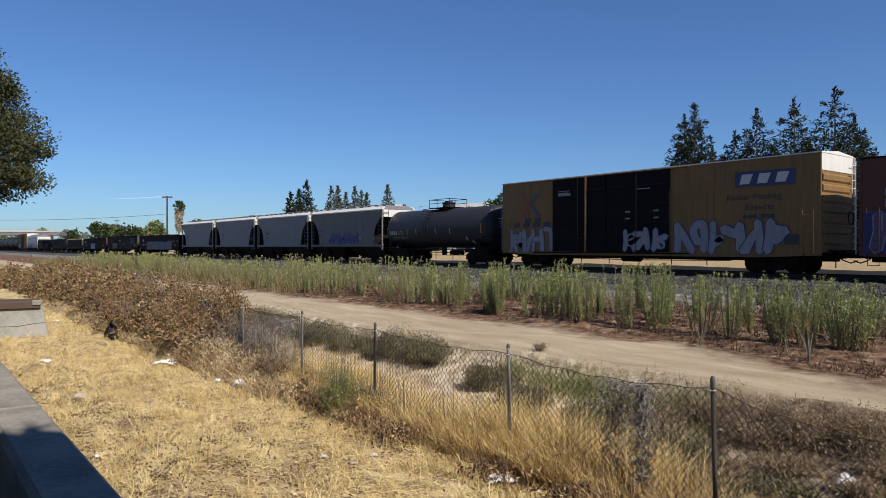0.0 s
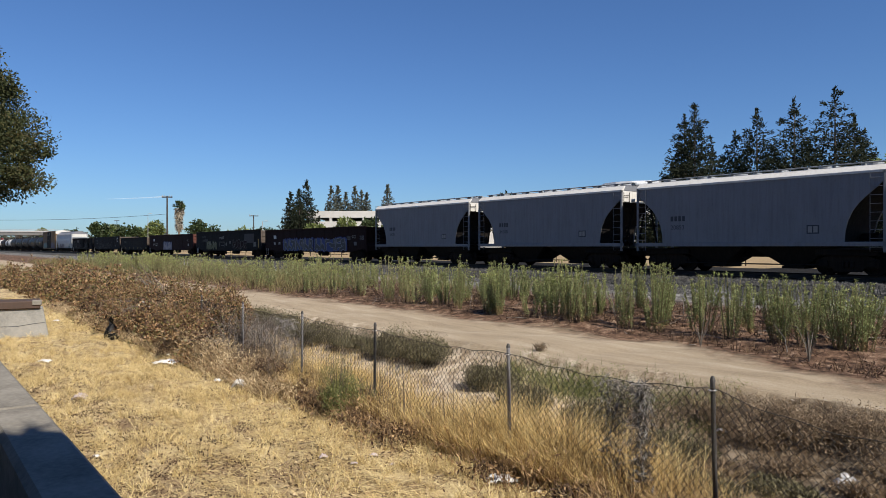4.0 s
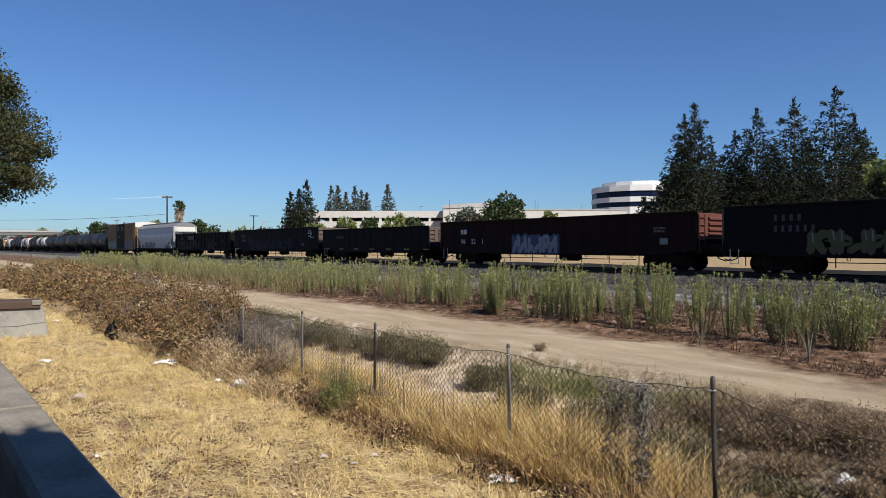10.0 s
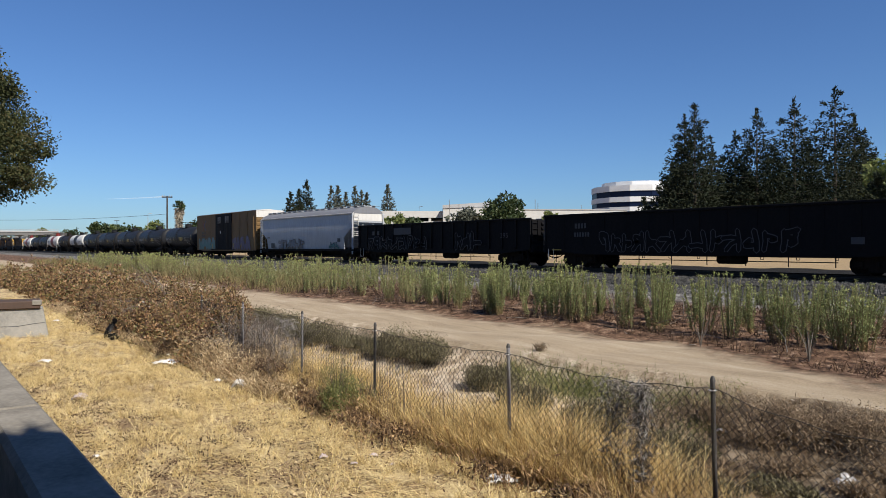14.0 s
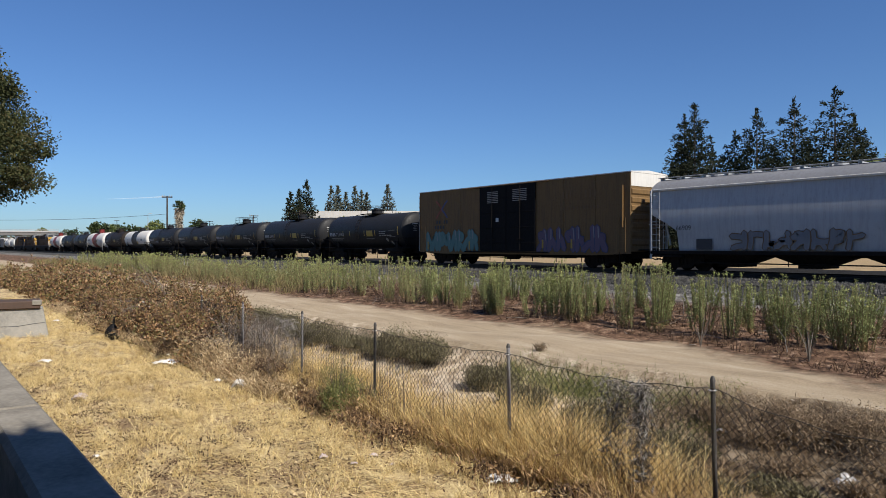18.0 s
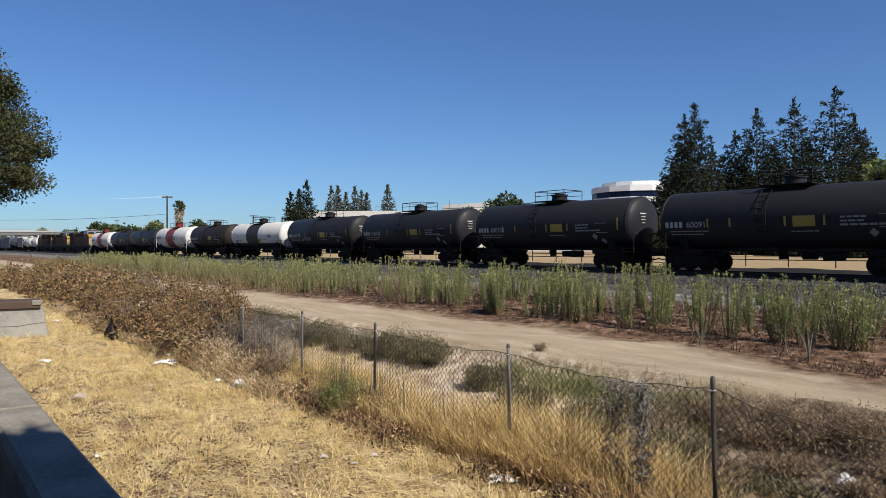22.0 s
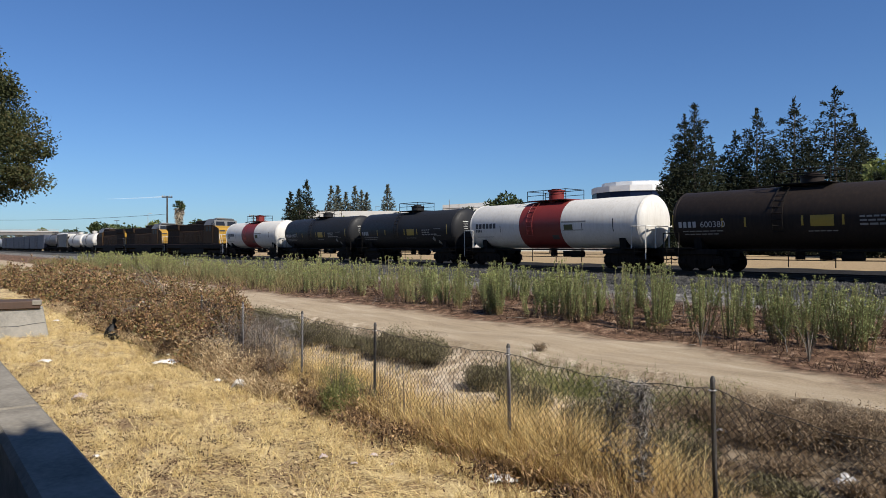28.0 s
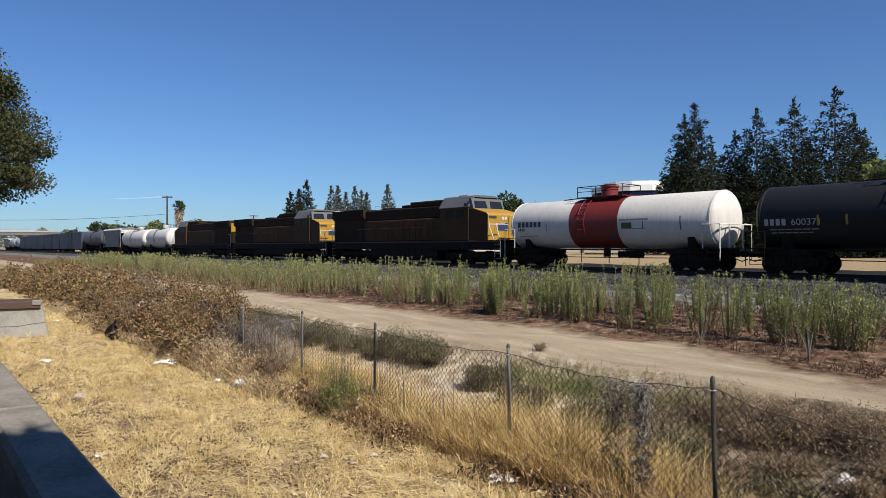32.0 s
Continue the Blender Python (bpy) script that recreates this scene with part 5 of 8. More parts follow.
    gondola(-154.8, -135.4, "dark maroon gondola car with silver and blue graffiti", MAROON, 2.80, end_mat=redend, marks=m3)
    gondola(-171.6, -156.2, "plain black gondola car with yellow reflectors", BLACK2, 2.62, end_mat=pale, marks=m4)
    gondola(-192.0, -172.5, "black gondola car with white globe emblem and chalky tags", BLACK2, 2.93, end_mat=pale, marks=m5)
    gondola(-212.5, -193.1, "rusty black ribbed gondola car with faded tags", BLACK2, 2.84, ribs=16, marks=m6)


# ---- locomotives ----
def locomotive(x0, x1, facing=1):
    """A wide-nosed road engine, its cab towards +x in its own space."""
    x0, x1 = along(x0), along(x1)
    car = thing("locomotive", "grimy yellow and grey diesel locomotive with shade painted on its sides", "locomotive", "freight train", ((x0 + x1) / 2, TRACK_Y, 0), 0 if facing > 0 else 180)
    h = (x1 - x0) / 2 - 0.45
    # brown for the yellow sides: grime, and their shade put into the paint
    grime = paint("loco_grime_shade", (0.058, 0.031, 0.013), 0.7, 0.7, spec=0.12) if "loco_grime_shade" not in bpy.data.materials else bpy.data.materials["loco_grime_shade"]
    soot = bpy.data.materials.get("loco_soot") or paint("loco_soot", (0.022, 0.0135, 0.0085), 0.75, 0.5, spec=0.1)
    put("frame", Geo().box(-h, h, -1.5, 1.5, 0.98, 1.62, 0.04), STEEL, car)
    put("sill_stripe", Geo().box(-h + 0.2, h - 0.2, -1.51, -1.5, 1.5, 1.56).box(-h + 0.2, h - 0.2, 1.5, 1.51, 1.5, 1.56), BROWN, car, "thin dull red sill stripe")
    put("fuel_tank", Geo().prism_x([(-1.45, 1.28), (-1.45, 0.45), (-1.15, 0.20), (1.15, 0.20), (1.45, 0.45), (1.45, 1.28)], -4.5, 4.2), STEEL, car)
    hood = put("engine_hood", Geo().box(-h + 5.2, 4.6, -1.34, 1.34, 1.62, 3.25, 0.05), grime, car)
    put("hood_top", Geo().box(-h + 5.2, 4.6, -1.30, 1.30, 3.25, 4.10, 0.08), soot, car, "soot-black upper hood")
    for s in (-1, 1):
        for k in range(12):
            a = -4.4 + k * 0.74
            put("hood_door", Geo().box(a, a + 0.68, s * 1.345 - 0.02, s * 1.345 + 0.02, 1.85, 3.15, 0.008), grime, hood)
    put("hood_roof", Geo().box(0.6, 4.6, -1.25, 1.25, 4.10, 4.50, 0.08), soot, car)
    put("exhaust_silencer", Geo().box(-1.6, -0.4, -0.45, 0.45, 4.10, 4.40, 0.05), STEEL, car)
    put("fan_box", Geo().box(-3.8, -2.2, -0.8, 0.8, 4.10, 4.26, 0.05), STEEL, car)
    put("radiator", Geo().prism_x([(-1.30, 1.62), (-1.30, 3.4), (-1.52, 3.62), (-1.52, 4.22), (1.52, 4.22), (1.52, 3.62), (1.30, 3.4), (1.30, 1.62)], -h + 0.12, -h + 5.2), soot, car, "flared radiator section")
    for s in (-1, 1):
        for k in range(3):
            put("radiator_grille", Geo().box(-h + 0.9 + 1.4 * k, -h + 2.15 + 1.4 * k, s * 1.525 - 0.012, s * 1.525 + 0.012, 3.68, 4.16, 0.01), STEEL, car)
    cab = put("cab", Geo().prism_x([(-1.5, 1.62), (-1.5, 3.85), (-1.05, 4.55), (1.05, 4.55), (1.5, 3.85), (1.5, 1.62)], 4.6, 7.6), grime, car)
    put("cab_roof", Geo().prism_x([(-1.53, 3.86), (-1.08, 4.58), (-0.8, 4.66), (0.8, 4.66), (1.08, 4.58), (1.53, 3.86), (1.46, 3.86), (1.0, 4.52), (-1.0, 4.52), (-1.46, 3.86)], 4.5, 7.7), LOCOGREY, cab)
    put("windscreen_panel", Geo().prism_y([(7.6, 3.66), (8.06, 3.66), (7.80, 4.42), (7.6, 4.42)], -1.40, 1.40), LOCOGREY, cab)
    for a in (-1.26, 0.14):
        put("windscreen", Geo().add([(8.045, a, 3.78), (8.045, a + 1.12, 3.78), (7.885, a + 1.05, 4.26), (7.885, a + 0.07, 4.26), (8.01, a, 3.78), (8.01, a + 1.12, 3.78), (7.85, a + 1.05, 4.26), (7.85, a + 0.07, 4.26)], [(0, 1, 2, 3), (7, 6, 5, 4), (0, 4, 5, 1), (1, 5, 6, 2), (2, 6, 7, 3), (3, 7, 4, 0)]), GLASS, cab, "dark windscreen pane")
    for s in (-1, 1):
        for a in (5.2, 6.3):
            put("side_window", Geo().box(a, a + 0.85, s * 1.505 - 0.01, s * 1.505 + 0.01, 3.1, 3.7, 0.006), DULLGLASS, cab, "dusty dark side window")
    n = h - 0.75
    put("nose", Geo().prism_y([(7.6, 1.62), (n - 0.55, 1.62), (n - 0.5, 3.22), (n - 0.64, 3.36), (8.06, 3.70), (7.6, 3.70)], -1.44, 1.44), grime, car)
    # sun-facing front keeps the full yellow; the shaded sides are painted darker
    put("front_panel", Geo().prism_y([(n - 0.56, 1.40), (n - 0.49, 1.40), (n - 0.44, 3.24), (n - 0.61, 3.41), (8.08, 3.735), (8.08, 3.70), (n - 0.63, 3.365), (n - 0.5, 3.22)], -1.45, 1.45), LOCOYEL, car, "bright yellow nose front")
    for s in (-1, 1):
        put("number_plate", Geo().prism_y([(n - 0.50, 3.02), (n - 0.44, 3.02), (n - 0.435, 3.2), (n - 0.5, 3.2)], s * 1.05 - 0.34, s * 1.05 + 0.34), MARKDARK, car)
    put("nose_door", Geo().prism_y([(n - 0.50, 1.75), (n - 0.43, 1.75), (n - 0.40, 3.12), (n - 0.5, 3.12)], 0.35, 1.0), LOCOYEL, car, "yellow door in the nose")
    put("rear_panel", Geo().box(-h + 0.07, -h + 0.12, -1.28, 1.28, 1.62, 3.9, 0.01), LOCOYEL, car, "faded yellow rear end panel")
    put("rear_grille", Geo().box(-h + 0.05, -h + 0.08, -0.6, 0.6, 2.9, 3.6, 0.008), STEEL, car)
    put("nose_emblem", Geo().prism_y([(n - 0.52, 2.25), (n - 0.455, 2.25), (n - 0.43, 2.75), (n - 0.5, 2.75)], -0.55, 0.30), MARKBLUE, car, "blue winged emblem")
    g = Geo().prism_y([(n - 0.52, 2.62), (n - 0.438, 2.62), (n - 0.430, 2.68), (n - 0.5, 2.68)], -1.3, 1.3)
    put("nose_stripe", g, MARK, car)
    for yy in (-0.35, 0.35):
        put("headlight", Geo().lathe_x([(n - 0.62, 0.0), (n - 0.62, 0.11), (n - 0.43, 0.11), (n - 0.42, 0.0)], 14, yy * 0.35, 3.05), MARK, car)
    put("pilot", Geo().box(h - 0.08, h + 0.06, -1.45, 1.45, 0.35, 1.3, 0.03), STEEL, car)
    put("rear_pilot", Geo().box(-h - 0.06, -h + 0.08, -1.45, 1.45, 0.45, 1.3, 0.03), grime, car)
    rail = Geo()
    for s in (-1, 1):
        xs = [-h + 0.6 + k * (4.0 + h - 0.6) / 7 for k in range(8)]
        for a in xs:
            rail.tube([(a, s * 1.46, 1.62), (a, s * 1.46, 2.6)], 0.02, 5)
        rail.tube([(xs[0], s * 1.46, 2.6), (xs[-1], s * 1.46, 2.6)], 0.02, 5)
    put("side_handrail", rail, grime, car)
    nr = Geo()
    for s in (-1, 1):
        nr.tube([(h - 0.55, s * 1.46, 0.55), (h - 0.55, s * 1.46, 1.5), (n - 0.32, s * 1.46, 2.5), (n - 0.32, s * 1.44, 2.75)], 0.03, 6)
        nr.tube([(h - 0.02, s * 1.46, 0.55), (h - 0.02, s * 1.46, 1.5), (h - 0.5, s * 1.40, 2.65), (h - 0.5, s * 0.6, 2.7)], 0.03, 6)
        nr.tube([(-h, s * 1.42, 0.5), (-h, s * 1.42, 2.6), (-h + 0.5, s * 1.42, 2.6)], 0.03, 6)
    put("step_handrail", nr, MARK, car, "white painted handrails")
    for s in (-1, 1):
        for b in (h - 0.45, -h + 0.1):
            st = Geo()
            for k in range(4):
                st.box(b, b + 0.45, s * 1.45 - 0.12, s * 1.45 + 0.08, 0.42 + 0.3 * k, 0.46 + 0.3 * k)
            put("step", st, LOCOGREY, car)
    put("number_board", Geo().box(7.2, 7.6, -1.52, -1.50, 3.9, 4.1), MARKDARK, cab)
    put("antenna_dome", Geo().box(5.4, 6.4, -0.5, 0.5, 4.66, 4.78, 0.05), MARKDIM, cab)
    put("air_horn", Geo().tube([(4.0, 0.3, 4.36), (4.0, 0.3, 4.7), (4.4, 0.3, 4.72)], 0.05, 6), STEEL, car)
    for a in (-h + 3.4, h - 3.6):
        add_truck(car, a, (-1.85, 0.0, 1.85))
        put("traction_motor", Geo().box(a - 2.3, a + 2.3, -0.62, 0.62, 0.16, 0.85, 0.05), RUST, car)
    add_coupler(car, h + 0.05, 1)
    add_coupler(car, -h - 0.05, -1)
    TRAIN.append(car)
    return car


def build_locos():
    locomotive(-428.4, -406.3, 1)
    locomotive(-450.7, -428.6, 1)
    locomotive(-473.0, -450.9, -1)


def build_far_cars():
    """The head of the consist behind the engines, seen small in the distance."""
    def tanks(x0, x1, m, label, top=3.95):
        tank_car(x0, x1, label, m, top=top, r=1.44)
    tanks(-484.8, -474.0, WHITE, "short plain white tank car")
    tanks(-499.0, -486.0, WHITE, "white tank car with a top platform")
    hopper(-512.2, -500.0, "slate grey covered hopper with a white end", GREY3)
    grey = paint("tank_pale_grey", (0.09, 0.09, 0.10), 0.5, 0.35)
    tanks(-530.0, -514.0, grey, "dull grey tank car in the far train", 4.3)
    blue = paint("boxcar_slate", (0.05, 0.06, 0.09), 0.55, 0.3)
    for a, b in ((-556.0, -531.4), (-577.7, -556.8), (-599.8, -578.4), (-622.4, -600.5)):
        boxcar(a, b, "long slate blue boxcar", blue, blue, GREY, (-2.0, 2.0), False, eave=4.3)
    tanks(-636.0, -623.5, GREY2, "pale grey far tank car")
    tanks(-650.0, -637.0, GREY2, "pale grey far tank car")
    hopper(-664.0, -652.0, "grey two-bay covered hopper", GREY)


def build_railway():
    prof = [(-0.075, -0.18), (0.075, -0.18), (0.075, -0.165), (0.012, -0.145), (0.012, -0.045), (0.037, -0.035), (0.037, -0.004), (0.025, 0.0), (-0.025, 0.0), (-0.037, -0.004), (-0.037, -0.035), (-0.012, -0.045), (-0.012, -0.145), (-0.075, -0.165)]
    track = new("railway_track")
    track.matrix_basis = pose(0, TRACK_Y, 0)
    tagged(track, "single straight railway track on wooden ties", "track", kind="structure")
    for y in (-0.753, 0.753):
        put("rail", Geo().prism_x([(a + y, b) for a, b in prof], -1500, 400), RAILSTEEL, track)
    wood = rough_mat("tie_wood", [(0.3, (0.02, 0.016, 0.013)), (0.6, (0.07, 0.055, 0.042))], 2.0, 0.9)
    tie = Geo().box(-0.115, 0.115, -1.3, 1.3, -0.36, -0.178, 0.012).mesh("tie")
    for k in range(160):
        put("tie", tie, wood, track, at=pose(-75 + k * 0.5, 0, 0))
    far = Geo()
    for k in range(300):
        far.box(-76 - k * 0.75, -75.7 - k * 0.75, -1.3, 1.3, -0.36, -0.178)
    for k in range(40):
        far.box(5.5 + k * 0.6, 5.8 + k * 0.6, -1.3, 1.3, -0.36, -0.178)
    tagged(put("ties_far", far, wood, track), kind="stuff")
    # ballast shoulder with loose stones on it
    stone = rough_mat("ballast_stone", [(0.36, (0.012, 0.012, 0.012)), (0.5, (0.042, 0.041, 0.040)), (0.64, (0.12, 0.117, 0.112))], 14.0, 0.95, 1.0, 0.06, 4.0)
    b = Geo().prism_x([(-3.3, -0.80), (-2.3, -0.36), (-1.75, -0.26), (1.75, -0.26), (2.3, -0.36), (3.4, -0.80)], -1500, 400)
    tagged(put("ballast", b, stone, None, at=pose(0, TRACK_Y, 0)), "grey crushed-stone ballast bed under the rails", "ballast", kind="structure")
    # near-black strip under the cars: their shade put into the stone colour
    shade_bed = rough_mat("shaded_ballast", [(0.36, (0.004, 0.004, 0.004)), (0.5, (0.011, 0.010, 0.010)), (0.64, (0.028, 0.026, 0.025))], 14.0, 0.95, 1.0, 0.06, 4.0)
    tagged(put("shaded_ballast", Geo().box(-1500, 400, -1.62, 1.62, -0.30, -0.252), shade_bed, None, at=pose(0, TRACK_Y, 0)), "black stones between and beside the rails, train shade in their colour", "ballast", kind="structure")
    n = 36000
    x = -75 * rng.random(n) ** 1.5 + 3
    y = -6.2 + 4.52 * rng.random(n) ** 0.7
    z = np.interp(y, [-6.2, -3.4, -2.3, -1.75, 1.75], [-0.76, -0.74, -0.35, -0.25, -0.25])
    p = np.stack([x, y + TRACK_Y, z], 1)
    s = rng.uniform(0.03, 0.07, n)[:, None]
    base = np.array([(1, 0, 0), (-1, 0, 0), (0, 1, 0), (0, -1, 0), (0, 0, 1), (0, 0, -1)], float)
    v = (p[:, None, :] + (base[None] * s[:, None, :]) * rng.uniform(0.6, 1.3, (n, 6, 1)) + rng.normal(size=(n, 6, 3)) * 0.008).reshape(-1, 3)
    tri = np.array([(0, 2, 4), (2, 1, 4), (1, 3, 4), (3, 0, 4)])
    q = (np.arange(n)[:, None, None] * 6 + tri[None]).reshape(-1, 3)
    me = fast_mesh("ballast_stones", v, q)
    me.materials.append(rough_mat("loose_stone", [(0.34, (0.014, 0.014, 0.014)), (0.5, (0.052, 0.051, 0.05)), (0.66, (0.15, 0.146, 0.14))], 5.0, 0.95, 0.3, 0.02, 3.0))
    tagged(new("ballast_stones", me), "loose grey crushed stones on the ballast shoulder", "stones", kind="stuff")


build_railway()
build_boxcars()
build_tanks()
build_hoppers()
build_gondolas()
build_locos()
build_far_cars()
# ---- plants ----
VIEW = Vector((-0.7836, 0.6213, 0))
SIDE = Vector((0.6213, 0.7836, 0))


def spot(px, depth):
    """Place on the plan that lies depth metres ahead, px to the side by its bearing."""
    p = VIEW * depth + SIDE * ((px - 784) / 1214 * depth)
    return p.x, p.y


def stuff(name, geo, material, label, category, kind="stuff"):
    me = fast_mesh(name, *geo)
    me.materials.append(material)
    return tagged(new(name, me), label, category, kind=kind)


def on_ground(x, y, lift=0.0):
    return np.stack([x, y, ground_z(x, y) + lift], 1)


LEAF_BRAMBLE = leaf_mat("bramble_leaf", [(0.014, 0.020, 0.008), (0.035, 0.018, 0.010), (0.15, 0.078, 0.038), (0.34, 0.21, 0.11), (0.12, 0.125, 0.043), (0.20, 0.115, 0.056), (0.035, 0.022, 0.013)], 0.38, 0.06, 1.6)
STRAW = leaf_mat("straw", [(0.16, 0.10, 0.045), (0.48, 0.36, 0.165), (0.70, 0.56, 0.285), (0.84, 0.72, 0.44)], 0.7, 0.22, 2.2)
GOLD = leaf_mat("golden_grass", [(0.15, 0.08, 0.03), (0.47, 0.33, 0.13), (0.72, 0.555, 0.255), (0.87, 0.73, 0.42)], 0.65, 0.3, 5.0, 0.3)
DRYWEED = leaf_mat("dry_weed", [(0.06, 0.034, 0.018), (0.25, 0.155, 0.08), (0.54, 0.385, 0.205)], 0.8, 0.2, 1.8)
WITHERED = leaf_mat("withered_weed", [(0.075, 0.045, 0.026), (0.43, 0.32, 0.185), (0.78, 0.64, 0.41)], 0.75, 0.25, 2.0)
WEEDGREEN = leaf_mat("weed_leaf", [(0.036, 0.052, 0.020), (0.140, 0.176, 0.070), (0.285, 0.318, 0.132), (0.40, 0.405, 0.19)], 0.7, 0.2, 7.0, 0.12)
WEEDTIP = leaf_mat("weed_flower", [(0.12, 0.14, 0.045), (0.285, 0.315, 0.105), (0.46, 0.445, 0.185)], 0.6, 0.2, 7.0, 0.12)
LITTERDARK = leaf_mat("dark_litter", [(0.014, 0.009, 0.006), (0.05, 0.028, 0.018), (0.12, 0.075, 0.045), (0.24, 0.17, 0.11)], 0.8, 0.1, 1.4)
STEMS = leaf_mat("weed_stem", [(0.09, 0.075, 0.035), (0.19, 0.165, 0.08), (0.31, 0.255, 0.145)], 0.75, 0.15, 0.5)
SHRUB = leaf_mat("ditch_shrub", [(0.034, 0.031, 0.017), (0.140, 0.125, 0.070), (0.31, 0.27, 0.158)], 0.85, 0.2, 1.2)
SHRUBBROWN = leaf_mat("dry_shrub", [(0.100, 0.071, 0.045), (0.255, 0.19, 0.124), (0.455, 0.345, 0.23)], 0.85, 0.35, 1.2)
FRESH = leaf_mat("fresh_green", [(0.070, 0.082, 0.028), (0.165, 0.178, 0.062), (0.29, 0.29, 0.118)], 0.65, 0.3, 1.0)
OLIVE = leaf_mat("olive_straw", [(0.10, 0.10, 0.04), (0.20, 0.17, 0.075), (0.34, 0.27, 0.13)], 0.7, 0.3, 0.6)
DEADBRUSH = leaf_mat("dead_brush", [(0.020, 0.012, 0.008), (0.085, 0.050, 0.030), (0.21, 0.135, 0.080), (0.38, 0.27, 0.17)], 0.85, 0.1, 2.4)
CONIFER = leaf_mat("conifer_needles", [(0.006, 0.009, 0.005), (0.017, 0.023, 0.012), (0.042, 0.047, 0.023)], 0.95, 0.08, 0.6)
# paler and greyer than CONIFER: distance haze mixed into the needle colour
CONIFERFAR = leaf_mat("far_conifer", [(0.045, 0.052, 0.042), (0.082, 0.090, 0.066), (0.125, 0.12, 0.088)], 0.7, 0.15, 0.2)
OAKLEAF = leaf_mat("oak_leaf", [(0.010, 0.017, 0.007), (0.030, 0.040, 0.014), (0.068, 0.070, 0.024), (0.12, 0.092, 0.042)], 0.6, 0.25, 0.6)
BROADLEAF = leaf_mat("broad_leaf", [(0.016, 0.030, 0.011), (0.036, 0.055, 0.019), (0.072, 0.088, 0.034)], 0.55, 0.2, 0.4)
LIGHTLEAF = leaf_mat("light_leaf", [(0.07, 0.10, 0.03), (0.13, 0.16, 0.05), (0.22, 0.23, 0.08)], 0.5, 0.3, 0.5)
BARK = rough_mat("bark", [(0.3, (0.035, 0.026, 0.02)), (0.6, (0.11, 0.085, 0.065))], 3.0, 0.95, 0.8, 0.05)
TWIG = plain("twig", (0.15, 0.13, 0.11), 0.85)
CANE = plain("bramble_cane", (0.15, 0.09, 0.055), 0.8)
GREYCANE = plain("grey_cane", (0.185, 0.158, 0.138), 0.9)
SHRUBTWIG = plain("shrub_twig", (0.15, 0.115, 0.082), 0.9)


def build_lawn():
    n = 170000
    x = -2.5 - 44 * rng.random(n) ** 1.7
    y = rng.uniform(0.95, 6.75, n)
    patch = np.sin(x * 1.1 + np.sin(y * 1.7)) * np.sin(y * 1.6 + 0.7 * x) + 0.6 * np.sin(x * 3.3 - y * 2.1)
    bare = np.exp(-((y - 1.2) / 1.15) ** 2) * (0.68 + 0.32 * np.sin(x * 0.8 + 0.6 * np.sin(y * 3))) + 0.8 * np.exp(-((y - 3.2 - 0.3 * np.sin(x * 0.5)) / 0.35) ** 2) * (x < -6) + 0.7 * np.exp(-((y - 5.3 - 0.25 * np.sin(x * 0.8)) / 0.3) ** 2)
    keep = rng.random(n) < np.clip(0.34 + 0.8 * patch, 0.02, 1.0) * (1 - 0.88 * np.clip(bare, 0, 1))
    x, y, patch = x[keep], y[keep], patch[keep]
    hgt = 0.05 + 0.12 * np.clip(patch, 0, 1)
    stuff("straw_lawn", blades(on_ground(x, y, -0.01), hgt, 0.0085, 1.2), STRAW, "short dry yellow straw grass on trodden lawn", "grass")
    # taller tufts that throw small shadows
    n = 1900
    cx = -3 - 36 * rng.random(n) ** 1.5
    cy = rng.uniform(1.0, 6.6, n)
    idx = np.repeat(np.arange(n), 24)
    q = on_ground(cx[idx] + rng.normal(0, 0.045, len(idx)), cy[idx] + rng.normal(0, 0.045, len(idx)), -0.01)
    stuff("straw_tufts", blades(q, np.repeat(rng.uniform(0.09, 0.26, n), 24), 0.008, 0.75), STRAW, "pale tufts of dry grass standing on the lawn", "grass")
    # lying stalks in raked swaths
    n = 46000
    x = -3 - 30 * rng.random(n) ** 1.6
    y = rng.uniform(0.95, 6.6, n)
    keep = rng.random(n) < 0.25 + 0.75 * (np.sin(y * 4.3 + 0.9 * np.sin(x * 0.7)) > -0.15)
    x, y = x[keep], y[keep]
    n = len(x)
    p = on_ground(x, y, 0.02)
    p[:, 2] += 0.03 * rng.random(n)
    a = rng.normal(0.95, 0.75, n)
    d = np.stack([np.cos(a), np.sin(a), rng.normal(0, 0.10, n)], 1) * (0.05 + 0.30 * rng.random(n) ** 1.6)[:, None]
    s = np.stack([-np.sin(a), np.cos(a), 0 * a], 1) * rng.uniform(0.002, 0.006, n)[:, None]
    v = np.stack([p - s, p + s, p + d + s, p + d - s], 1).reshape(-1, 3)
    stuff("fallen_stalks", (v, np.arange(4 * n).reshape(-1, 4)), STRAW, "flattened pale stalks lying on the lawn", "straw")
    # brown leaf crumbs, thickest along the wall and below the fence
    x = np.concatenate([-3 - 34 * rng.random(6500) ** 1.5, -3.0 - 16 * rng.random(9000)])
    y = np.concatenate([6.6 - 5.4 * rng.random(6500) ** 1.8, 0.95 + 2.4 * rng.random(9000) ** 1.7])
    c = rng.uniform(-14, -4, 60)
    k = np.repeat(np.arange(60), 60)
    cy = rng.uniform(1.6, 5.8, 60)
    x = np.concatenate([x, c[k] + rng.normal(0, 0.16, len(k))])
    y = np.concatenate([y, cy[k] + rng.normal(0, 0.13, len(k))])
    stuff("leaf_litter", leaves(on_ground(x, y, 0.03), 0.042, 0.022), LITTERDARK, "scattered brown dead leaves on the grass", "leaf litter")
    n = 2600
    x = -3.0 - 18 * rng.random(n)
    y = 0.95 + 5.6 * rng.random(n) ** 1.3
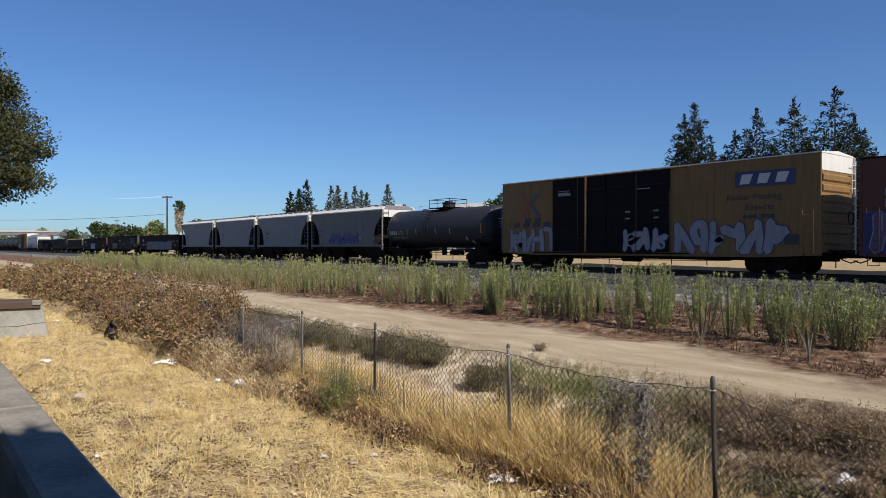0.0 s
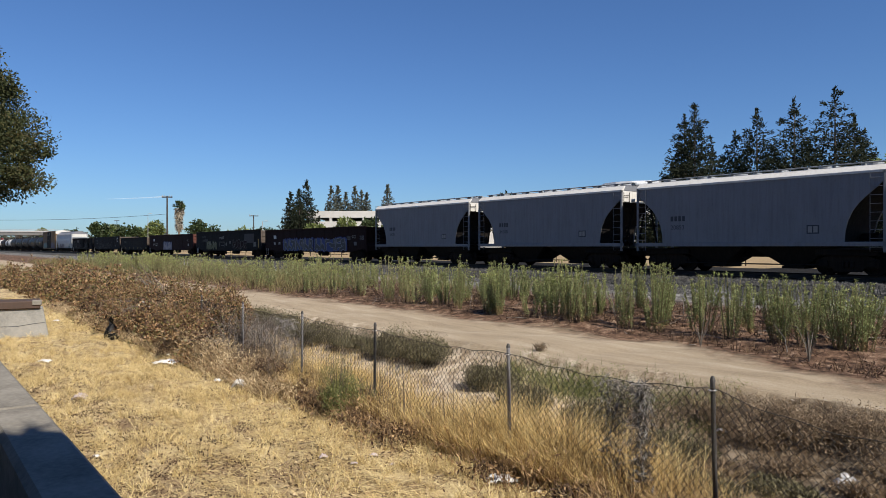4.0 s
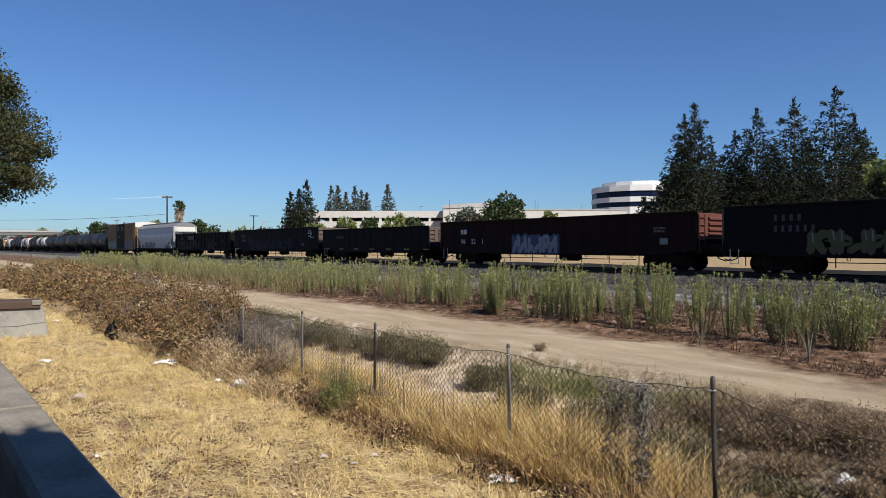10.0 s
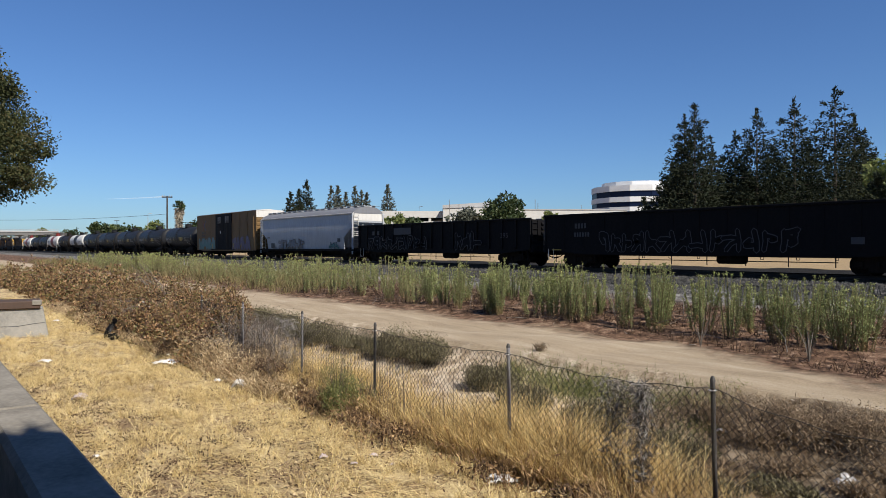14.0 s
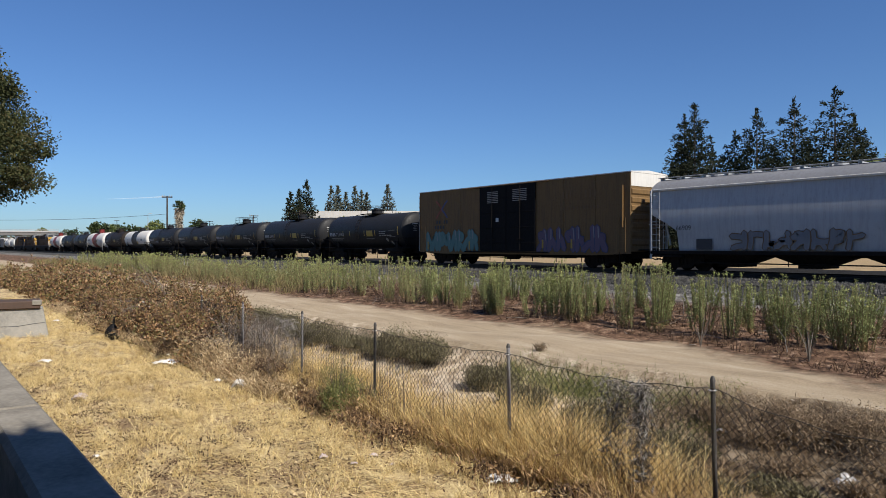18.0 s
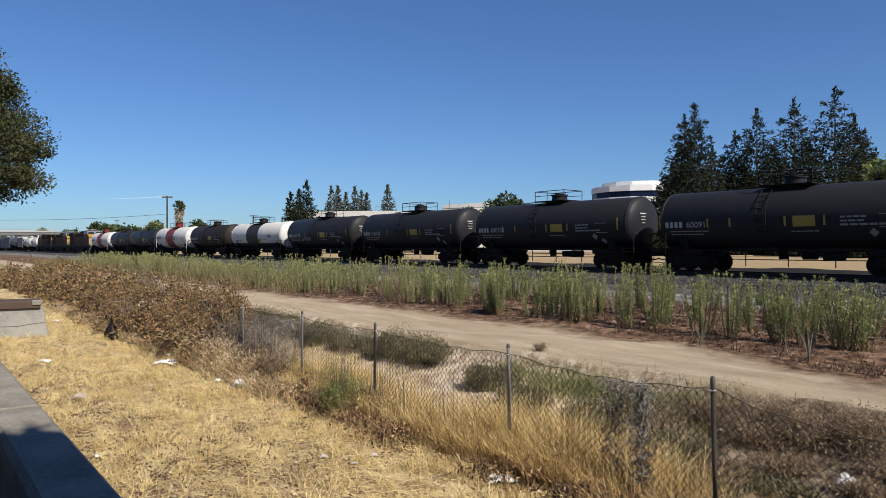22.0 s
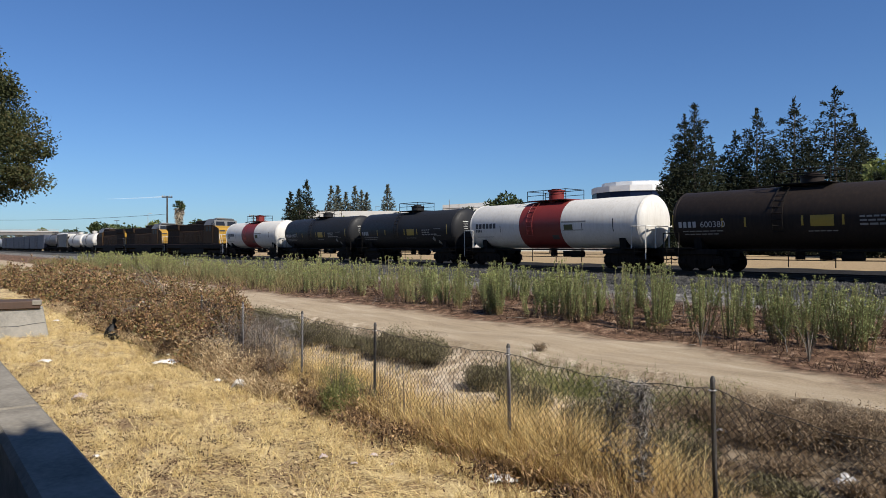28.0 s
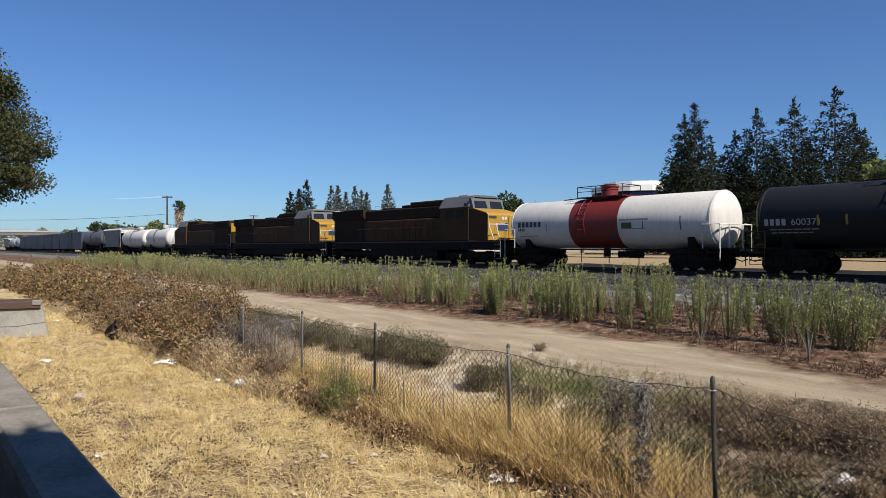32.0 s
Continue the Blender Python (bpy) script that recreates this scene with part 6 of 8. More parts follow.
    stuff("pale_leaf_litter", leaves(on_ground(x, y, 0.035), 0.055, 0.034), WITHERED, "curled tan dead leaves on the grass", "leaf litter")
    # thin twigs dropped on the straw
    g = Geo()
    rr = random.Random(14)
    for k in range(70):
        x, y = -3.2 - 14 * rr.random() ** 1.4, rr.uniform(1.1, 6.4)
        z, c, l = float(ground_z(x, y)) + 0.03, rr.uniform(0, 6.28), rr.uniform(0.12, 0.5)
        g.tube([(x, y, z), (x + 0.5 * l * math.cos(c), y + 0.5 * l * math.sin(c), z + 0.03), (x + l * math.cos(c + 0.35), y + l * math.sin(c + 0.35), z + 0.01)], 0.005, 4, 0.002)
    tagged(put("dropped_twigs", g, SHRUBTWIG), "thin brown twigs lying on the straw", "twigs", kind="stuff")


def build_tall_grass():
    n = 105000
    x = -1.0 - 17.0 * rng.random(n) ** 0.95
    y = 6.2 + np.abs(rng.normal(0.5, 0.5, n))
    dens = 0.5 + 0.5 * np.sin(x * 1.3 + 0.6) * np.sin(y * 2.2 + x * 0.5)
    right = np.clip((x + 5.1 - 0.25 * (y - 7)) / 0.9, 0, 1)
    keep = (rng.random(n) < (0.2 + 0.95 * dens) * (1 - 0.93 * right)) & (y < 7.9)
    x, y = x[keep], y[keep]
    h = (0.36 + 0.46 * (0.5 + 0.5 * np.sin(x * 0.9 + 1.0)) * np.clip((y - 6.2) / 0.7, 0.35, 1)) * rng.uniform(0.8, 1.15, len(x))
    h = h * np.where(x < -12.6, 0.72, np.where((x > -11.4) & (x < -7.0), 1.15, 1.0))
    brown = rng.random(len(x)) < 0.30
    v, q = blades(on_ground(x[~brown], y[~brown], -0.02), h[~brown], 0.0085, 0.42)
    # seed heads on a share of the stalks
    k = rng.random(len(v) // 6) < 0.22
    tip = v.reshape(-1, 6, 3)[k][:, 4]
    hv, hq = leaves(tip - [0, 0, 0.04], 0.075, 0.008, 1.5)
    stuff("tall_dry_grass", joined([(v, q), (hv, hq)]), GOLD, "tall golden dry grass along the wire fence", "grass")
    stuff("brown_dry_grass", blades(on_ground(x[brown], y[brown], -0.02), h[brown] * 0.85, 0.011, 0.42), DRYWEED, "duller brown stalks among the golden grass", "grass")
    n = 9500
    x = -2.0 - 15.5 * rng.random(n)
    y = 6.0 + rng.normal(0.15, 0.30, n)
    keep = rng.random(n) < 0.25 + 0.75 * (np.sin(x * 1.9) * np.sin(x * 0.7 + 1) > -0.1)
    x, y = x[keep], y[keep]
    z = rng.random(len(x)) ** 1.4 * (0.26 + 0.25 * np.sin(x * 1.4) ** 2)
    p = on_ground(x, y)
    p[:, 2] += z
    stuff("fence_foot_weeds", joined([leaves(p, 0.075, 0.028, 0.4), blades(on_ground(x[::3], y[::3]), 0.42, 0.010, 0.6)]), DRYWEED, "brown withered weeds at the foot of the fence", "weeds")
    n = 11000
    x = -3.0 - 14.5 * rng.random(n)
    y = 6.1 + rng.normal(0, 0.22, n)
    keep = np.sin(x * 1.1) + 0.6 * np.sin(x * 2.7 + 1) > -0.4
    x2 = rng.uniform(-5.6, -2.2, 2600)
    y2 = rng.normal(7.1, 0.5, 2600)
    keep2 = np.sin(x2 * 3.1 + y2) * np.sin(y2 * 3.7) > -0.2
    stuff("ditch_edge_tufts", blades(on_ground(x2[keep2], y2[keep2]), 0.30, 0.008, 0.6), WITHERED, "reddish brown dry tufts at the ditch edge", "grass")
    # dark leaf colour stands in for shadow along the fence foot
    p = on_ground(x[keep], y[keep], 0.05)
    p[:, 2] += 0.16 * rng.random(len(p)) ** 2
    stuff("fence_foot_litter", leaves(p, 0.075, 0.034, 0.3), LITTERDARK, "dark dead leaves heaped along the fence as its foot shadow", "leaf litter")
    # bare dark twigs that climb the mesh
    g = Geo()
    rr = random.Random(61)
    for k in range(26):
        x = rr.choice((-9.6, -9.0, -8.4, -13.3, -12.4, -7.6)) + rr.uniform(-0.35, 0.35)
        y, h, c = 6.35 + rr.uniform(-0.1, 0.1), rr.uniform(0.5, 1.25), rr.uniform(-0.6, 0.6)
        z = float(ground_z(x, y))
        top = (x + 0.5 * c, y + rr.uniform(-0.1, 0.1), z + h)
        g.tube([(x, y, z), (x + 0.12 * c, y, z + 0.5 * h), top], 0.007, 4, 0.003)
        for _ in range(2):
            u = rr.uniform(0.35, 0.8)
            b = (x + 0.3 * c * u, y, z + h * u)
            g.tube([b, (b[0] + rr.uniform(-0.3, 0.3), y + rr.uniform(-0.08, 0.08), b[2] + rr.uniform(0.1, 0.35))], 0.004, 3, 0.002)
    tagged(put("climbing_twigs", g, SHRUBTWIG), "bare dark twigs leaning on the wire mesh", "twigs", kind="stuff")


def shrub(px, py, h, rx, ry, mat, label, n=5400, name="shrub", category="bush", leaf=(0.064, 0.015), twigs=46):
    """A low rounded bush of fine twigs and leaves on the ground."""
    z0 = float(ground_z(px, py))
    ob = thing(name, label, category, "ditch shrubs", (px, py, z0))
    r = random.Random(int(px * 97 + py * 31) & 0xffff)
    lobes = [(0, 0, 0.45, 0.9)] + [(r.uniform(-0.65, 0.65), r.uniform(-0.65, 0.65), r.uniform(0.2, 0.5), r.uniform(0.35, 0.65)) for _ in range(7)]
    pts = []
    for k in range(n):
        lx, ly, lz, lr = r.choice(lobes)
        d = rng.normal(size=3)
        d /= np.linalg.norm(d)
        q = lr * (r.random() ** 0.28)
        if k % 9 == 0:
            q *= r.uniform(1.05, 1.4)
        pts.append(((lx + d[0] * q) * rx, (ly + d[1] * q) * ry, max(0.01, (lz + d[2] * q * 0.62) * h)))
    pts = np.array(pts)
    me = fast_mesh("foliage", *leaves(pts, leaf[0], leaf[1], 0.5))
    me.materials.append(mat)
    put("foliage", me, None, ob)
    g = Geo()
    for k in range(twigs):
        a = r.uniform(0, 6.28)
        q = r.uniform(0.4, 1.05)
        g.tube([(0.05 * math.cos(a), 0.05 * math.sin(a), -0.03), (rx * q * 0.5 * math.cos(a), ry * q * 0.5 * math.sin(a), h * 0.45), (rx * q * math.cos(a), ry * q * math.sin(a), h * r.uniform(0.6, 1.0))], 0.006, 3, 0.002)
    put("twig_tangle", g, SHRUBTWIG, ob)
    return ob


def build_shrubs():
    grey = "grey-green scrubby bush in the dry ditch"
    brown = "brown dry scrubby bush in the ditch"
    for x, y, h, rx, ry, m in [(-24.6, 10.8, 0.7, 1.3, 0.6, SHRUB), (-22.6, 10.7, 0.75, 1.3, 0.6, SHRUB), (-20.8, 10.6, 0.52, 1.0, 0.6, SHRUB), (-19.2, 10.5, 0.74, 1.1, 0.6, SHRUB), (-17.7, 10.45, 0.6, 1.0, 0.6, SHRUB), (-16.3, 10.4, 0.55, 0.8, 0.6, SHRUB),
                               (-15.1, 10.55, 0.92, 0.9, 0.6, SHRUB), (-14.1, 10.6, 0.84, 0.85, 0.55, SHRUB), (-11.2, 10.05, 0.66, 0.72, 0.5, SHRUB), (-9.45, 9.4, 0.62, 0.75, 0.5, SHRUB),
                               (-7.65, 9.4, 0.6, 0.7, 0.5, SHRUB), (-6.75, 9.8, 0.75, 0.8, 0.55, SHRUBBROWN), (-5.9, 9.2, 0.42, 0.6, 0.45, SHRUB),
                               (-1.8, 8.8, 0.8, 1.0, 0.7, SHRUBBROWN), (-3.6, 7.7, 0.3, 0.5, 0.35, SHRUBBROWN), (-2.0, 9.9, 0.7, 0.9, 0.6, SHRUBBROWN), (-3.3, 10.5, 0.6, 1.0, 0.5, SHRUBBROWN), (-0.9, 9.4, 0.8, 0.9, 0.7, SHRUBBROWN), (-4.6, 7.6, 0.42, 0.55, 0.4, SHRUB), (-3.2, 10.0, 0.5, 0.8, 0.45, SHRUBBROWN), (-2.2, 10.7, 0.6, 0.9, 0.4, SHRUBBROWN), (-5.3, 10.4, 0.5, 0.8, 0.45, SHRUBBROWN), (-1.3, 10.2, 0.7, 1.2, 0.6, SHRUBBROWN), (-6.3, 10.7, 0.5, 0.9, 0.4, SHRUBBROWN), (-5.5, 10.85, 0.55, 0.9, 0.4, SHRUBBROWN), (-4.7, 10.75, 0.62, 0.9, 0.45, SHRUBBROWN), (-3.9, 10.8, 0.66, 0.9, 0.45, SHRUBBROWN), (-3.1, 10.9, 0.6, 0.8, 0.45, SHRUBBROWN), (-4.6, 9.6, 0.3, 0.45, 0.35, SHRUBBROWN), (-3.6, 9.4, 0.25, 0.5, 0.3, SHRUBBROWN), (-4.2, 8.9, 0.2, 0.4, 0.25, SHRUB), (-5.2, 9.1, 0.22, 0.4, 0.25, SHRUBBROWN), (-5.3, 8.0, 0.42, 0.6, 0.45, SHRUBBROWN)]:
        shrub(x, y, h, rx, ry, m, grey if m is SHRUB else brown, 7000 if m is SHRUB else 3000, leaf=(0.074, 0.017) if m is SHRUB else (0.064, 0.015))
    for x, y, h, q in ((-18.9, 5.75, 0.55, 0.45), (-17.0, 6.2, 0.6, 0.42), (-15.3, 6.25, 0.75, 0.42), (-14.0, 6.2, 0.78, 0.36), (-13.45, 6.15, 0.8, 0.34), (-12.3, 6.3, 0.5, 0.3), (-11.5, 6.15, 0.36, 0.3), (-15.9, 6.95, 0.8, 0.5), (-14.7, 7.0, 0.7, 0.45)):
        shrub(x, y, h, q, 0.8 * q, DEADBRUSH, "dark brown withered weed clump beside the fence", 1700, "dead_weed", "weeds", (0.058, 0.022), 70)
    shrub(-10.55, 6.0, 1.15, 0.42, 0.34, FRESH, "soft green feathery shrub beside the fence", 5200, leaf=(0.085, 0.008))
    shrub(-10.2, 6.35, 0.7, 0.25, 0.22, FRESH, "small green feathery shrub at a fence post", 1800, leaf=(0.085, 0.008))
    shrub(-11.2, 11.75, 0.22, 0.22, 0.18, SHRUBBROWN, "tiny dry tuft beside the dirt road", 260)
    # green growth on the road bank
    n = 6500
    x = rng.uniform(-11.5, -6.0, n)
    y = rng.normal(10.75, 0.26, n)
    keep = rng.random(n) < 0.4 + 0.6 * np.sin(x * 1.2) ** 2
    stuff("bank_grass", joined([leaves(np.repeat(on_ground(x[keep], y[keep], 0.04), 3, 0) + rng.normal(0, 0.04, (3 * keep.sum(), 3)) * [1, 1, 0.6], 0.075, 0.010, 0.6), blades(on_ground(x[keep][::2], y[keep][::2]), 0.24, 0.007, 0.5)]), FRESH, "fresh green weeds on the bank below the road", "grass")
    n = 9000
    x = rng.uniform(-6.5, 2.5, n)
    y = rng.uniform(7.6, 11.3, n)
    keep = rng.random(n) < 0.08 + 0.6 * (np.sin(x * 1.7 + y) * np.sin(y * 1.9) > 0.1) + 0.3 * (y > 10.2)
    stuff("ditch_straw", blades(on_ground(x[keep], y[keep]), 0.22, 0.007, 0.8), DRYWEED, "brown dry stalks covering the ditch", "grass")
    n = 9500
    x = rng.uniform(-24, -6, n)
    y = rng.uniform(7.6, 11.2, n)
    keep = rng.random(n) < 0.05 + 0.45 * (np.sin(x * 1.3 + 2 * y) > 0.45) + 0.8 * (y < 9.2) * (x > -17) * (x < -8.5) + 0.9 * (x < -16) * (y < 10.3)
    stuff("ditch_grass", blades(on_ground(x[keep], y[keep]), 0.22, 0.009, 0.6), GOLD, "thin dry grass on the ditch bed", "grass")
    # pebbles and clods along the road edges
    n = 2600
    x = -3 - 45 * rng.random(n) ** 1.4
    y = np.where(rng.random(n) < 0.5, rng.normal(11.45, 0.3, n), rng.normal(9.7, 0.7, n))
    p = on_ground(x, y)
    s = (0.008 + 0.03 * rng.random(n) ** 3)[:, None, None]
    base = np.array([(1, 0, 0), (0, 1, 0), (-1, 0, 0), (0, -1, 0), (0, 0, 0.45)], float)
    v = (p[:, None, :] + base[None] * s * rng.uniform(0.6, 1.3, (n, 5, 1))).reshape(-1, 3)
    q = (np.arange(n)[:, None, None] * 5 + np.array([(0, 1, 4), (1, 2, 4), (2, 3, 4), (3, 0, 4)])[None]).reshape(-1, 3)
    stuff("pebbles", (v, q), rough_mat("pebble", [(0.3, (0.2, 0.16, 0.12)), (0.65, (0.42, 0.36, 0.28))], 6.0), "pale pebbles and clods by the dirt road", "stones")


def build_brambles():
    """A long thicket on the lawn's far edge: mounds of leaf clusters with dark gaps over a tangle of canes."""
    r = np.random.default_rng(55)
    mounds = []
    for k in range(210):
        x = -17.0 - 46 * r.random() ** 1.35
        y = r.uniform(6.2, 9.8)
        h = r.uniform(1.05, 2.0) * min(1, 0.5 + (y - 5.6) * 0.36) * min(1.0, 0.7 + (-17.2 - x) * 0.2) * (1.0 + 0.25 * min(1, max(0, (-x - 30) / 25)))
        q = r.uniform(0.45, 1.3)
        if x < -15.9 - 2.45 * (y - 6.5) - 0.8 * q:
            mounds.append((x, y, h, q))
    for x, y, h, q in ((-19.0, 7.2, 1.62, 1.0), (-20.6, 7.6, 1.76, 1.1), (-22.6, 7.9, 1.8, 1.2), (-24.8, 8.2, 1.85, 1.2), (-27.5, 8.5, 1.9, 1.3), (-30.5, 8.4, 1.95, 1.3), (-34, 8.5, 2.0, 1.4), (-38, 8.5, 2.1, 1.5), (-43, 8.6, 2.2, 1.6), (-48, 8.6, 2.3, 1.8), (-54, 8.6, 2.3, 1.9), (-19.0, 6.3, 1.1, 0.8), (-17.3, 6.9, 1.1, 0.7), (-21.2, 6.1, 1.0, 0.8), (-23.5, 6.0, 0.95, 0.8), (-25.8, 6.0, 1.0, 0.9), (-28.4, 6.1, 1.0, 0.9), (-18.4, 6.0, 1.25, 0.8), (-17.4, 6.15, 1.1, 0.65), (-19.8, 6.1, 1.3, 0.9), (-17.6, 6.8, 1.2, 0.6), (-21.6, 7.5, 1.98, 0.9), (-23.8, 7.9, 2.05, 1.0), (-19.8, 7.2, 1.82, 0.8), (-22.2, 8.2, 2.0, 0.9), (-18.6, 6.8, 1.6, 0.8), (-26.4, 8.4, 2.1, 1.1), (-20.6, 7.0, 1.7, 0.8), (-25.2, 7.6, 1.9, 1.0)):
        mounds.append((x, y, h, q))
    pts, outs, size = [], [], []
    for x, y, h, q in mounds:
        near = x > -32
        m = int(12 + 22 * min(1.6, q * h / 1.4)) if near else 16
        d = r.normal(size=(m, 3))
        d[:, 2] = np.abs(d[:, 2])
        d /= np.linalg.norm(d, axis=1, keepdims=True)
        rad = r.uniform(0.72, 1.05, m)
        c = np.stack([x + d[:, 0] * q * rad, y + d[:, 1] * q * rad, d[:, 2] * h * rad], 1)
        per = 38 if near else 22
        k = np.repeat(np.arange(m), per)
        e = r.normal(size=(m * per, 3))
        e /= np.linalg.norm(e, axis=1, keepdims=True)
        p = c[k] + e * (r.uniform(0.10, 0.26, m)[k] * r.uniform(0.3, 1.0, m * per))[:, None] * (1.0 if near else 1.5)
        p[:, 2] = np.maximum(p[:, 2], 0.02) + ground_z(p[:, 0], p[:, 1])
        pts.append(p)
        outs.append(d[k] * 0.5 + e * 0.4)
        size.append(np.full(len(p), 0.070 if near else 0.13))
    pts, outs, size = np.concatenate(pts), np.concatenate(outs), np.concatenate(size)
    stuff("bramble_thicket", leaves(pts, size, size * 0.66, 0.1, outs), LEAF_BRAMBLE, "sprawling bramble thicket with browning leaves", "brambles")
    # inner mass of dead leaves and stalks, coloured dark to paint the shade within
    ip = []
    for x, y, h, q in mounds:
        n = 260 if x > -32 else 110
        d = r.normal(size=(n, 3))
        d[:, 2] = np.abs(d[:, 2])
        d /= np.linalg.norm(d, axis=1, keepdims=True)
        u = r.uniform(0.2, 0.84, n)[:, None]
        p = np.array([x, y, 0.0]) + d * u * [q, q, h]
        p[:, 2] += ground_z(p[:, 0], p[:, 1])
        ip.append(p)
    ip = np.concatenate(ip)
    stuff("bramble_inside", leaves(ip, 0.14, 0.075, 0.1), LITTERDARK, "dead brown leaves coloured dark as shade inside the thicket", "brambles")
    rr = random.Random(5)

    def canes(name, label, mat, picks, w):
        """Arching canes as crossed strips; picks gives (x, y, height, reach) of each."""
        vs, qs = [], []
        for x, y, h, l in picks:
            z0, c = float(ground_z(x, y)), rr.uniform(0, 6.28)
            bend = rr.uniform(-0.6, 0.6)
            u = np.linspace(0, 1, 6)
            ang = c + bend * u
            path = np.stack([x + l * u * np.cos(ang), y + l * u * np.sin(ang), z0 + 0.15 + h * np.sin(0.35 + 1.9 * u) * (1 - 0.12 * u)], 1)
            for o in ((0, 0, w), (w * math.sin(c), -w * math.cos(c), 0)):
                o = np.array(o)
                k = sum(len(a) for a in vs)
                t = np.linspace(1, 0.45, 6)[:, None]
                vs.append(np.stack([path - o * t, path + o * t], 1).reshape(-1, 3))
                i = np.arange(5)[:, None] * 2
                qs.append(np.array([[0, 1, 3, 2]]) + i + k)
        stuff(name, (np.concatenate(vs), np.concatenate(qs)), mat, label, "brambles")

    pick = []
    for k in range(900):
        x, y, h, q = rr.choice(mounds)
        if x > -36:
            pick.append((x + rr.uniform(-0.5, 0.5) * q, y + rr.uniform(-0.5, 0.5) * q, h * rr.uniform(0.7, 1.08), q * rr.uniform(0.6, 1.3)))
    canes("bramble_canes", "tangled brown bramble canes", CANE, pick, 0.006)
    pick = [(rr.gauss(-18.6, 1.4), rr.uniform(6.8, 8.1), rr.uniform(0.6, 1.25), rr.uniform(0.4, 1.1)) for k in range(430)]
    pick += [(rr.gauss(-25.0, 1.6), rr.uniform(6.2, 7.6), rr.uniform(0.6, 1.2), rr.uniform(0.5, 1.3)) for k in range(220)]
    pick += [(rr.gauss(-16.7, 0.6), rr.uniform(6.3, 7.3), rr.uniform(0.5, 1.1), rr.uniform(0.4, 0.9)) for k in range(200)]
    canes("bare_canes", "tangled bare grey bramble canes", GREYCANE, pick, 0.006)
    g = Geo()
    for k in range(9):
        a, b = -25.5 + rr.uniform(-0.5, 0.5), 7.6 + rr.uniform(-0.4, 0.4)
        z0 = float(ground_z(a, b)) + 0.9
        g.tube([(a, b, z0), (a - 0.6 - 0.5 * rr.random(), b - 0.2, z0 + 0.8), (a - 1.4 - rr.random(), b - 0.5, z0 + 1.3 * rr.uniform(0.8, 1.3))], 0.018, 4, 0.006)
    tagged(put("dead_branches", g, TWIG), "bleached dead branches sticking out of the thicket", "branches", kind="stuff")
    # dry grass and withered weeds round the thicket's foot and beyond its end
    n = 11000
    x = -12.6 - 26 * rng.random(n) ** 1.2
    y = 5.55 + np.abs(rng.normal(0, 0.55, n))
    stuff("thicket_skirt", joined([blades(on_ground(x, y), 0.34, 0.013, 0.8), leaves(on_ground(x[::2], y[::2], 0.10), 0.055, 0.018, 0.4)]), WITHERED, "dry brown grass at the thicket's foot", "grass")
    # withered clumps: each a spray of arching stalks with curled leaves
    m = 240
    cx = rng.uniform(-20.5, -12.2, m)
    cy = 5.85 + np.abs(rng.normal(0, 0.7, m))
    ch = 0.8 * (0.42 + 0.50 * np.clip((-13 - cx) / 4, 0, 1)) * rng.uniform(0.65, 1.2, m)
    k = np.repeat(np.arange(m), 26)
    bp = on_ground(cx[k] + rng.normal(0, 0.07, len(k)), cy[k] + rng.normal(0, 0.07, len(k)), -0.02)
    bv, bq = blades(bp, 0.85 * ch[k], 0.016, 0.42)
    k = np.repeat(np.arange(m), 60)
    u = rng.random(len(k)) ** 0.8
    lp = on_ground(cx[k] + rng.normal(0, 0.16, len(k)) * (0.4 + u), cy[k] + rng.normal(0, 0.16, len(k)) * (0.4 + u))
    lp[:, 2] += ch[k] * u
    stuff("withered_weeds", joined([(bv, bq), leaves(lp, 0.085, 0.021, -0.3)]), WITHERED, "brown withered weeds between thicket and fence", "weeds")
    # low dark leaves put the shade beneath the weeds into colour
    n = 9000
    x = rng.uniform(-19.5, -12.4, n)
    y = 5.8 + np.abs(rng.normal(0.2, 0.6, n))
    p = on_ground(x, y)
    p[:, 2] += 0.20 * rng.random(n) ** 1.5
    stuff("withered_understory", leaves(p, 0.065, 0.022, 0.2), LITTERDARK, "dark dead leaves painting the shade under the withered weeds", "leaf litter")


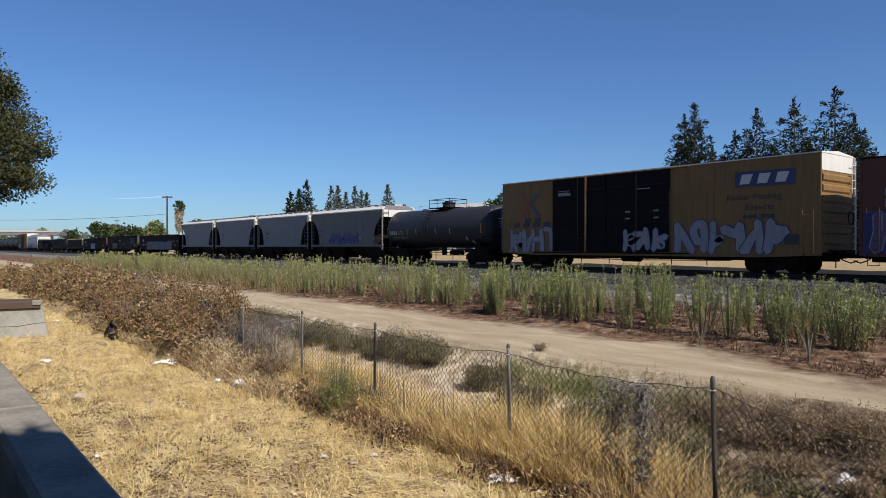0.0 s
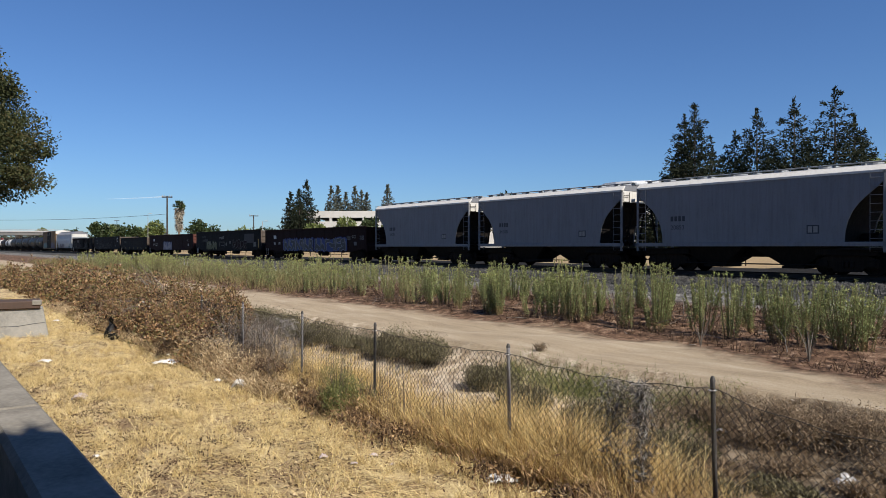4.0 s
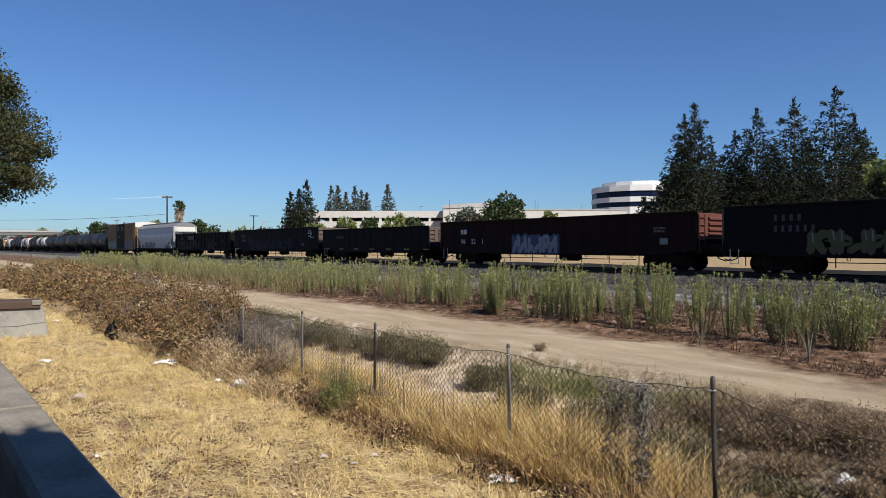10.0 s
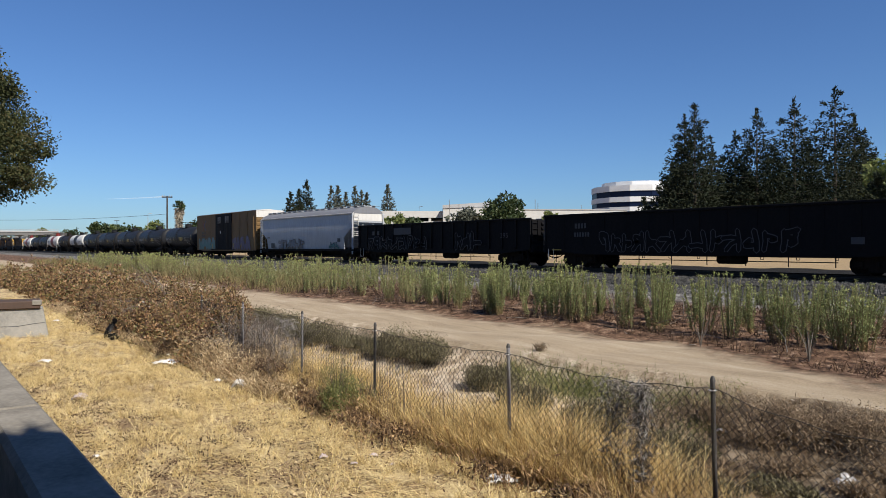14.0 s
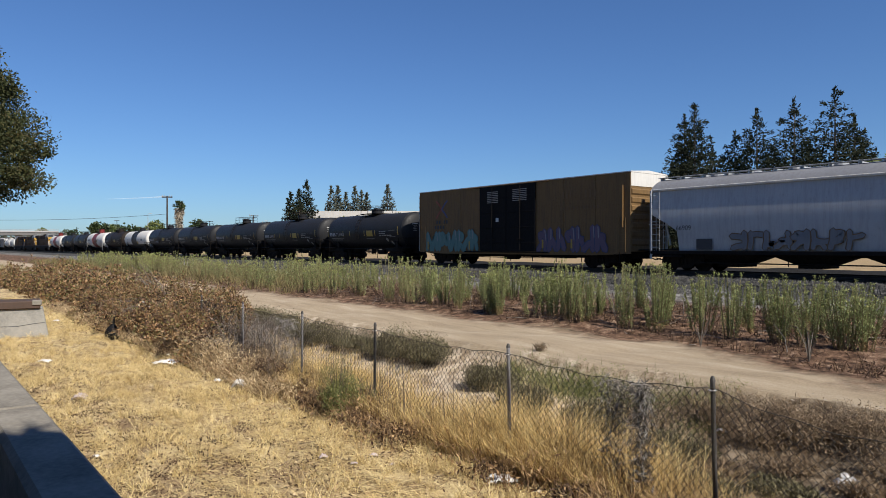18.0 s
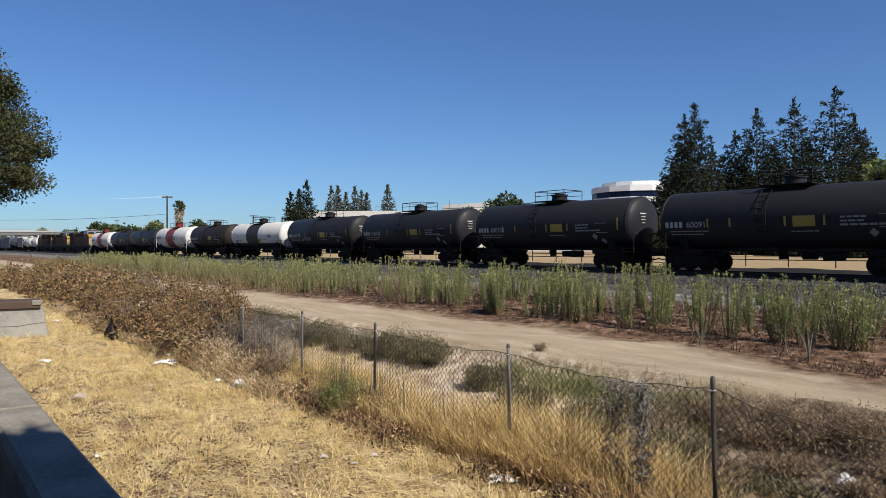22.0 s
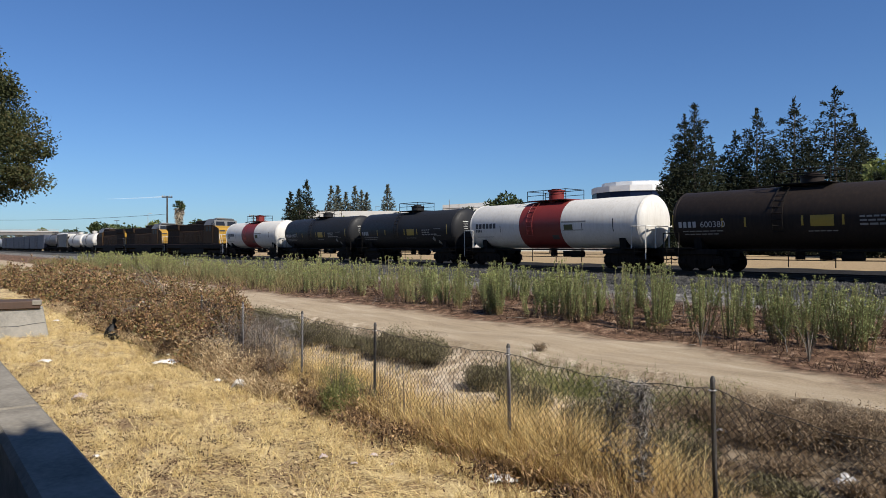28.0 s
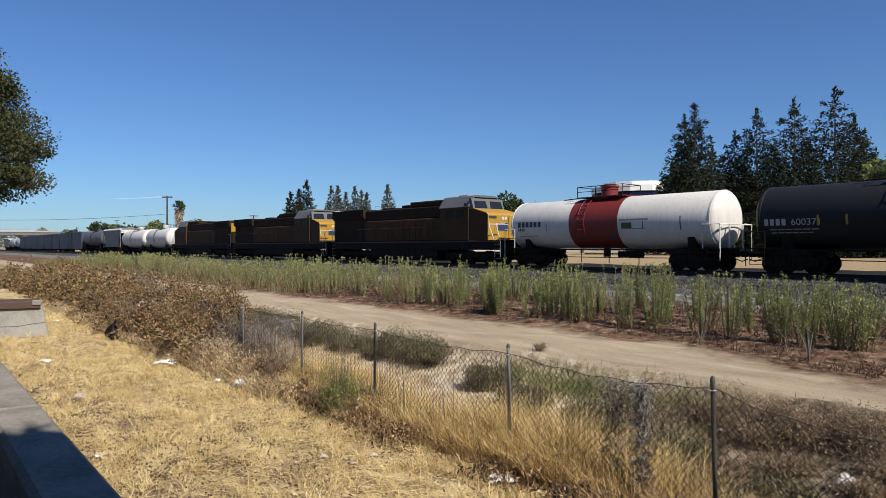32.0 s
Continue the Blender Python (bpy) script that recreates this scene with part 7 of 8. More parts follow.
def build_weeds():
    """Tall green horseweed: straight leafy columns in clumps on the verge of the line."""
    stalks = []
    r = np.random.default_rng(21)
    clumps = []
    for k in range(540):
        x = 2.5 - 95 * r.random() ** 1.3
        y = 16.2 + 5.6 * r.random() ** 1.2
        if r.random() < 0.12:
            y = r.uniform(20, 26.5)
        if r.random() < ((0.62 if y < 17.6 else 0.28) if x > -11 else 0.04 if x > -28 else 0.0):
            continue
        clumps.append((x, y, r.uniform(0.14, 0.5), int(r.integers(4, 17)), r.uniform(0.48, 1.12)))
    for px in (1240, 1380, 1430, 1160, 1010, 880, 760, 690, 590, 520, 1500, 1290, 1100):
        z = 1214 * 16.4 / (0.7836 * (px + 178.7))
        x, y = spot(px, z)
        clumps.append((x, y, 0.42, 15, 1.07))
    for x, y, rad, n, tall in clumps:
        for _ in range(n):
            a, q = r.uniform(0, 6.28), rad * math.sqrt(r.random())
            hh = tall * (1.05 - 0.5 * r.random() ** 1.5) * (1.76 - 0.11 * max(0, y - 16.3)) * (0.84 if x > -10.5 else 1.0)
            fan = 0.34 * q / hh
            stalks.append((x + 0.5 * q * math.cos(a), y + 0.5 * q * math.sin(a), hh, fan * math.cos(a) + r.normal(0, 0.016), fan * math.sin(a) + r.normal(0, 0.016)))
    s = np.array(stalks)
    n = len(s)
    base = on_ground(s[:, 0], s[:, 1], -0.02)
    h = s[:, 2]
    lean = s[:, 3:5]
    far = np.clip(-s[:, 0] / 90, 0, 1)

    def along_stem(idx, u):
        return base[idx] + np.concatenate([lean[idx] * (h[idx] * u)[:, None] * 2, (h[idx] * u)[:, None]], 1)

    # stems: two crossed strips each
    wid = 0.0125 + 0.006 * far
    top = base + np.concatenate([lean * h[:, None] * 2, h[:, None]], 1)
    sv, sq = [], []
    for dx, dy in ((1, 0), (0, 1)):
        o = np.stack([wid * dx, wid * dy, 0 * wid], 1)
        sv.append(np.stack([base - o, base + o, top + o * 0.5, top - o * 0.5], 1).reshape(-1, 3))
        sq.append(np.arange(4 * n).reshape(-1, 4))
    stuff("weed_stems", joined(list(zip(sv, sq))), STEMS, "thin reddish-brown weed stems", "weeds")
    # a narrow sleeve of short upright leaves round each stem, bare below
    reps = np.where(s[:, 0] > -22, 104, np.where(s[:, 0] > -40, 50, 20))
    idx = np.repeat(np.arange(n), reps)
    bare = r.uniform(0.02, 0.24, n)
    u = bare[idx] + (0.97 - bare[idx]) * rng.random(len(idx)) ** 0.9
    p = along_stem(idx, u)
    a = rng.uniform(0, 6.28, len(idx))
    out = np.stack([np.cos(a), np.sin(a), 0.55 + 0 * a], 1) * 2.2
    ln = 0.056 * (1.2 - 0.45 * u) * (1 + 0.8 * far[idx])
    stuff("weed_leaves", leaves(p, ln, 0.016 + 0.028 * far[idx], 0.0, out), WEEDGREEN, "tall green horseweed in clumps beside the track", "weeds")
    # withered leaves low on the stems
    idx = np.repeat(np.arange(n), 7)
    u = 0.02 + (bare[idx] + 0.08) * rng.random(len(idx))
    stuff("weed_dead_leaves", leaves(along_stem(idx, u), 0.095, 0.018, -0.9), DRYWEED, "withered brown lower leaves of the weeds", "weeds")
    # flat-topped flower heads on short spreading stalks
    tall = h > 0.8
    idx = np.repeat(np.arange(n)[tall], 17)
    big = r.uniform(0.4, 1.35, n)
    u = 0.955 + 0.05 * rng.random(len(idx))
    p = along_stem(idx, u)
    a, q = rng.uniform(0, 6.28, len(idx)), np.sqrt(rng.random(len(idx))) * 0.088 * big[idx] * np.clip((u - 0.95) * 20, 0.1, 1)
    p[:, 0] += q * np.cos(a)
    p[:, 1] += q * np.sin(a)
    stuff("weed_flowers", leaves(p, 0.030 + 0.03 * far[idx], 0.020 + 0.014 * far[idx], 0.8), WEEDTIP, "yellow-green flower heads on the tall weeds", "weeds")
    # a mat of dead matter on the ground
    # dark leaves crowd under the weeds, standing in for their shade
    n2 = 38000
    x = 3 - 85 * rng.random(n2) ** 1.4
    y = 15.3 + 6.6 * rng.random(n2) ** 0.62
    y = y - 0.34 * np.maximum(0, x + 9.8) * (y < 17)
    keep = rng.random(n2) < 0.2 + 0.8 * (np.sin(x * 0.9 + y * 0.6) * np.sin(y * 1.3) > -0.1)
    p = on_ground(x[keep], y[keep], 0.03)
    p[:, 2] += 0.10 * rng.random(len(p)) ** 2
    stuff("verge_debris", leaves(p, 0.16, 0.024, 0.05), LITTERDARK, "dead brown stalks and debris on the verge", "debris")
    n2 = 10000
    x = 2 - 60 * rng.random(n2) ** 1.4
    y = 15.5 + 4.8 * rng.random(n2) ** 1.2
    y = y - 0.34 * np.maximum(0, x + 9.8) * (y < 17)
    keep = np.sin(x * 2.1 + y * 1.6) * np.sin(y * 2.3 - x * 0.7) > -0.05
    stuff("dead_tufts", joined([blades(on_ground(x[keep], y[keep]), 0.32, 0.012, 0.7), leaves(on_ground(x[keep], y[keep], 0.08), 0.12, 0.03, 0.3)]), LITTERDARK, "dark withered tufts between the weeds", "weeds")
    # clods of turned soil along the verge's edge
    n2 = 2600
    x = 2 - 60 * rng.random(n2) ** 1.3
    y = 15.25 + np.abs(rng.normal(0, 0.7, n2)) - 0.34 * np.maximum(0, x + 9.8)
    p = on_ground(x, y)
    sz = (0.012 + 0.045 * rng.random(n2) ** 3)[:, None, None]
    cone = np.array([(1, 0, 0), (0, 1, 0), (-1, 0, 0), (0, -1, 0), (0, 0, 0.5)], float)
    v = (p[:, None, :] + cone[None] * sz * rng.uniform(0.6, 1.3, (n2, 5, 1))).reshape(-1, 3)
    q = (np.arange(n2)[:, None, None] * 5 + np.array([(0, 1, 4), (1, 2, 4), (2, 3, 4), (3, 0, 4)])[None]).reshape(-1, 3)
    stuff("soil_clods", (v, q), rough_mat("clod", [(0.3, (0.07, 0.04, 0.026)), (0.65, (0.19, 0.125, 0.085))], 6.0), "reddish brown clods along the verge", "soil")
    g = Geo()
    rr = random.Random(8)
    for k in range(190):
        x, y = 0 - 45 * rr.random() ** 1.3, rr.uniform(15.4, 20.5)
        z, c, l = float(ground_z(x, y)), rr.uniform(0, 6.28), rr.uniform(0.4, 1.3)
        e = rr.choice((0.05, 0.05, 0.3, 0.8))
        g.tube([(x, y, z), (x + 0.5 * l * math.cos(c), y + 0.5 * l * math.sin(c), z + 0.04 + 0.45 * e * l), (x + l * math.cos(c + 0.3), y + l * math.sin(c + 0.3), z + 0.05 + e * l)], 0.013, 4, 0.006)
    # two bleached forked skeletons of last year's weeds at the road's edge
    for px, py in ((1240, 606), (1432, 632), (1088, 566)):
        dd = (1.17 + 1.13) * 1214 / (py - 437.5)
        x, y = spot(px, dd)
        z = float(ground_z(x, y))
        for k in range(8):
            c, l = rr.uniform(0, 6.28), rr.uniform(0.5, 1.0)
            t = (x + 0.30 * l * math.cos(c), y + 0.30 * l * math.sin(c), z + l * 0.8)
            g.tube([(x, y, z), (x + 0.1 * l * math.cos(c), y + 0.1 * l * math.sin(c), z + 0.4 * l), t], 0.012, 4, 0.005)
    tagged(put("fallen_branches", g, TWIG), "bleached dead branches lying among the weeds", "branches", kind="stuff")
    n2 = 15000
    x = -20 - 72 * rng.random(n2) ** 1.1
    y = rng.uniform(18.0, 27.0, n2)
    keep = np.sin(x * 0.5 + y) + np.sin(y * 1.1 + 0.3 * x) > 0.0
    stuff("verge_grass", blades(on_ground(x[keep], y[keep]), 0.45, 0.016, 0.45), OLIVE, "low yellowish grass between the weeds", "grass")
    n2 = 14000
    x = -32 - 90 * rng.random(n2) ** 1.2
    y = rng.uniform(9.6, 20, n2)
    keep = (y > 15.3) | (y < 11.3)
    stuff("far_verge_grass", blades(on_ground(x[keep], y[keep]), 0.6, 0.03, 0.5), OLIVE, "dry yellowish grass farther along the verge", "grass")


def conifer(px, depth, top_px, width_px, mat, seed, label, n=4200, base_z=0.1, leaf=0.55, taper=0.92, fuzz=1.0):
    """A tall redwood-like conifer: trunk, a dark inner core, and boughs that droop and lift at their tufted tips."""
    x, y = spot(px, depth)
    h = 1.17 + (437.5 - top_px) * depth / 1214 - base_z
    rad = width_px * depth / 1214 * 0.93
    ob = thing("conifer_tree", label, "tree", "conifers", (x, y, base_z))
    r = np.random.default_rng(seed)
    put("trunk", Geo().tube([(0, 0, -0.1), (0.05, 0, h * 0.5), (0, 0, h * 0.97)], h * 0.016, 8, 0.03), BARK, ob)
    boughs = int(46 + h * 9)
    per = max(14, int(0.78 * n) // boughs)
    pts, outs = [], []
    tilt = r.uniform(0, 6.28)
    for k in range(boughs):
        u = 0.03 + 0.95 * (1 - math.sqrt(max(0.0, 1 - (k + r.random()) / boughs)))
        a = k * 2.39996 + r.normal(0, 0.5)
        env = rad * (1.0 - u) ** taper + 0.03 * rad
        ln = env * (0.68 + 0.44 * r.random() ** 0.8) * (1 + 0.12 * math.cos(a - tilt))
        t = 1 - 0.75 * r.random(per) ** 1.7
        sag = 0.10 + 0.20 * (1 - u)
        lift = r.uniform(0.9, 1.5)
        axis = np.stack([np.cos(a) * ln * t, np.sin(a) * ln * t, u * h - sag * ln * t + lift * sag * ln * t * t], 1)
        spread = (0.14 + 0.10 * ln * (0.5 + t)) * fuzz
        side = r.normal(size=per) * spread
        axis[:, 0] += -np.sin(a) * side
        axis[:, 1] += np.cos(a) * side
        axis[:, 2] += r.normal(size=per) * 0.12 * (1 + 0.10 * ln) - 0.18 * np.abs(side)
        pts.append(axis)
        outs.append(np.stack([np.cos(a) + 0.0 * t, np.sin(a) + 0.0 * t, 0.30 + 0.0 * t], 1) * 1.0)
    # inner core
    m = int(0.22 * n)
    u = 1 - np.sqrt(r.random(m) * 0.96)
    q = (rad * (1.0 - u) ** taper * 0.62) * np.sqrt(r.random(m))
    a = r.uniform(0, 6.28, m)
    pts.append(np.stack([q * np.cos(a), q * np.sin(a), h * (0.02 + 0.95 * u)], 1))
    outs.append(np.stack([np.cos(a), np.sin(a), -0.3 + 0 * a], 1) * 0.5)
    k = 130
    w = r.random(k)
    pts.append(np.stack([r.normal(0, 1, k) * (0.04 + 0.05 * rad * w), r.normal(0, 1, k) * (0.04 + 0.05 * rad * w), h * (1.005 - 0.12 * w)], 1))
    outs.append(np.tile([0, 0, 1.0], (k, 1)))
    pts, outs = np.concatenate(pts), np.concatenate(outs)
    wide = np.full(len(pts), leaf * 0.36)
    wide[-(m + k):-k] = leaf * 0.6
    me = fast_mesh("crown", *leaves(pts, leaf, wide, 0.0, outs))
    me.materials.append(mat)
    put("crown", me, None, ob)
    for k in range(14):
        u = r.uniform(0.1, 0.85)
        a = r.uniform(0, 6.28)
        ln = rad * (1 - u) ** 0.85 * 0.85
        put("limb", Geo().tube([(0, 0, u * h), (ln * math.cos(a), ln * math.sin(a), u * h - 0.06 * ln)], 0.06, 4, 0.015), BARK, ob)
    return ob


def broadleaf(x, y, z0, height, rad, mat, seed, label, n=5000, leaf=0.3, trunk=0.25, low=0.3, name="tree", clumps=34, under=1.0, puff=1.0):
    """A round-headed tree: tapered trunk, limbs, and clumps of leaves with gaps between."""
    ob = thing(name, label, "tree", "", (x, y, z0))
    r = np.random.default_rng(seed)
    put("trunk", Geo().tube([(0, 0, -0.1), (0.1 * rad, 0, height * low * 0.6), (0.04 * rad, 0.05, height * (low + 0.25))], trunk, 9, trunk * 0.5), BARK, ob)
    pts, outs = [], []
    nc = clumps
    for k in range(nc):
        d = r.normal(size=3)
        d /= np.linalg.norm(d)
        q = r.uniform(0.45, 0.9)
        d[2] *= under if d[2] < 0 else 1.0
        c = np.array([d[0] * rad * q, d[1] * rad * q, height * (low + (1 - low) * (0.5 + 0.46 * d[2] * q))])
        cr = rad * puff * r.uniform(0.2, 0.38)
        if k < 14:
            put("limb", Geo().tube([(0.04 * rad, 0.05, height * (low + 0.1)), tuple(c * [0.5, 0.5, 0.85]), tuple(c)], trunk * 0.35, 5, 0.03), BARK, ob)
        m = n // nc
        e = r.normal(size=(m, 3))
        e /= np.linalg.norm(e, axis=1, keepdims=True)
        pts.append(c + e * (cr * r.uniform(0.55, 1.1, m) ** 0.8)[:, None] * [1, 1, 0.8])
        outs.append(e * 0.5)
    me = fast_mesh("crown", *leaves(np.concatenate(pts), leaf, leaf * 0.6, 0.0, np.concatenate(outs)))
    me.materials.append(mat)
    put("crown", me, None, ob)
    return ob


def build_oak():
    """The big oak at the lawn's edge: a sloping skirt of layered leaf clumps, wider below than above."""
    x, y = spot(-182, 27.0)
    ob = thing("oak_tree", "large oak with dense dark leaves at the lawn", "tree", "", (x, y, -1.9))
    r = np.random.default_rng(71)
    put("trunk", Geo().tube([(0, 0, -0.1), (0.2, 0.1, 1.6), (0.1, 0.3, 3.4), (0.0, 0.2, 7.5)], 0.36, 10, 0.12), BARK, ob)
    pts, outs = [], []
    for k in range(430):
        u = r.random() ** 1.15
        z = 5.65 + 6.3 * u
        reach = 5.95 * (1 - 0.60 * u ** 1.7) * min(1.0, 0.86 + 1.6 * u) * (0.97 + 0.05 * math.sin(14 * u + 3.0))
        a = r.uniform(0, 6.28)
        q = reach * (0.45 + 0.55 * r.random() ** 0.55)
        c = np.array([q * math.cos(a), q * math.sin(a), z - 0.06 * q + 0.12 * r.normal()])
        cr = r.uniform(0.38, 0.80)
        if k < 26:
            put("limb", Geo().tube([(0.05, 0.2, 2.4 + 0.55 * (z - 2.4) * 0.6), tuple(c * [0.5, 0.5, 0.93]), tuple(c)], 0.11, 6, 0.02), BARK, ob)
        m = 235
        e = r.normal(size=(m, 3))
        e /= np.linalg.norm(e, axis=1, keepdims=True)
        w = 1 + 0.35 * np.sin(e[:, 0] * 6 + k) * np.sin(e[:, 1] * 7 + 2 * k)
        pts.append(c + e * (cr * w * r.uniform(0.25, 1.08, m) ** 0.7)[:, None] * [1.15, 1.15, 0.62])
        outs.append(e * 0.5 + [0, 0, -0.15])
    me = fast_mesh("crown", *leaves(np.concatenate(pts), 0.132, 0.072, 0.0, np.concatenate(outs)))
    me.materials.append(OAKLEAF)
    put("crown", me, None, ob)


def build_trees():
    red = "tall dark redwood with a ragged pointed crown"
    for px, top, w, d, sd in [(1229, 184, 92, 92, 1), (1211, 206, 70, 96, 2), (1339, 196, 92, 92, 3), (1300, 236, 80, 95, 4), (1405, 176, 92, 91, 5), (1477, 158, 108, 90, 6), (1512, 206, 80, 93, 7), (1260, 262, 90, 99, 8), (1430, 246, 95, 99, 9), (1368, 262, 90, 99, 13), (1190, 290, 70, 96, 14), (1320, 300, 90, 97, 15), (1530, 232, 80, 98, 16), (1280, 330, 110, 99, 17), (1552, 310, 90, 66, 18)]:
        conifer(px, d, top, w, CONIFER, sd, red, 13500, leaf=0.42, taper=0.76)
    far = "slender far conifer behind the parking structure"
    for px, top, w, d, sd in [(514, 342, 30, 168, 21), (529, 337, 30, 172, 22), (543, 321, 46, 170, 23), (530, 360, 50, 166, 24)]:
        conifer(px, d, top, w, CONIFER, sd, "dark conifer beside the parking structure", 4800, leaf=0.6, taper=0.95, fuzz=0.8)
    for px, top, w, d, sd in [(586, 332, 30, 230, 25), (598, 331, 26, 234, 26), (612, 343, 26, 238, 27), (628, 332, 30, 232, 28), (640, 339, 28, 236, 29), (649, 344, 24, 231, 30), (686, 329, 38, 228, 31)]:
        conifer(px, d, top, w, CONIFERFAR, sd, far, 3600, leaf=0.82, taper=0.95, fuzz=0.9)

    def tree_px(px, top, w, depth, mat, sd, label, n=2600, leaf=0.7):
        x, y = spot(px, depth)
        h = 1.17 + (437.5 - top) * depth / 1214 - 0.1
        return broadleaf(x, y, 0.1, h, w * depth / 1214 / 2, mat, sd, label, n, leaf, 0.35)

    tree_px(890, 346, 84, 135, BROADLEAF, 41, "dark round-headed tree before the white building", 4200, 0.6)
    tree_px(826, 366, 64, 140, CONIFERFAR, 42, "grey-green rounded tree by the parking structure", 2600)
    for px, top, w, sd in [(608, 384, 40, 43), (655, 383, 36, 44), (703, 378, 46, 45), (730, 382, 40, 46), (975, 368, 30, 47), (1075, 376, 30, 48), (560, 396, 40, 57), (1030, 382, 26, 58)]:
        tree_px(px, top, w, 125, LIGHTLEAF if sd % 2 else BROADLEAF, sd, "small street tree beyond the railway", 1300, 0.55)
    conifer(1140, 130, 352, 44, CONIFER, 49, "small dark conifer before the office building", 3000, leaf=0.6)
    tree_px(1578, 262, 110, 70, LIGHTLEAF, 50, "bright green leafy tree beyond the railway", 4200, 0.4)
    for px, top, w, d, sd in [(178, 391, 34, 300, 51), (196, 397, 34, 310, 52), (228, 399, 54, 300, 53), (276, 391, 34, 290, 54), (352, 389, 40, 280, 55), (75, 403, 22, 420, 56), (125, 407, 40, 420, 59), (248, 402, 40, 330, 60), (372, 400, 40, 300, 61), (430, 406, 60, 320, 62), (470, 404, 50, 330, 63)]:
        tree_px(px, top, w, d, BROADLEAF if sd % 2 else LIGHTLEAF, sd, "far leafy tree on the horizon", 1000, 1.3)
    # tree beside the wall, out of view, that shades its near end
    broadleaf(5.5, -1.1, -0.45, 9.2, 4.1, OAKLEAF, 72, "leafy shade tree near the concrete wall", 52000, 0.52, 0.2, 0.22, clumps=200)


def build_palm(px, depth, top_px):
    """A fan palm: ringed trunk, shaggy skirt of dead fronds, and a round head of stiff fans."""
    x, y = spot(px, depth)
    h = 1.17 + (437.5 - top_px) * depth / 1214 - 0.1
    ob = thing("palm_tree", "tall palm with a shaggy pale trunk", "tree", "", (x, y, 0.1))
    skirt = rough_mat("palm_skirt", [(0.3, (0.12, 0.10, 0.075)), (0.6, (0.34, 0.295, 0.225))], 2.0)
    put("trunk", Geo().tube([(0, 0, -0.1), (0.1, 0, h * 0.5), (0, 0, h * 0.84)], 0.34, 8), skirt, ob)
    r = np.random.default_rng(3)
    n = 900
    u = r.random(n)
    a = r.uniform(0, 6.28, n)
    rad = 0.35 + 0.95 * u ** 1.2 * r.random(n)
    p = np.stack([rad * np.cos(a), rad * np.sin(a), h * (0.42 + 0.42 * u)], 1)
    me = fast_mesh("skirt", *leaves(p, 1.3, 0.28, -1.4))
    me.materials.append(skirt)
    put("skirt", me, None, ob, "hanging skirt of dead tan fronds")
    c = Vector((0, 0, h * 0.87))
    for k in range(46):
        a, e = r.uniform(0, 6.28), r.uniform(-0.6, 1.45)
        d = Vector((math.cos(a) * math.cos(e), math.sin(a) * math.cos(e), math.sin(e)))
        s = d.cross(Vector((0, 0, 1))).normalized()
        w = d.cross(s)
        b = c + d * 1.0
        g = Geo().tube([c, b], 0.04, 4)
        for q in range(-4, 5):
            t = b + (d * math.cos(q * 0.3) + s * math.sin(q * 0.3)) * (1.25 - 0.05 * abs(q)) + Vector((0, 0, -0.12 * abs(q)))
            m = (b + t) / 2
            g.add([b, m + w * 0.08 + s * 0.06, t, m - w * 0.08 - s * 0.06], [(0, 1, 2, 3)])
        put("frond", g, BROADLEAF, ob)


build_lawn()
build_tall_grass()
build_shrubs()
build_brambles()
build_weeds()
build_trees()
build_oak()
build_palm(317, 210, 354)
# ---- concrete wall, fence, litter ----
CONCRETE = rough_mat("concrete", [(0.3, (0.11, 0.098, 0.082)), (0.5, (0.20, 0.182, 0.152)), (0.7, (0.28, 0.258, 0.22))], 2.2, 0.85, 0.25, 0.01, 12)
CONCRETE_OLD = rough_mat("old_concrete", [(0.3, (0.16, 0.155, 0.14)), (0.5, (0.26, 0.25, 0.225)), (0.7, (0.34, 0.325, 0.29))], 1.6, 0.9, 0.3, 0.01, 14)
PAVING = rough_mat("paving", [(0.3, (0.10, 0.10, 0.10)), (0.6, (0.2, 0.195, 0.19))], 3.0, 0.9, 0.3, 0.01, 10)
BRICKDARK = rough_mat("dark_render", [(0.3, (0.07, 0.06, 0.052)), (0.6, (0.12, 0.105, 0.092))], 1.5, 0.9, 0.2, 0.01, 10)
GALV = paint("galvanised_post", (0.085, 0.08, 0.078), 0.55, 0.4, 0.5)
GALVPALE = paint("weathered_zinc_post", (0.24, 0.235, 0.24), 0.5, 0.5, 0.4)
WIRE = plain("fence_wire", (0.062, 0.055, 0.049), 0.7, 0.2)
PAPER = plain("white_paper", (0.60, 0.59, 0.585), 0.75)
BAGBLACK = plain("black_plastic", (0.004, 0.004, 0.0045), 0.5)
BAGBLACK.node_tree.nodes["Principled BSDF"].inputs["Specular IOR Level"].default_value = 0.15


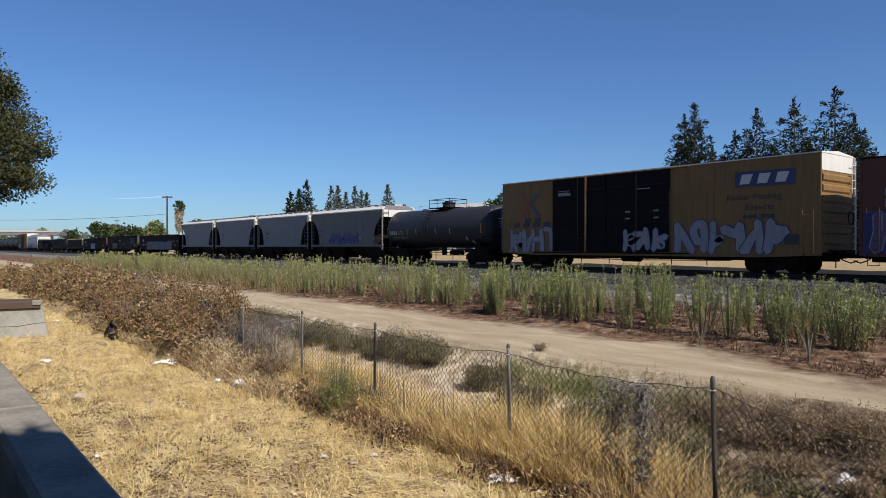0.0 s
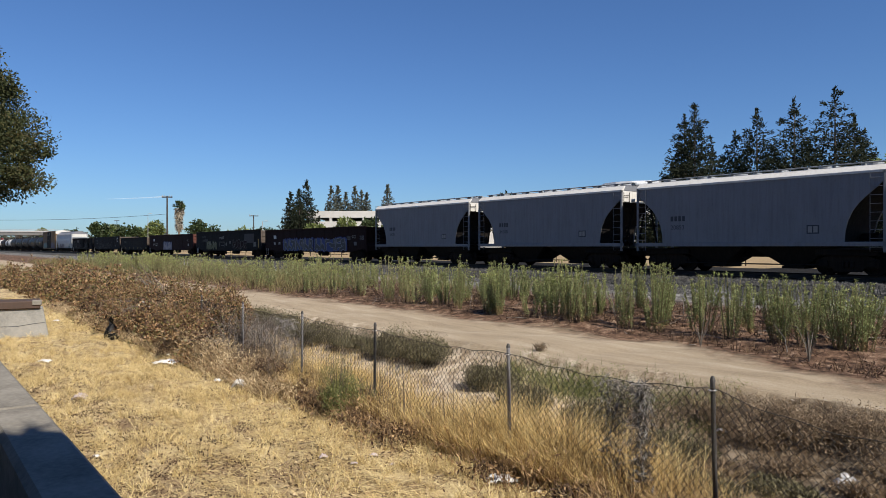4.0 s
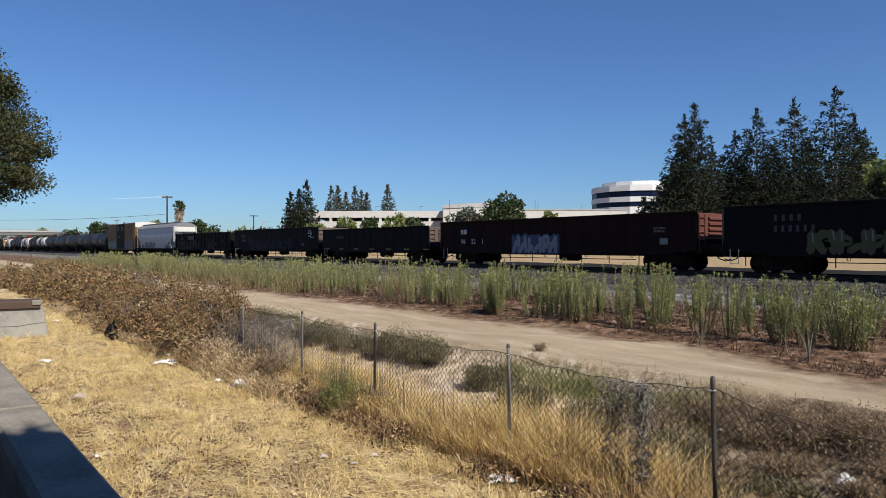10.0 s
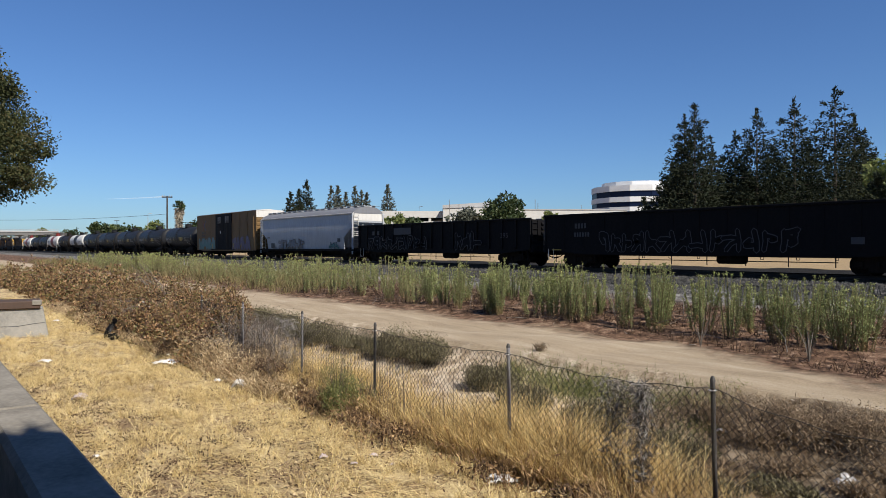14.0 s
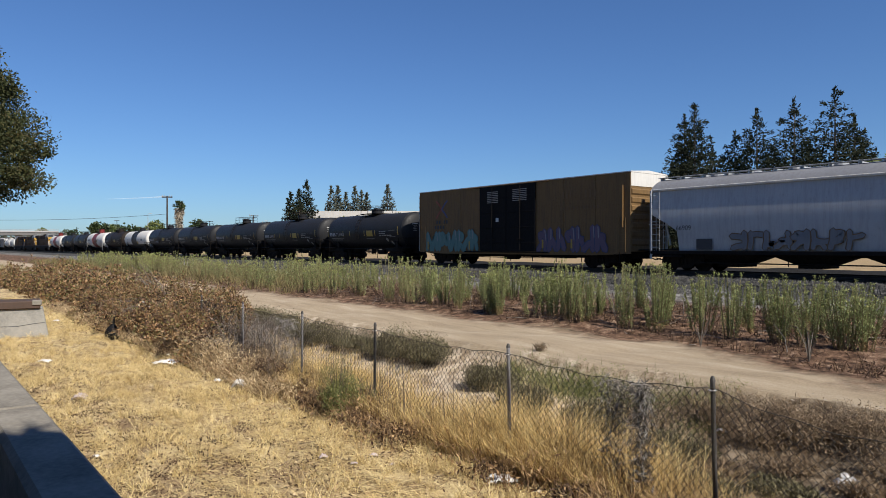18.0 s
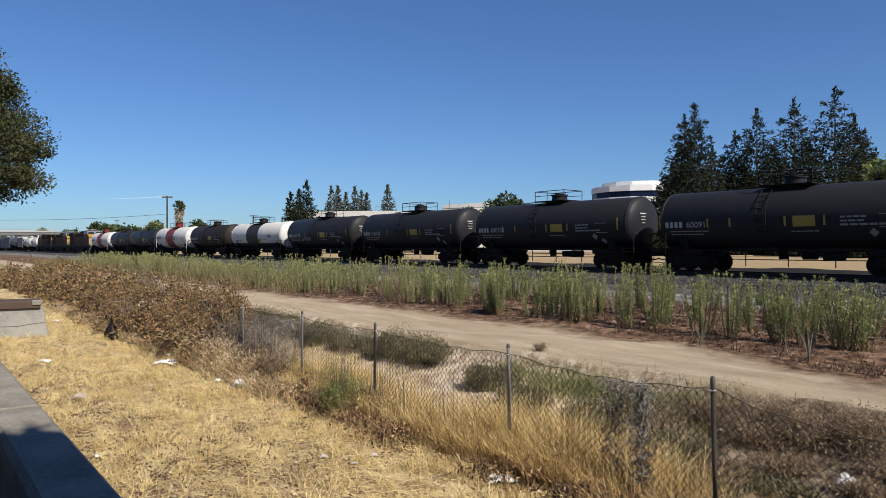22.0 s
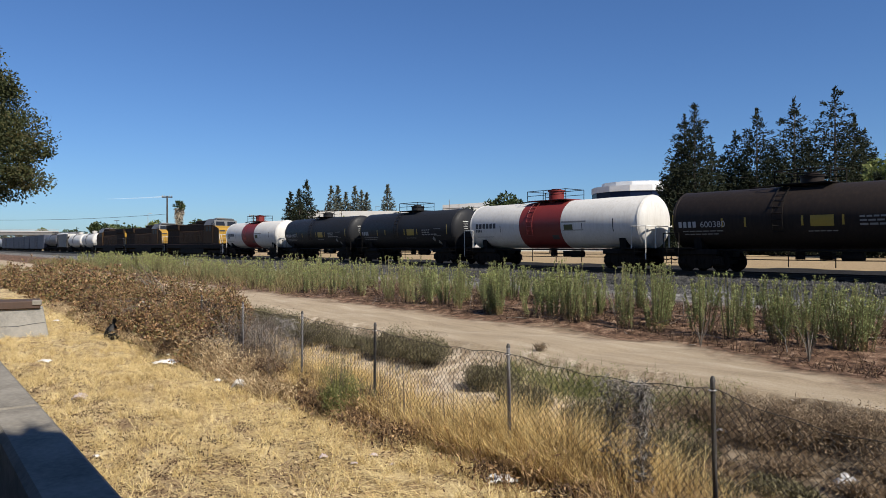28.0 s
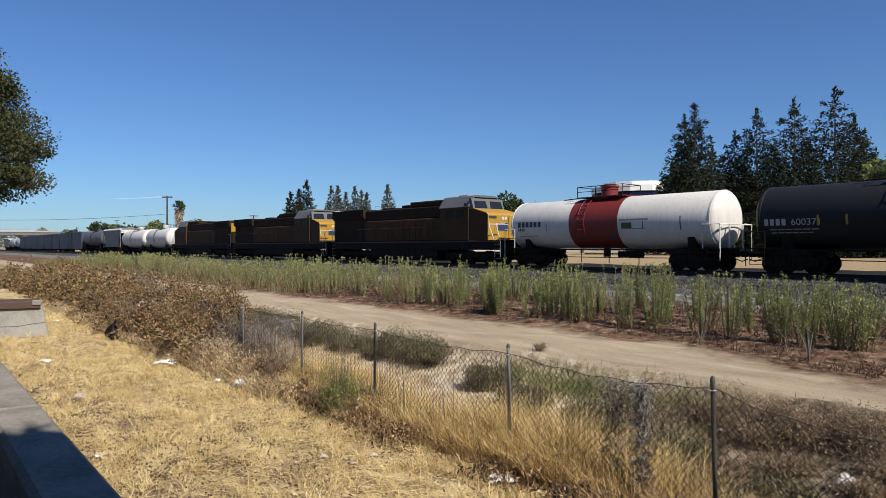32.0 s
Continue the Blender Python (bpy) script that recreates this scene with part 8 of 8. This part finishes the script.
def build_wall():
    w = thing("low_wall", "long low concrete wall with a chamfered top", "wall")
    for k in range(9):
        a = -26.0 + k * 4.0
        put("wall_section", Geo().box(a, a + 3.992, 0.50, 0.857, -1.9, -0.03, 0.035), CONCRETE, w)
    slab = put("terrace", Geo().box(-40, 20, -14, 0.50, -1.9, -0.45, 0.0), PAVING)
    tagged(slab, "grey paved terrace behind the low wall", "pavement", kind="structure")
    # added wall behind the camera, unseen, keeps sky light off the low wall
    tagged(put("unseen_sky_wall", Geo().box(-14, 24, -5.4, -5.0, -0.45, 7.5, 0.02), BRICKDARK), "plain dark wall out of view, added to block sky light", "wall", kind="structure")
    x, y = spot(18, 22.6)
    z0 = float(ground_z(x, y)) - 0.05
    b = thing("concrete_block", "old cracked concrete block with a rusty steel cap", "concrete block", "", (x, y, z0), 82)
    put("block", Geo().prism_y([(-3.5, 0), (1.10, 0), (0.93, 0.98), (-3.5, 0.98)], -0.6, 0.6), CONCRETE_OLD, b)
    put("steel_cap", Geo().box(-3.5, 0.86, -0.68, 0.66, 0.985, 1.24, 0.03), paint("rusty_cap", (0.075, 0.048, 0.036), 0.75, 0.5), b, "rusty brown steel cap")
    put("chipped_corner", Geo().box(0.62, 0.90, -0.72, -0.60, 1.10, 1.27, 0.02), CONCRETE, b)
    put("crack", Geo().tube([(-2.6, -0.603, 0.46), (-1.5, -0.603, 0.42), (-0.6, -0.603, 0.45), (0.2, -0.603, 0.43), (0.7, -0.603, 0.50), (1.0, -0.603, 0.52)], 0.008, 4), MARKDARK, b)


POSTS = [(-19.0, 0.0, 0.0), (-16.1, 0.01, 0.0), (-12.96, 0.0, 0.01), (-10.18, 0.02, 0.0), (-6.82, -0.07, 0.03), (-3.80, -0.06, 0.02), (-0.7, 0.03, 0.0), (2.3, 0.0, 0.0)]
FENCE_Y, FENCE_TOP = 6.55, -0.24


def build_fence():
    f = thing("chain_link_fence", "sagging rusty chain-link fence on steel posts", "fence")
    for x, lx, ly in POSTS:
        z0 = float(ground_z(x, FENCE_Y)) - 0.2
        put("post", Geo().tube([(x - lx, FENCE_Y - ly, z0), (x, FENCE_Y, FENCE_TOP + 0.03)], 0.0245, 10), GALVPALE if x in (-16.1, -12.96, -6.82) else GALV, f)
        put("post_cap", Geo().tube([(x, FENCE_Y, FENCE_TOP + 0.03), (x, FENCE_Y, FENCE_TOP + 0.065), (x, FENCE_Y, FENCE_TOP + 0.085)], 0.031, 10, 0.012), GALV, f)
        put("tie_wire", Geo().tube([(x + 0.04 * math.cos(a), FENCE_Y + 0.04 * math.sin(a), FENCE_TOP - 0.06) for a in np.linspace(0, 6.28, 9)], 0.005, 4), PAPER, f)

    def top_at(x):
        for (a, _, _), (b, _, _) in zip(POSTS, POSTS[1:]):
            if a <= x <= b:
                u = (x - a) / (b - a)
                sag = {-3.80: 0.22, -6.82: 0.10, -10.18: 0.07}.get(a, 0.05)
                return FENCE_TOP - 0.03 - sag * 4 * u * (1 - u) - 0.012 * math.sin(x * 9)
        return FENCE_TOP

    put("top_wire", Geo().tube([(x, FENCE_Y - 0.035, top_at(x)) for x in np.arange(-18.9, 2.3, 0.12)], 0.0042, 5), WIRE, f)
    # woven mesh: zigzag wires hooked into one another
    pitch, row = 0.098, 0.049
    cols = np.arange(-18.9, 2.25, pitch)
    pv, pq = [], []
    k0 = 0
    wr = 0.0047
    ang = np.array([0, 2.094, 4.189])
    for c in cols:
        zt = top_at(c)
        zb = float(ground_z(c, FENCE_Y)) - 0.02
        nz = int((zt - zb) / row)
        k = np.arange(nz + 1)
        bulge = 0.05 * math.sin(c * 1.7) + 0.03 * math.sin(c * 4.1)
        xx = c + np.where(k % 2 == 0, 0.0, pitch) * 0.5 * 1.04 + 0.012 * np.sin(k * 0.21 + c * 3)
        yy = FENCE_Y - 0.036 + np.where(k % 2 == 0, 0.003, -0.003) + bulge * np.sin(k / max(1, nz) * 3.1)
        zz = zt - k * row
        ctr = np.stack([xx, yy, zz], 1)
        ring = np.stack([np.cos(ang) * wr, np.sin(ang) * wr * 0.8, 0 * ang], 1)
        v = (ctr[:, None, :] + ring[None]).reshape(-1, 3)
        i = np.arange(nz)[:, None, None] * 3
        q = np.array([(0, 1, 4, 3), (1, 2, 5, 4), (2, 0, 3, 5)])[None] + i
        pv.append(v)
        pq.append(q.reshape(-1, 4) + k0)
        k0 += len(v)
        # the mirrored half of the diamond
        v2 = v.copy()
        v2[:, 0] = 2 * (c + pitch * 0.52) - v2[:, 0]
        pv.append(v2)
        pq.append(q.reshape(-1, 4) + k0)
        k0 += len(v2)
    me = fast_mesh("wire_mesh", np.concatenate(pv), np.concatenate(pq), True)
    me.materials.append(WIRE)
    tagged(put("wire_mesh", me, None, f, "woven diamond wire mesh"), kind="stuff")
    # matted dead stalks hung in the mesh
    n = 3000
    x = np.concatenate([rng.normal(-5.0, 0.12, 800), rng.normal(-4.62, 0.06, 1400), rng.normal(-13.6, 0.3, 800)])
    z = -0.36 - 1.1 * rng.random(n) ** 1.4
    p = np.stack([x, np.full(n, FENCE_Y - 0.06) + rng.normal(0, 0.03, n), z], 1)
    stuff("hanging_stalks", leaves(p, 0.10, 0.011, -0.5), leaf_mat("grey_stalk", [(0.10, 0.092, 0.085), (0.22, 0.205, 0.19), (0.36, 0.34, 0.32)], 0.8, 0.1), "grey dead creeper caught in the fence", "creeper")


def litter(px, py, w, h, label, name="litter", mat=None, z=-1.8, seed=0, category="litter"):
    """A crumpled scrap of paper or cloth lying on the ground."""
    depth = (1.17 - z) * 1214 / (py - 437.5)
    x, y = spot(px, depth)
    r = np.random.default_rng(seed + 900)
    nx, ny = 9, 7
    g = Geo()
    vs = []
    for i in range(nx):
        for j in range(ny):
            a, b = i / (nx - 1) * 2 - 1, j / (ny - 1) * 2 - 1
            e = max(0.0, 1 - (a * a + b * b) * 0.5)
            vs.append((a * w / 2 * (0.85 + 0.3 * r.random()), b * w * 0.32 * (0.8 + 0.4 * r.random()), h * e * r.uniform(0.35, 1.1) + 0.004))
    fs = [(i * ny + j, (i + 1) * ny + j, (i + 1) * ny + j + 1, i * ny + j + 1) for i in range(nx - 1) for j in range(ny - 1)]
    me = g.add(vs, fs).mesh(name, 60)
    ob = put(name, me, mat or PAPER)
    so = ob.modifiers.new("thickness", "SOLIDIFY")
    so.thickness = 0.004
    ob.matrix_basis = pose(x, y, float(ground_z(x, y)) + 0.03, 0, 0, 51.6 + r.uniform(-25, 25))
    return tagged(ob, label, category, "litter")


def build_litter():
    pink = plain("pinkish_paper", (0.40, 0.335, 0.32), 0.8)
    for k, (px, py, w, h, lab, m) in enumerate([
            (294, 646, 0.62, 0.13, "crumpled white cloth on the dry lawn", None), (424, 692, 0.28, 0.24, "crumpled white paper bag beside the thicket", None),
            (80, 642, 0.36, 0.07, "torn white paper scrap on dry grass", None), (143, 715, 0.28, 0.13, "crumpled pinkish wrapper on dry grass", pink),
            (385, 680, 0.16, 0.07, "small white paper ball on straw", None), (661, 810, 0.12, 0.045, "small crumpled white tissue", pink), (572, 822, 0.11, 0.07, "upright scrap of greyish paper", pink),
            (886, 853, 0.40, 0.12, "flat torn sheet of white paper", None), (694, 824, 0.08, 0.03, "tiny pale paper scrap on straw", pink), (99, 572, 0.22, 0.08, "white paper scrap beside the concrete block", None),
            (512, 727, 0.10, 0.04, "small pink wrapper on the lawn", pink), (626, 828, 0.10, 0.025, "pale crushed wrapper on straw", pink), (170, 811, 0.10, 0.03, "small white scrap near the wall", None), (948, 872, 0.12, 0.04, "torn white paper by the fence", None)]):
        litter(px, py, w, h, lab, mat=m, seed=k)
    litter(1500, 876, 0.30, 0.2, "crumpled greyish plastic bag in the ditch", "plastic_litter", plain("dull_plastic", (0.40, 0.40, 0.41), 0.6), z=-2.0, seed=31)
    litter(1276, 776, 0.18, 0.06, "white scrap caught in ditch weeds", "plastic_litter", z=-1.95, seed=32)
    litter(1258, 529, 0.24, 0.2, "white plastic scrap among the weeds", "plastic_litter", z=-0.85, seed=33)


BAG = None


def build_bag():
    """A black bin bag snagged at the thicket, its neck flapping in the wind."""
    depth = 2.97 * 1214 / (597 - 437.5)
    depth *= 0.97
    x, y = spot(198, depth)
    bag = thing("plastic_bag", "black plastic bin bag snagged on brambles", "bag", "", (x, y, float(ground_z(x, y))))
    r = np.random.default_rng(77)
    g = Geo()
    prof = [(0.0, 0.02), (0.0, 0.15), (0.10, 0.22), (0.25, 0.22), (0.38, 0.15), (0.50, 0.06)]
    seg = 16
    vs, fs = [], []
    for z, q in prof:
        for k in range(seg):
            a = 2 * math.pi * k / seg
            f = q * (1 + 0.14 * r.normal() * 0.7)
            vs.append((f * math.cos(a), f * math.sin(a), z + 0.015 * r.normal()))
    for i in range(len(prof) - 1):
        for k in range(seg):
            fs.append((i * seg + k, i * seg + (k + 1) % seg, (i + 1) * seg + (k + 1) % seg, (i + 1) * seg + k))
    put("bag_body", g.add(vs, fs), BAGBLACK, bag, smooth=80)
    neck = put("bag_neck", Geo().add([(-0.05, 0, 0), (0.05, 0.02, 0), (0.11, 0.03, 0.18), (-0.08, -0.03, 0.2), (0.05, 0.0, 0.30), (-0.06, 0.04, 0.29), (0.02, 0.05, 0.1), (-0.02, -0.05, 0.1)], [(0, 1, 2, 3), (3, 2, 4, 5), (0, 6, 2), (1, 7, 3)]), BAGBLACK, bag)
    neck.matrix_basis = pose(0, 0, 0.46)
    put("handle_stick", Geo().tube([(-0.1, -0.25, 0.01), (0.2, -0.12, 0.10)], 0.012, 5), TWIG, bag)
    return bag, neck


# ---- beyond the railway: buildings, poles, overpass ----
WHITEWALL = rough_mat("pale_wall", [(0.3, (0.40, 0.39, 0.37)), (0.6, (0.49, 0.48, 0.455))], 0.4, 0.8, 0.1, 0.02, 10)
OFFICEWALL = rough_mat("office_white", [(0.3, (0.56, 0.56, 0.56)), (0.6, (0.66, 0.66, 0.655))], 0.4, 0.8, 0.1, 0.02, 10)
GREYWALL = rough_mat("grey_wall", [(0.3, (0.28, 0.28, 0.28)), (0.6, (0.38, 0.375, 0.37))], 0.4, 0.8, 0.1, 0.02, 10)
# dark concrete: shade of the open decks and bridge edge put into colour
DECK = rough_mat("garage_shade", [(0.3, (0.10, 0.10, 0.10)), (0.6, (0.16, 0.155, 0.15))], 0.5)
WINDOW = plain("ribbon_glass", (0.006, 0.012, 0.035), 0.35)
WINDOW.node_tree.nodes["Principled BSDF"].inputs["Specular IOR Level"].default_value = 0.12
POLEWOOD = rough_mat("pole_wood", [(0.3, (0.022, 0.019, 0.017)), (0.6, (0.06, 0.052, 0.047))], 2.0)


def facing(name, label, category, px, depth, z=0.0, turn=0.0):
    """A thing whose own x runs along the picture and whose front faces the camera."""
    x, y = spot(px, depth)
    return thing(name, label, category, "", (x, y, z), 51.6 + turn)


def up(py, depth):
    return 1.17 + (437.5 - py) * depth / 1214


def build_garage():
    d = 180.0
    k = d / 1214
    g = facing("parking_structure", "white concrete parking structure with open decks", "building", 670, d, 0.1)
    x0, x1 = (556 - 670) * k, (790 - 670) * k
    for top, bot in ((374.5, 386.5), (393.0, 405.0), (411.5, 423.5)):
        put("parapet", Geo().box(x0, x1, -0.2, 0.2, up(bot, d), up(top, d), 0.03), WHITEWALL, g)
        put("parapet", Geo().box(x0 - 0.2, x0 + 0.2, -0.2, 28, up(bot, d), up(top, d), 0.03), WHITEWALL, g)
        put("deck", Geo().box(x0, x1, 0.2, 28, up(bot, d), up(bot, d) + 0.35), DECK, g)
    put("back_wall", Geo().box(x0, x1, 28, 28.3, 0, up(380, d)), DECK, g)
    for i in range(9):
        a = x0 + (x1 - x0) * i / 8
        put("column", Geo().box(a - 0.35, a + 0.35, -0.05, 0.8, 0, up(376, d), 0.03), WHITEWALL, g)
    put("stair_tower", Geo().box(x0 - 2.2, x0 + 0.1, 2.0, 9.0, 0, up(373.5, d), 0.05), GREYWALL, g)
    for px in (660, 612, 740):
        a = (px - 670) * k
        put("lamp_post", Geo().tube([(a, 8, up(380, d)), (a, 8, up(363, d)), (a + 1.0, 8, up(363, d))], 0.08, 6), DECK, g)


def build_white_block():
    d = 165.0
    k = d / 1214
    b = facing("low_office", "long low white office building", "building", 940, d, 0.1)
    put("wall", Geo().box((905 - 940) * k, (1110 - 940) * k, 0, 20, 0, up(372.5, d), 0.05), WHITEWALL, b)
    put("wall", Geo().box((838 - 940) * k, (912 - 940) * k, 2, 22, 0, up(368, d), 0.05), WHITEWALL, b)
    put("roof_coping", Geo().box((905 - 940) * k - 0.1, (1110 - 940) * k + 0.1, -0.15, 0.15, up(372.5, d), up(371.2, d)), GREYWALL, b)
    for i in range(7):
        a = (925 + i * 24 - 940) * k
        put("window", Geo().box(a, a + 1.8, -0.04, 0.04, up(398, d), up(388, d)), WINDOW, b)
    put("roof_dome", Geo().add(*cyl_z((920 - 940) * k, 6, up(373, d), up(365, d), 1.6, 16)).add(*cyl_z((920 - 940) * k, 6, up(365, d), up(361.5, d), 1.0, 16)), WHITEWALL, b, smooth=40)
    for px, top in ((952, 352), (957, 358), (1036, 362)):
        put("antenna", Geo().tube([((px - 940) * k, 5, up(373, d)), ((px - 940) * k, 5, up(top, d))], 0.07, 5), DECK, b)
    d = 172.0
    k = d / 1214
    a = facing("sloped_hall", "grey hall with a sloping roof edge", "building", 840, d, 0.1)
    x0, x1 = (784 - 840) * k, (880 - 840) * k
    put("wall", Geo().prism_y([(x0, 0), (x1, 0), (x1, up(366, d)), (x0, up(370, d))], 0, 18), WHITEWALL, a)
    put("roof_band", Geo().prism_y([(x0 - 0.1, up(370, d)), (x1, up(366, d)), (x1, up(358, d)), (x0 - 0.1, up(364, d))], -0.2, 18), GREYWALL, a)
    for px in (795, 812):
        put("lamp_post", Geo().tube([((px - 840) * k, -2, 0), ((px - 840) * k, -2, up(355 + (px - 795) * 0.5, d))], 0.07, 5), DECK, a)


def build_round_office():
    d = 205.0
    k = d / 1214
    o = facing("office_building", "rounded white office block with dark ribbon windows", "building", 1130, d, 0.1)
    r0 = (1240 - 1066) * k / 2
    cx = (1066 + 1243) / 2 - 1130
    cx *= k

    def ringed(name, z0, z1, r, m, lab=""):
        n = 14
        poly = [(cx + r * math.cos(2 * math.pi * (i + 0.5) / n), r0 + r * math.sin(2 * math.pi * (i + 0.5) / n)) for i in range(n)]
        put(name, Geo().prism_z(poly, z0, z1), m, o, lab)

    ringed("wall", 0, up(366, d), r0, OFFICEWALL)
    ringed("ribbon_window", up(366, d), up(357, d), r0 - 0.35, WINDOW, "dark blue ribbon window")
    ringed("storey_band", up(357, d), up(348, d), r0, OFFICEWALL)
    ringed("ribbon_window", up(348, d), up(337.5, d), r0 - 0.35, WINDOW, "dark blue ribbon window")
    ringed("storey_band", up(337.5, d), up(327, d), r0, OFFICEWALL)
    ringed("roof_drum", up(326.5, d), up(318.5, d), r0 - 3.2, OFFICEWALL)
    for i in range(14):
        a = 2 * math.pi * (i + 0.5) / 14
        for z0, z1 in ((366, 357), (348, 337.5)):
            put("mullion", Geo().tube([(cx + (r0 - 0.3) * math.cos(a), r0 + (r0 - 0.3) * math.sin(a), up(z0, d)), (cx + (r0 - 0.3) * math.cos(a), r0 + (r0 - 0.3) * math.sin(a), up(z1, d))], 0.07, 5), WINDOW, o)


def build_poles():
    def pole(px, d, top, arm, label):
        o = facing("utility_pole", label, "pole", px, d, 0.1)
        h = up(top, d) - 0.1
        put("pole", Geo().tube([(0, 0, -0.1), (0, 0, h)], 0.2, 8, 0.14), POLEWOOD, o)
        put("crossarm", Geo().box(-arm, arm, -0.08, 0.08, h - 0.35, h - 0.12, 0.01), POLEWOOD, o)
        for a in (-arm * 0.9, -arm * 0.45, arm * 0.45, arm * 0.9):
            put("insulator", Geo().add(*cyl_z(a, 0, h - 0.12, h + 0.12, 0.06, 6)), GREYWALL, o)
        return o

    pole(296, 130.0, 347, 1.0, "dark wooden utility pole with one crossarm")
    pole(449, 190.0, 381, 1.3, "far wooden utility pole with a crossarm")
    pole(207, 330.0, 390, 1.2, "distant wooden utility pole")
    # wires to the left of the tall pole
    ax, ay = spot(296, 130)
    g = Geo()
    for zt, py in ((385, 388.0), (352, 391)):
        if zt == 352:
            continue
        bx, by = spot(-60, 128)
        z0, z1 = up(379, 130), up(389, 128)
        pts = []
        for i in range(17):
            u = i / 16
            pts.append((ax + (bx - ax) * u, ay + (by - ay) * u, z0 + (z1 - z0) * u - 1.6 * 4 * u * (1 - u) * 0.3))
        g.tube(pts, 0.03, 4)
    tagged(put("overhead_wire", g, MARKDARK), "thin overhead wire strung from the utility pole", "wire")
    for px, d, top in ((465, 170.0, 392), (262, 240.0, 379), (660, 150.0, 383)):
        o = facing("street_lamp", "slender grey street lamp on a post", "street lamp", px, d, 0.1)
        h = up(top, d) - 0.1
        put("post", Geo().tube([(0, 0, -0.1), (0, 0, h), (0.6, 0, h + 0.1)], 0.09, 6), GREYWALL, o)
        put("lamp_head", Geo().box(0.5, 1.3, -0.15, 0.15, h, h + 0.16, 0.03), GREYWALL, o)


def build_overpass():
    d = 330.0
    k = d / 1214
    o = facing("overpass", "pale concrete road overpass above the railway", "bridge", 0, d, 0.1, 12)
    put("deck", Geo().box(-60, 95 * k, 0, 12, up(417, d), up(411.5, d), 0.05), DECK, o, "shaded concrete deck edge")
    put("parapet", Geo().box(-60, 95 * k, -0.2, 0.1, up(411.5, d), up(408.5, d), 0.05), GREYWALL, o)
    put("rail", Geo().tube([(-60, 0, up(406.6, d)), (95 * k, 0, up(406.6, d))], 0.06, 5), GREYWALL, o)
    for i in range(6):
        a = -50 + i * 14.0
        put("pier", Geo().box(a - 0.7, a + 0.7, 3, 9, -0.2, up(417, d), 0.05), GREYWALL, o)
    # low warehouses on the horizon
    for px0, px1, top, dd in ((-40, 60, 424, 520.0), (100, 240, 425, 480.0), (330, 520, 421, 420.0)):
        kk = dd / 1214
        w = facing("warehouse", "far low pale warehouse on the horizon", "building", (px0 + px1) / 2, dd, 0.1)
        hw = (px1 - px0) / 2 * kk
        put("wall", Geo().box(-hw, hw, 0, 25, 0, up(top, dd), 0.1), GREYWALL, w)
        put("roof", Geo().prism_x([(-0.5, up(top, dd)), (12, up(top, dd) + 1.2), (25.5, up(top, dd))], -hw - 0.3, hw + 0.3), WHITEWALL, w)
    # far woods along the horizon
    n = 16000
    px = rng.uniform(-250, 1800, n)
    dd = rng.uniform(480, 560, n)
    t = 7.0 + 2.5 * np.sin(px * 0.05) + 1.8 * np.sin(px * 0.13 + 1)
    x = VIEW.x * dd + SIDE.x * (px - 784) / 1214 * dd
    y = VIEW.y * dd + SIDE.y * (px - 784) / 1214 * dd
    p = np.stack([x, y, 0.1 + t * rng.random(n) ** 0.6], 1)
    # woods take the hazed needle colour
    stuff("far_woods", leaves(p, 2.6, 1.7), CONIFERFAR, "far belt of green trees with haze in their colour", "woods")


def build_contrail():
    """A short white vapour trail far off and high over the plain."""
    m, n, l, b = tree_of("vapour")
    b.inputs["Base Color"].default_value = (0.9, 0.9, 0.9, 1)
    b.inputs["Roughness"].default_value = 1.0
    b.inputs["Alpha"].default_value = 0.12
    d = 3600.0
    pts = [(*spot(px, d), up(py, d)) for px, py in ((188, 352.5), (215, 352), (245, 350.8), (275, 349.3), (296, 348))]
    ob = put("backdrop", Geo().tube(pts, 0.8, 8, 3.6), m, smooth=60)
    tagged(ob, "thin white vapour trail low in the sky", "backdrop", kind="structure")


def build_field_fence():
    f = thing("field_fence", "low wire fence on thin dark posts in a dry field", "fence", "", (0, 41.0, 0.0))
    for k in range(44):
        a = -110 + k * 2.6
        put("post", Geo().tube([(a, 0, -0.1), (a, 0, 1.1)], 0.035, 5), STEEL, f)
    put("wire", Geo().tube([(-112, -0.04, 1.0), (4, -0.04, 1.0)], 0.01, 4), STEEL, f)
    put("wire", Geo().tube([(-112, -0.04, 0.6), (4, -0.04, 0.6)], 0.01, 4), STEEL, f)


build_wall()
build_fence()
build_litter()
BAG, NECK = build_bag()
build_garage()
build_white_block()
build_round_office()
build_poles()
build_overpass()
build_contrail()
build_field_fence()


def motions():
    """The train rolls past at a steady speed; the bag stirs in the wind."""
    for car in TRAIN:
        p, q = car.matrix_basis.translation.copy(), car.matrix_basis.to_euler()
        walk(car, [(t, Matrix.LocRotScale((p.x + SPEED * t, p.y, p.z), q, None)) for t in (0.0, 32.0)])
    b = BAG.matrix_basis.translation.copy()
    sway, flap = [], []
    for k in range(33):
        t = float(k)
        a = 7 * math.sin(t * 1.3) + 4 * math.sin(t * 2.9 + 1)
        turn = 25 * math.sin(t * 0.55)
        sway.append((t, pose(b.x, b.y, b.z, a * 0.6, a, turn)))
        flap.append((t, pose(0, 0, 0.46, 18 * math.sin(t * 1.7 + 0.4), 55 * math.cos(t * 0.4) * (1 if k < 2 else 0.35) + 14 * math.sin(t * 2.3), 0)))
    walk(BAG, sway)
    walk(NECK, flap)


motions()
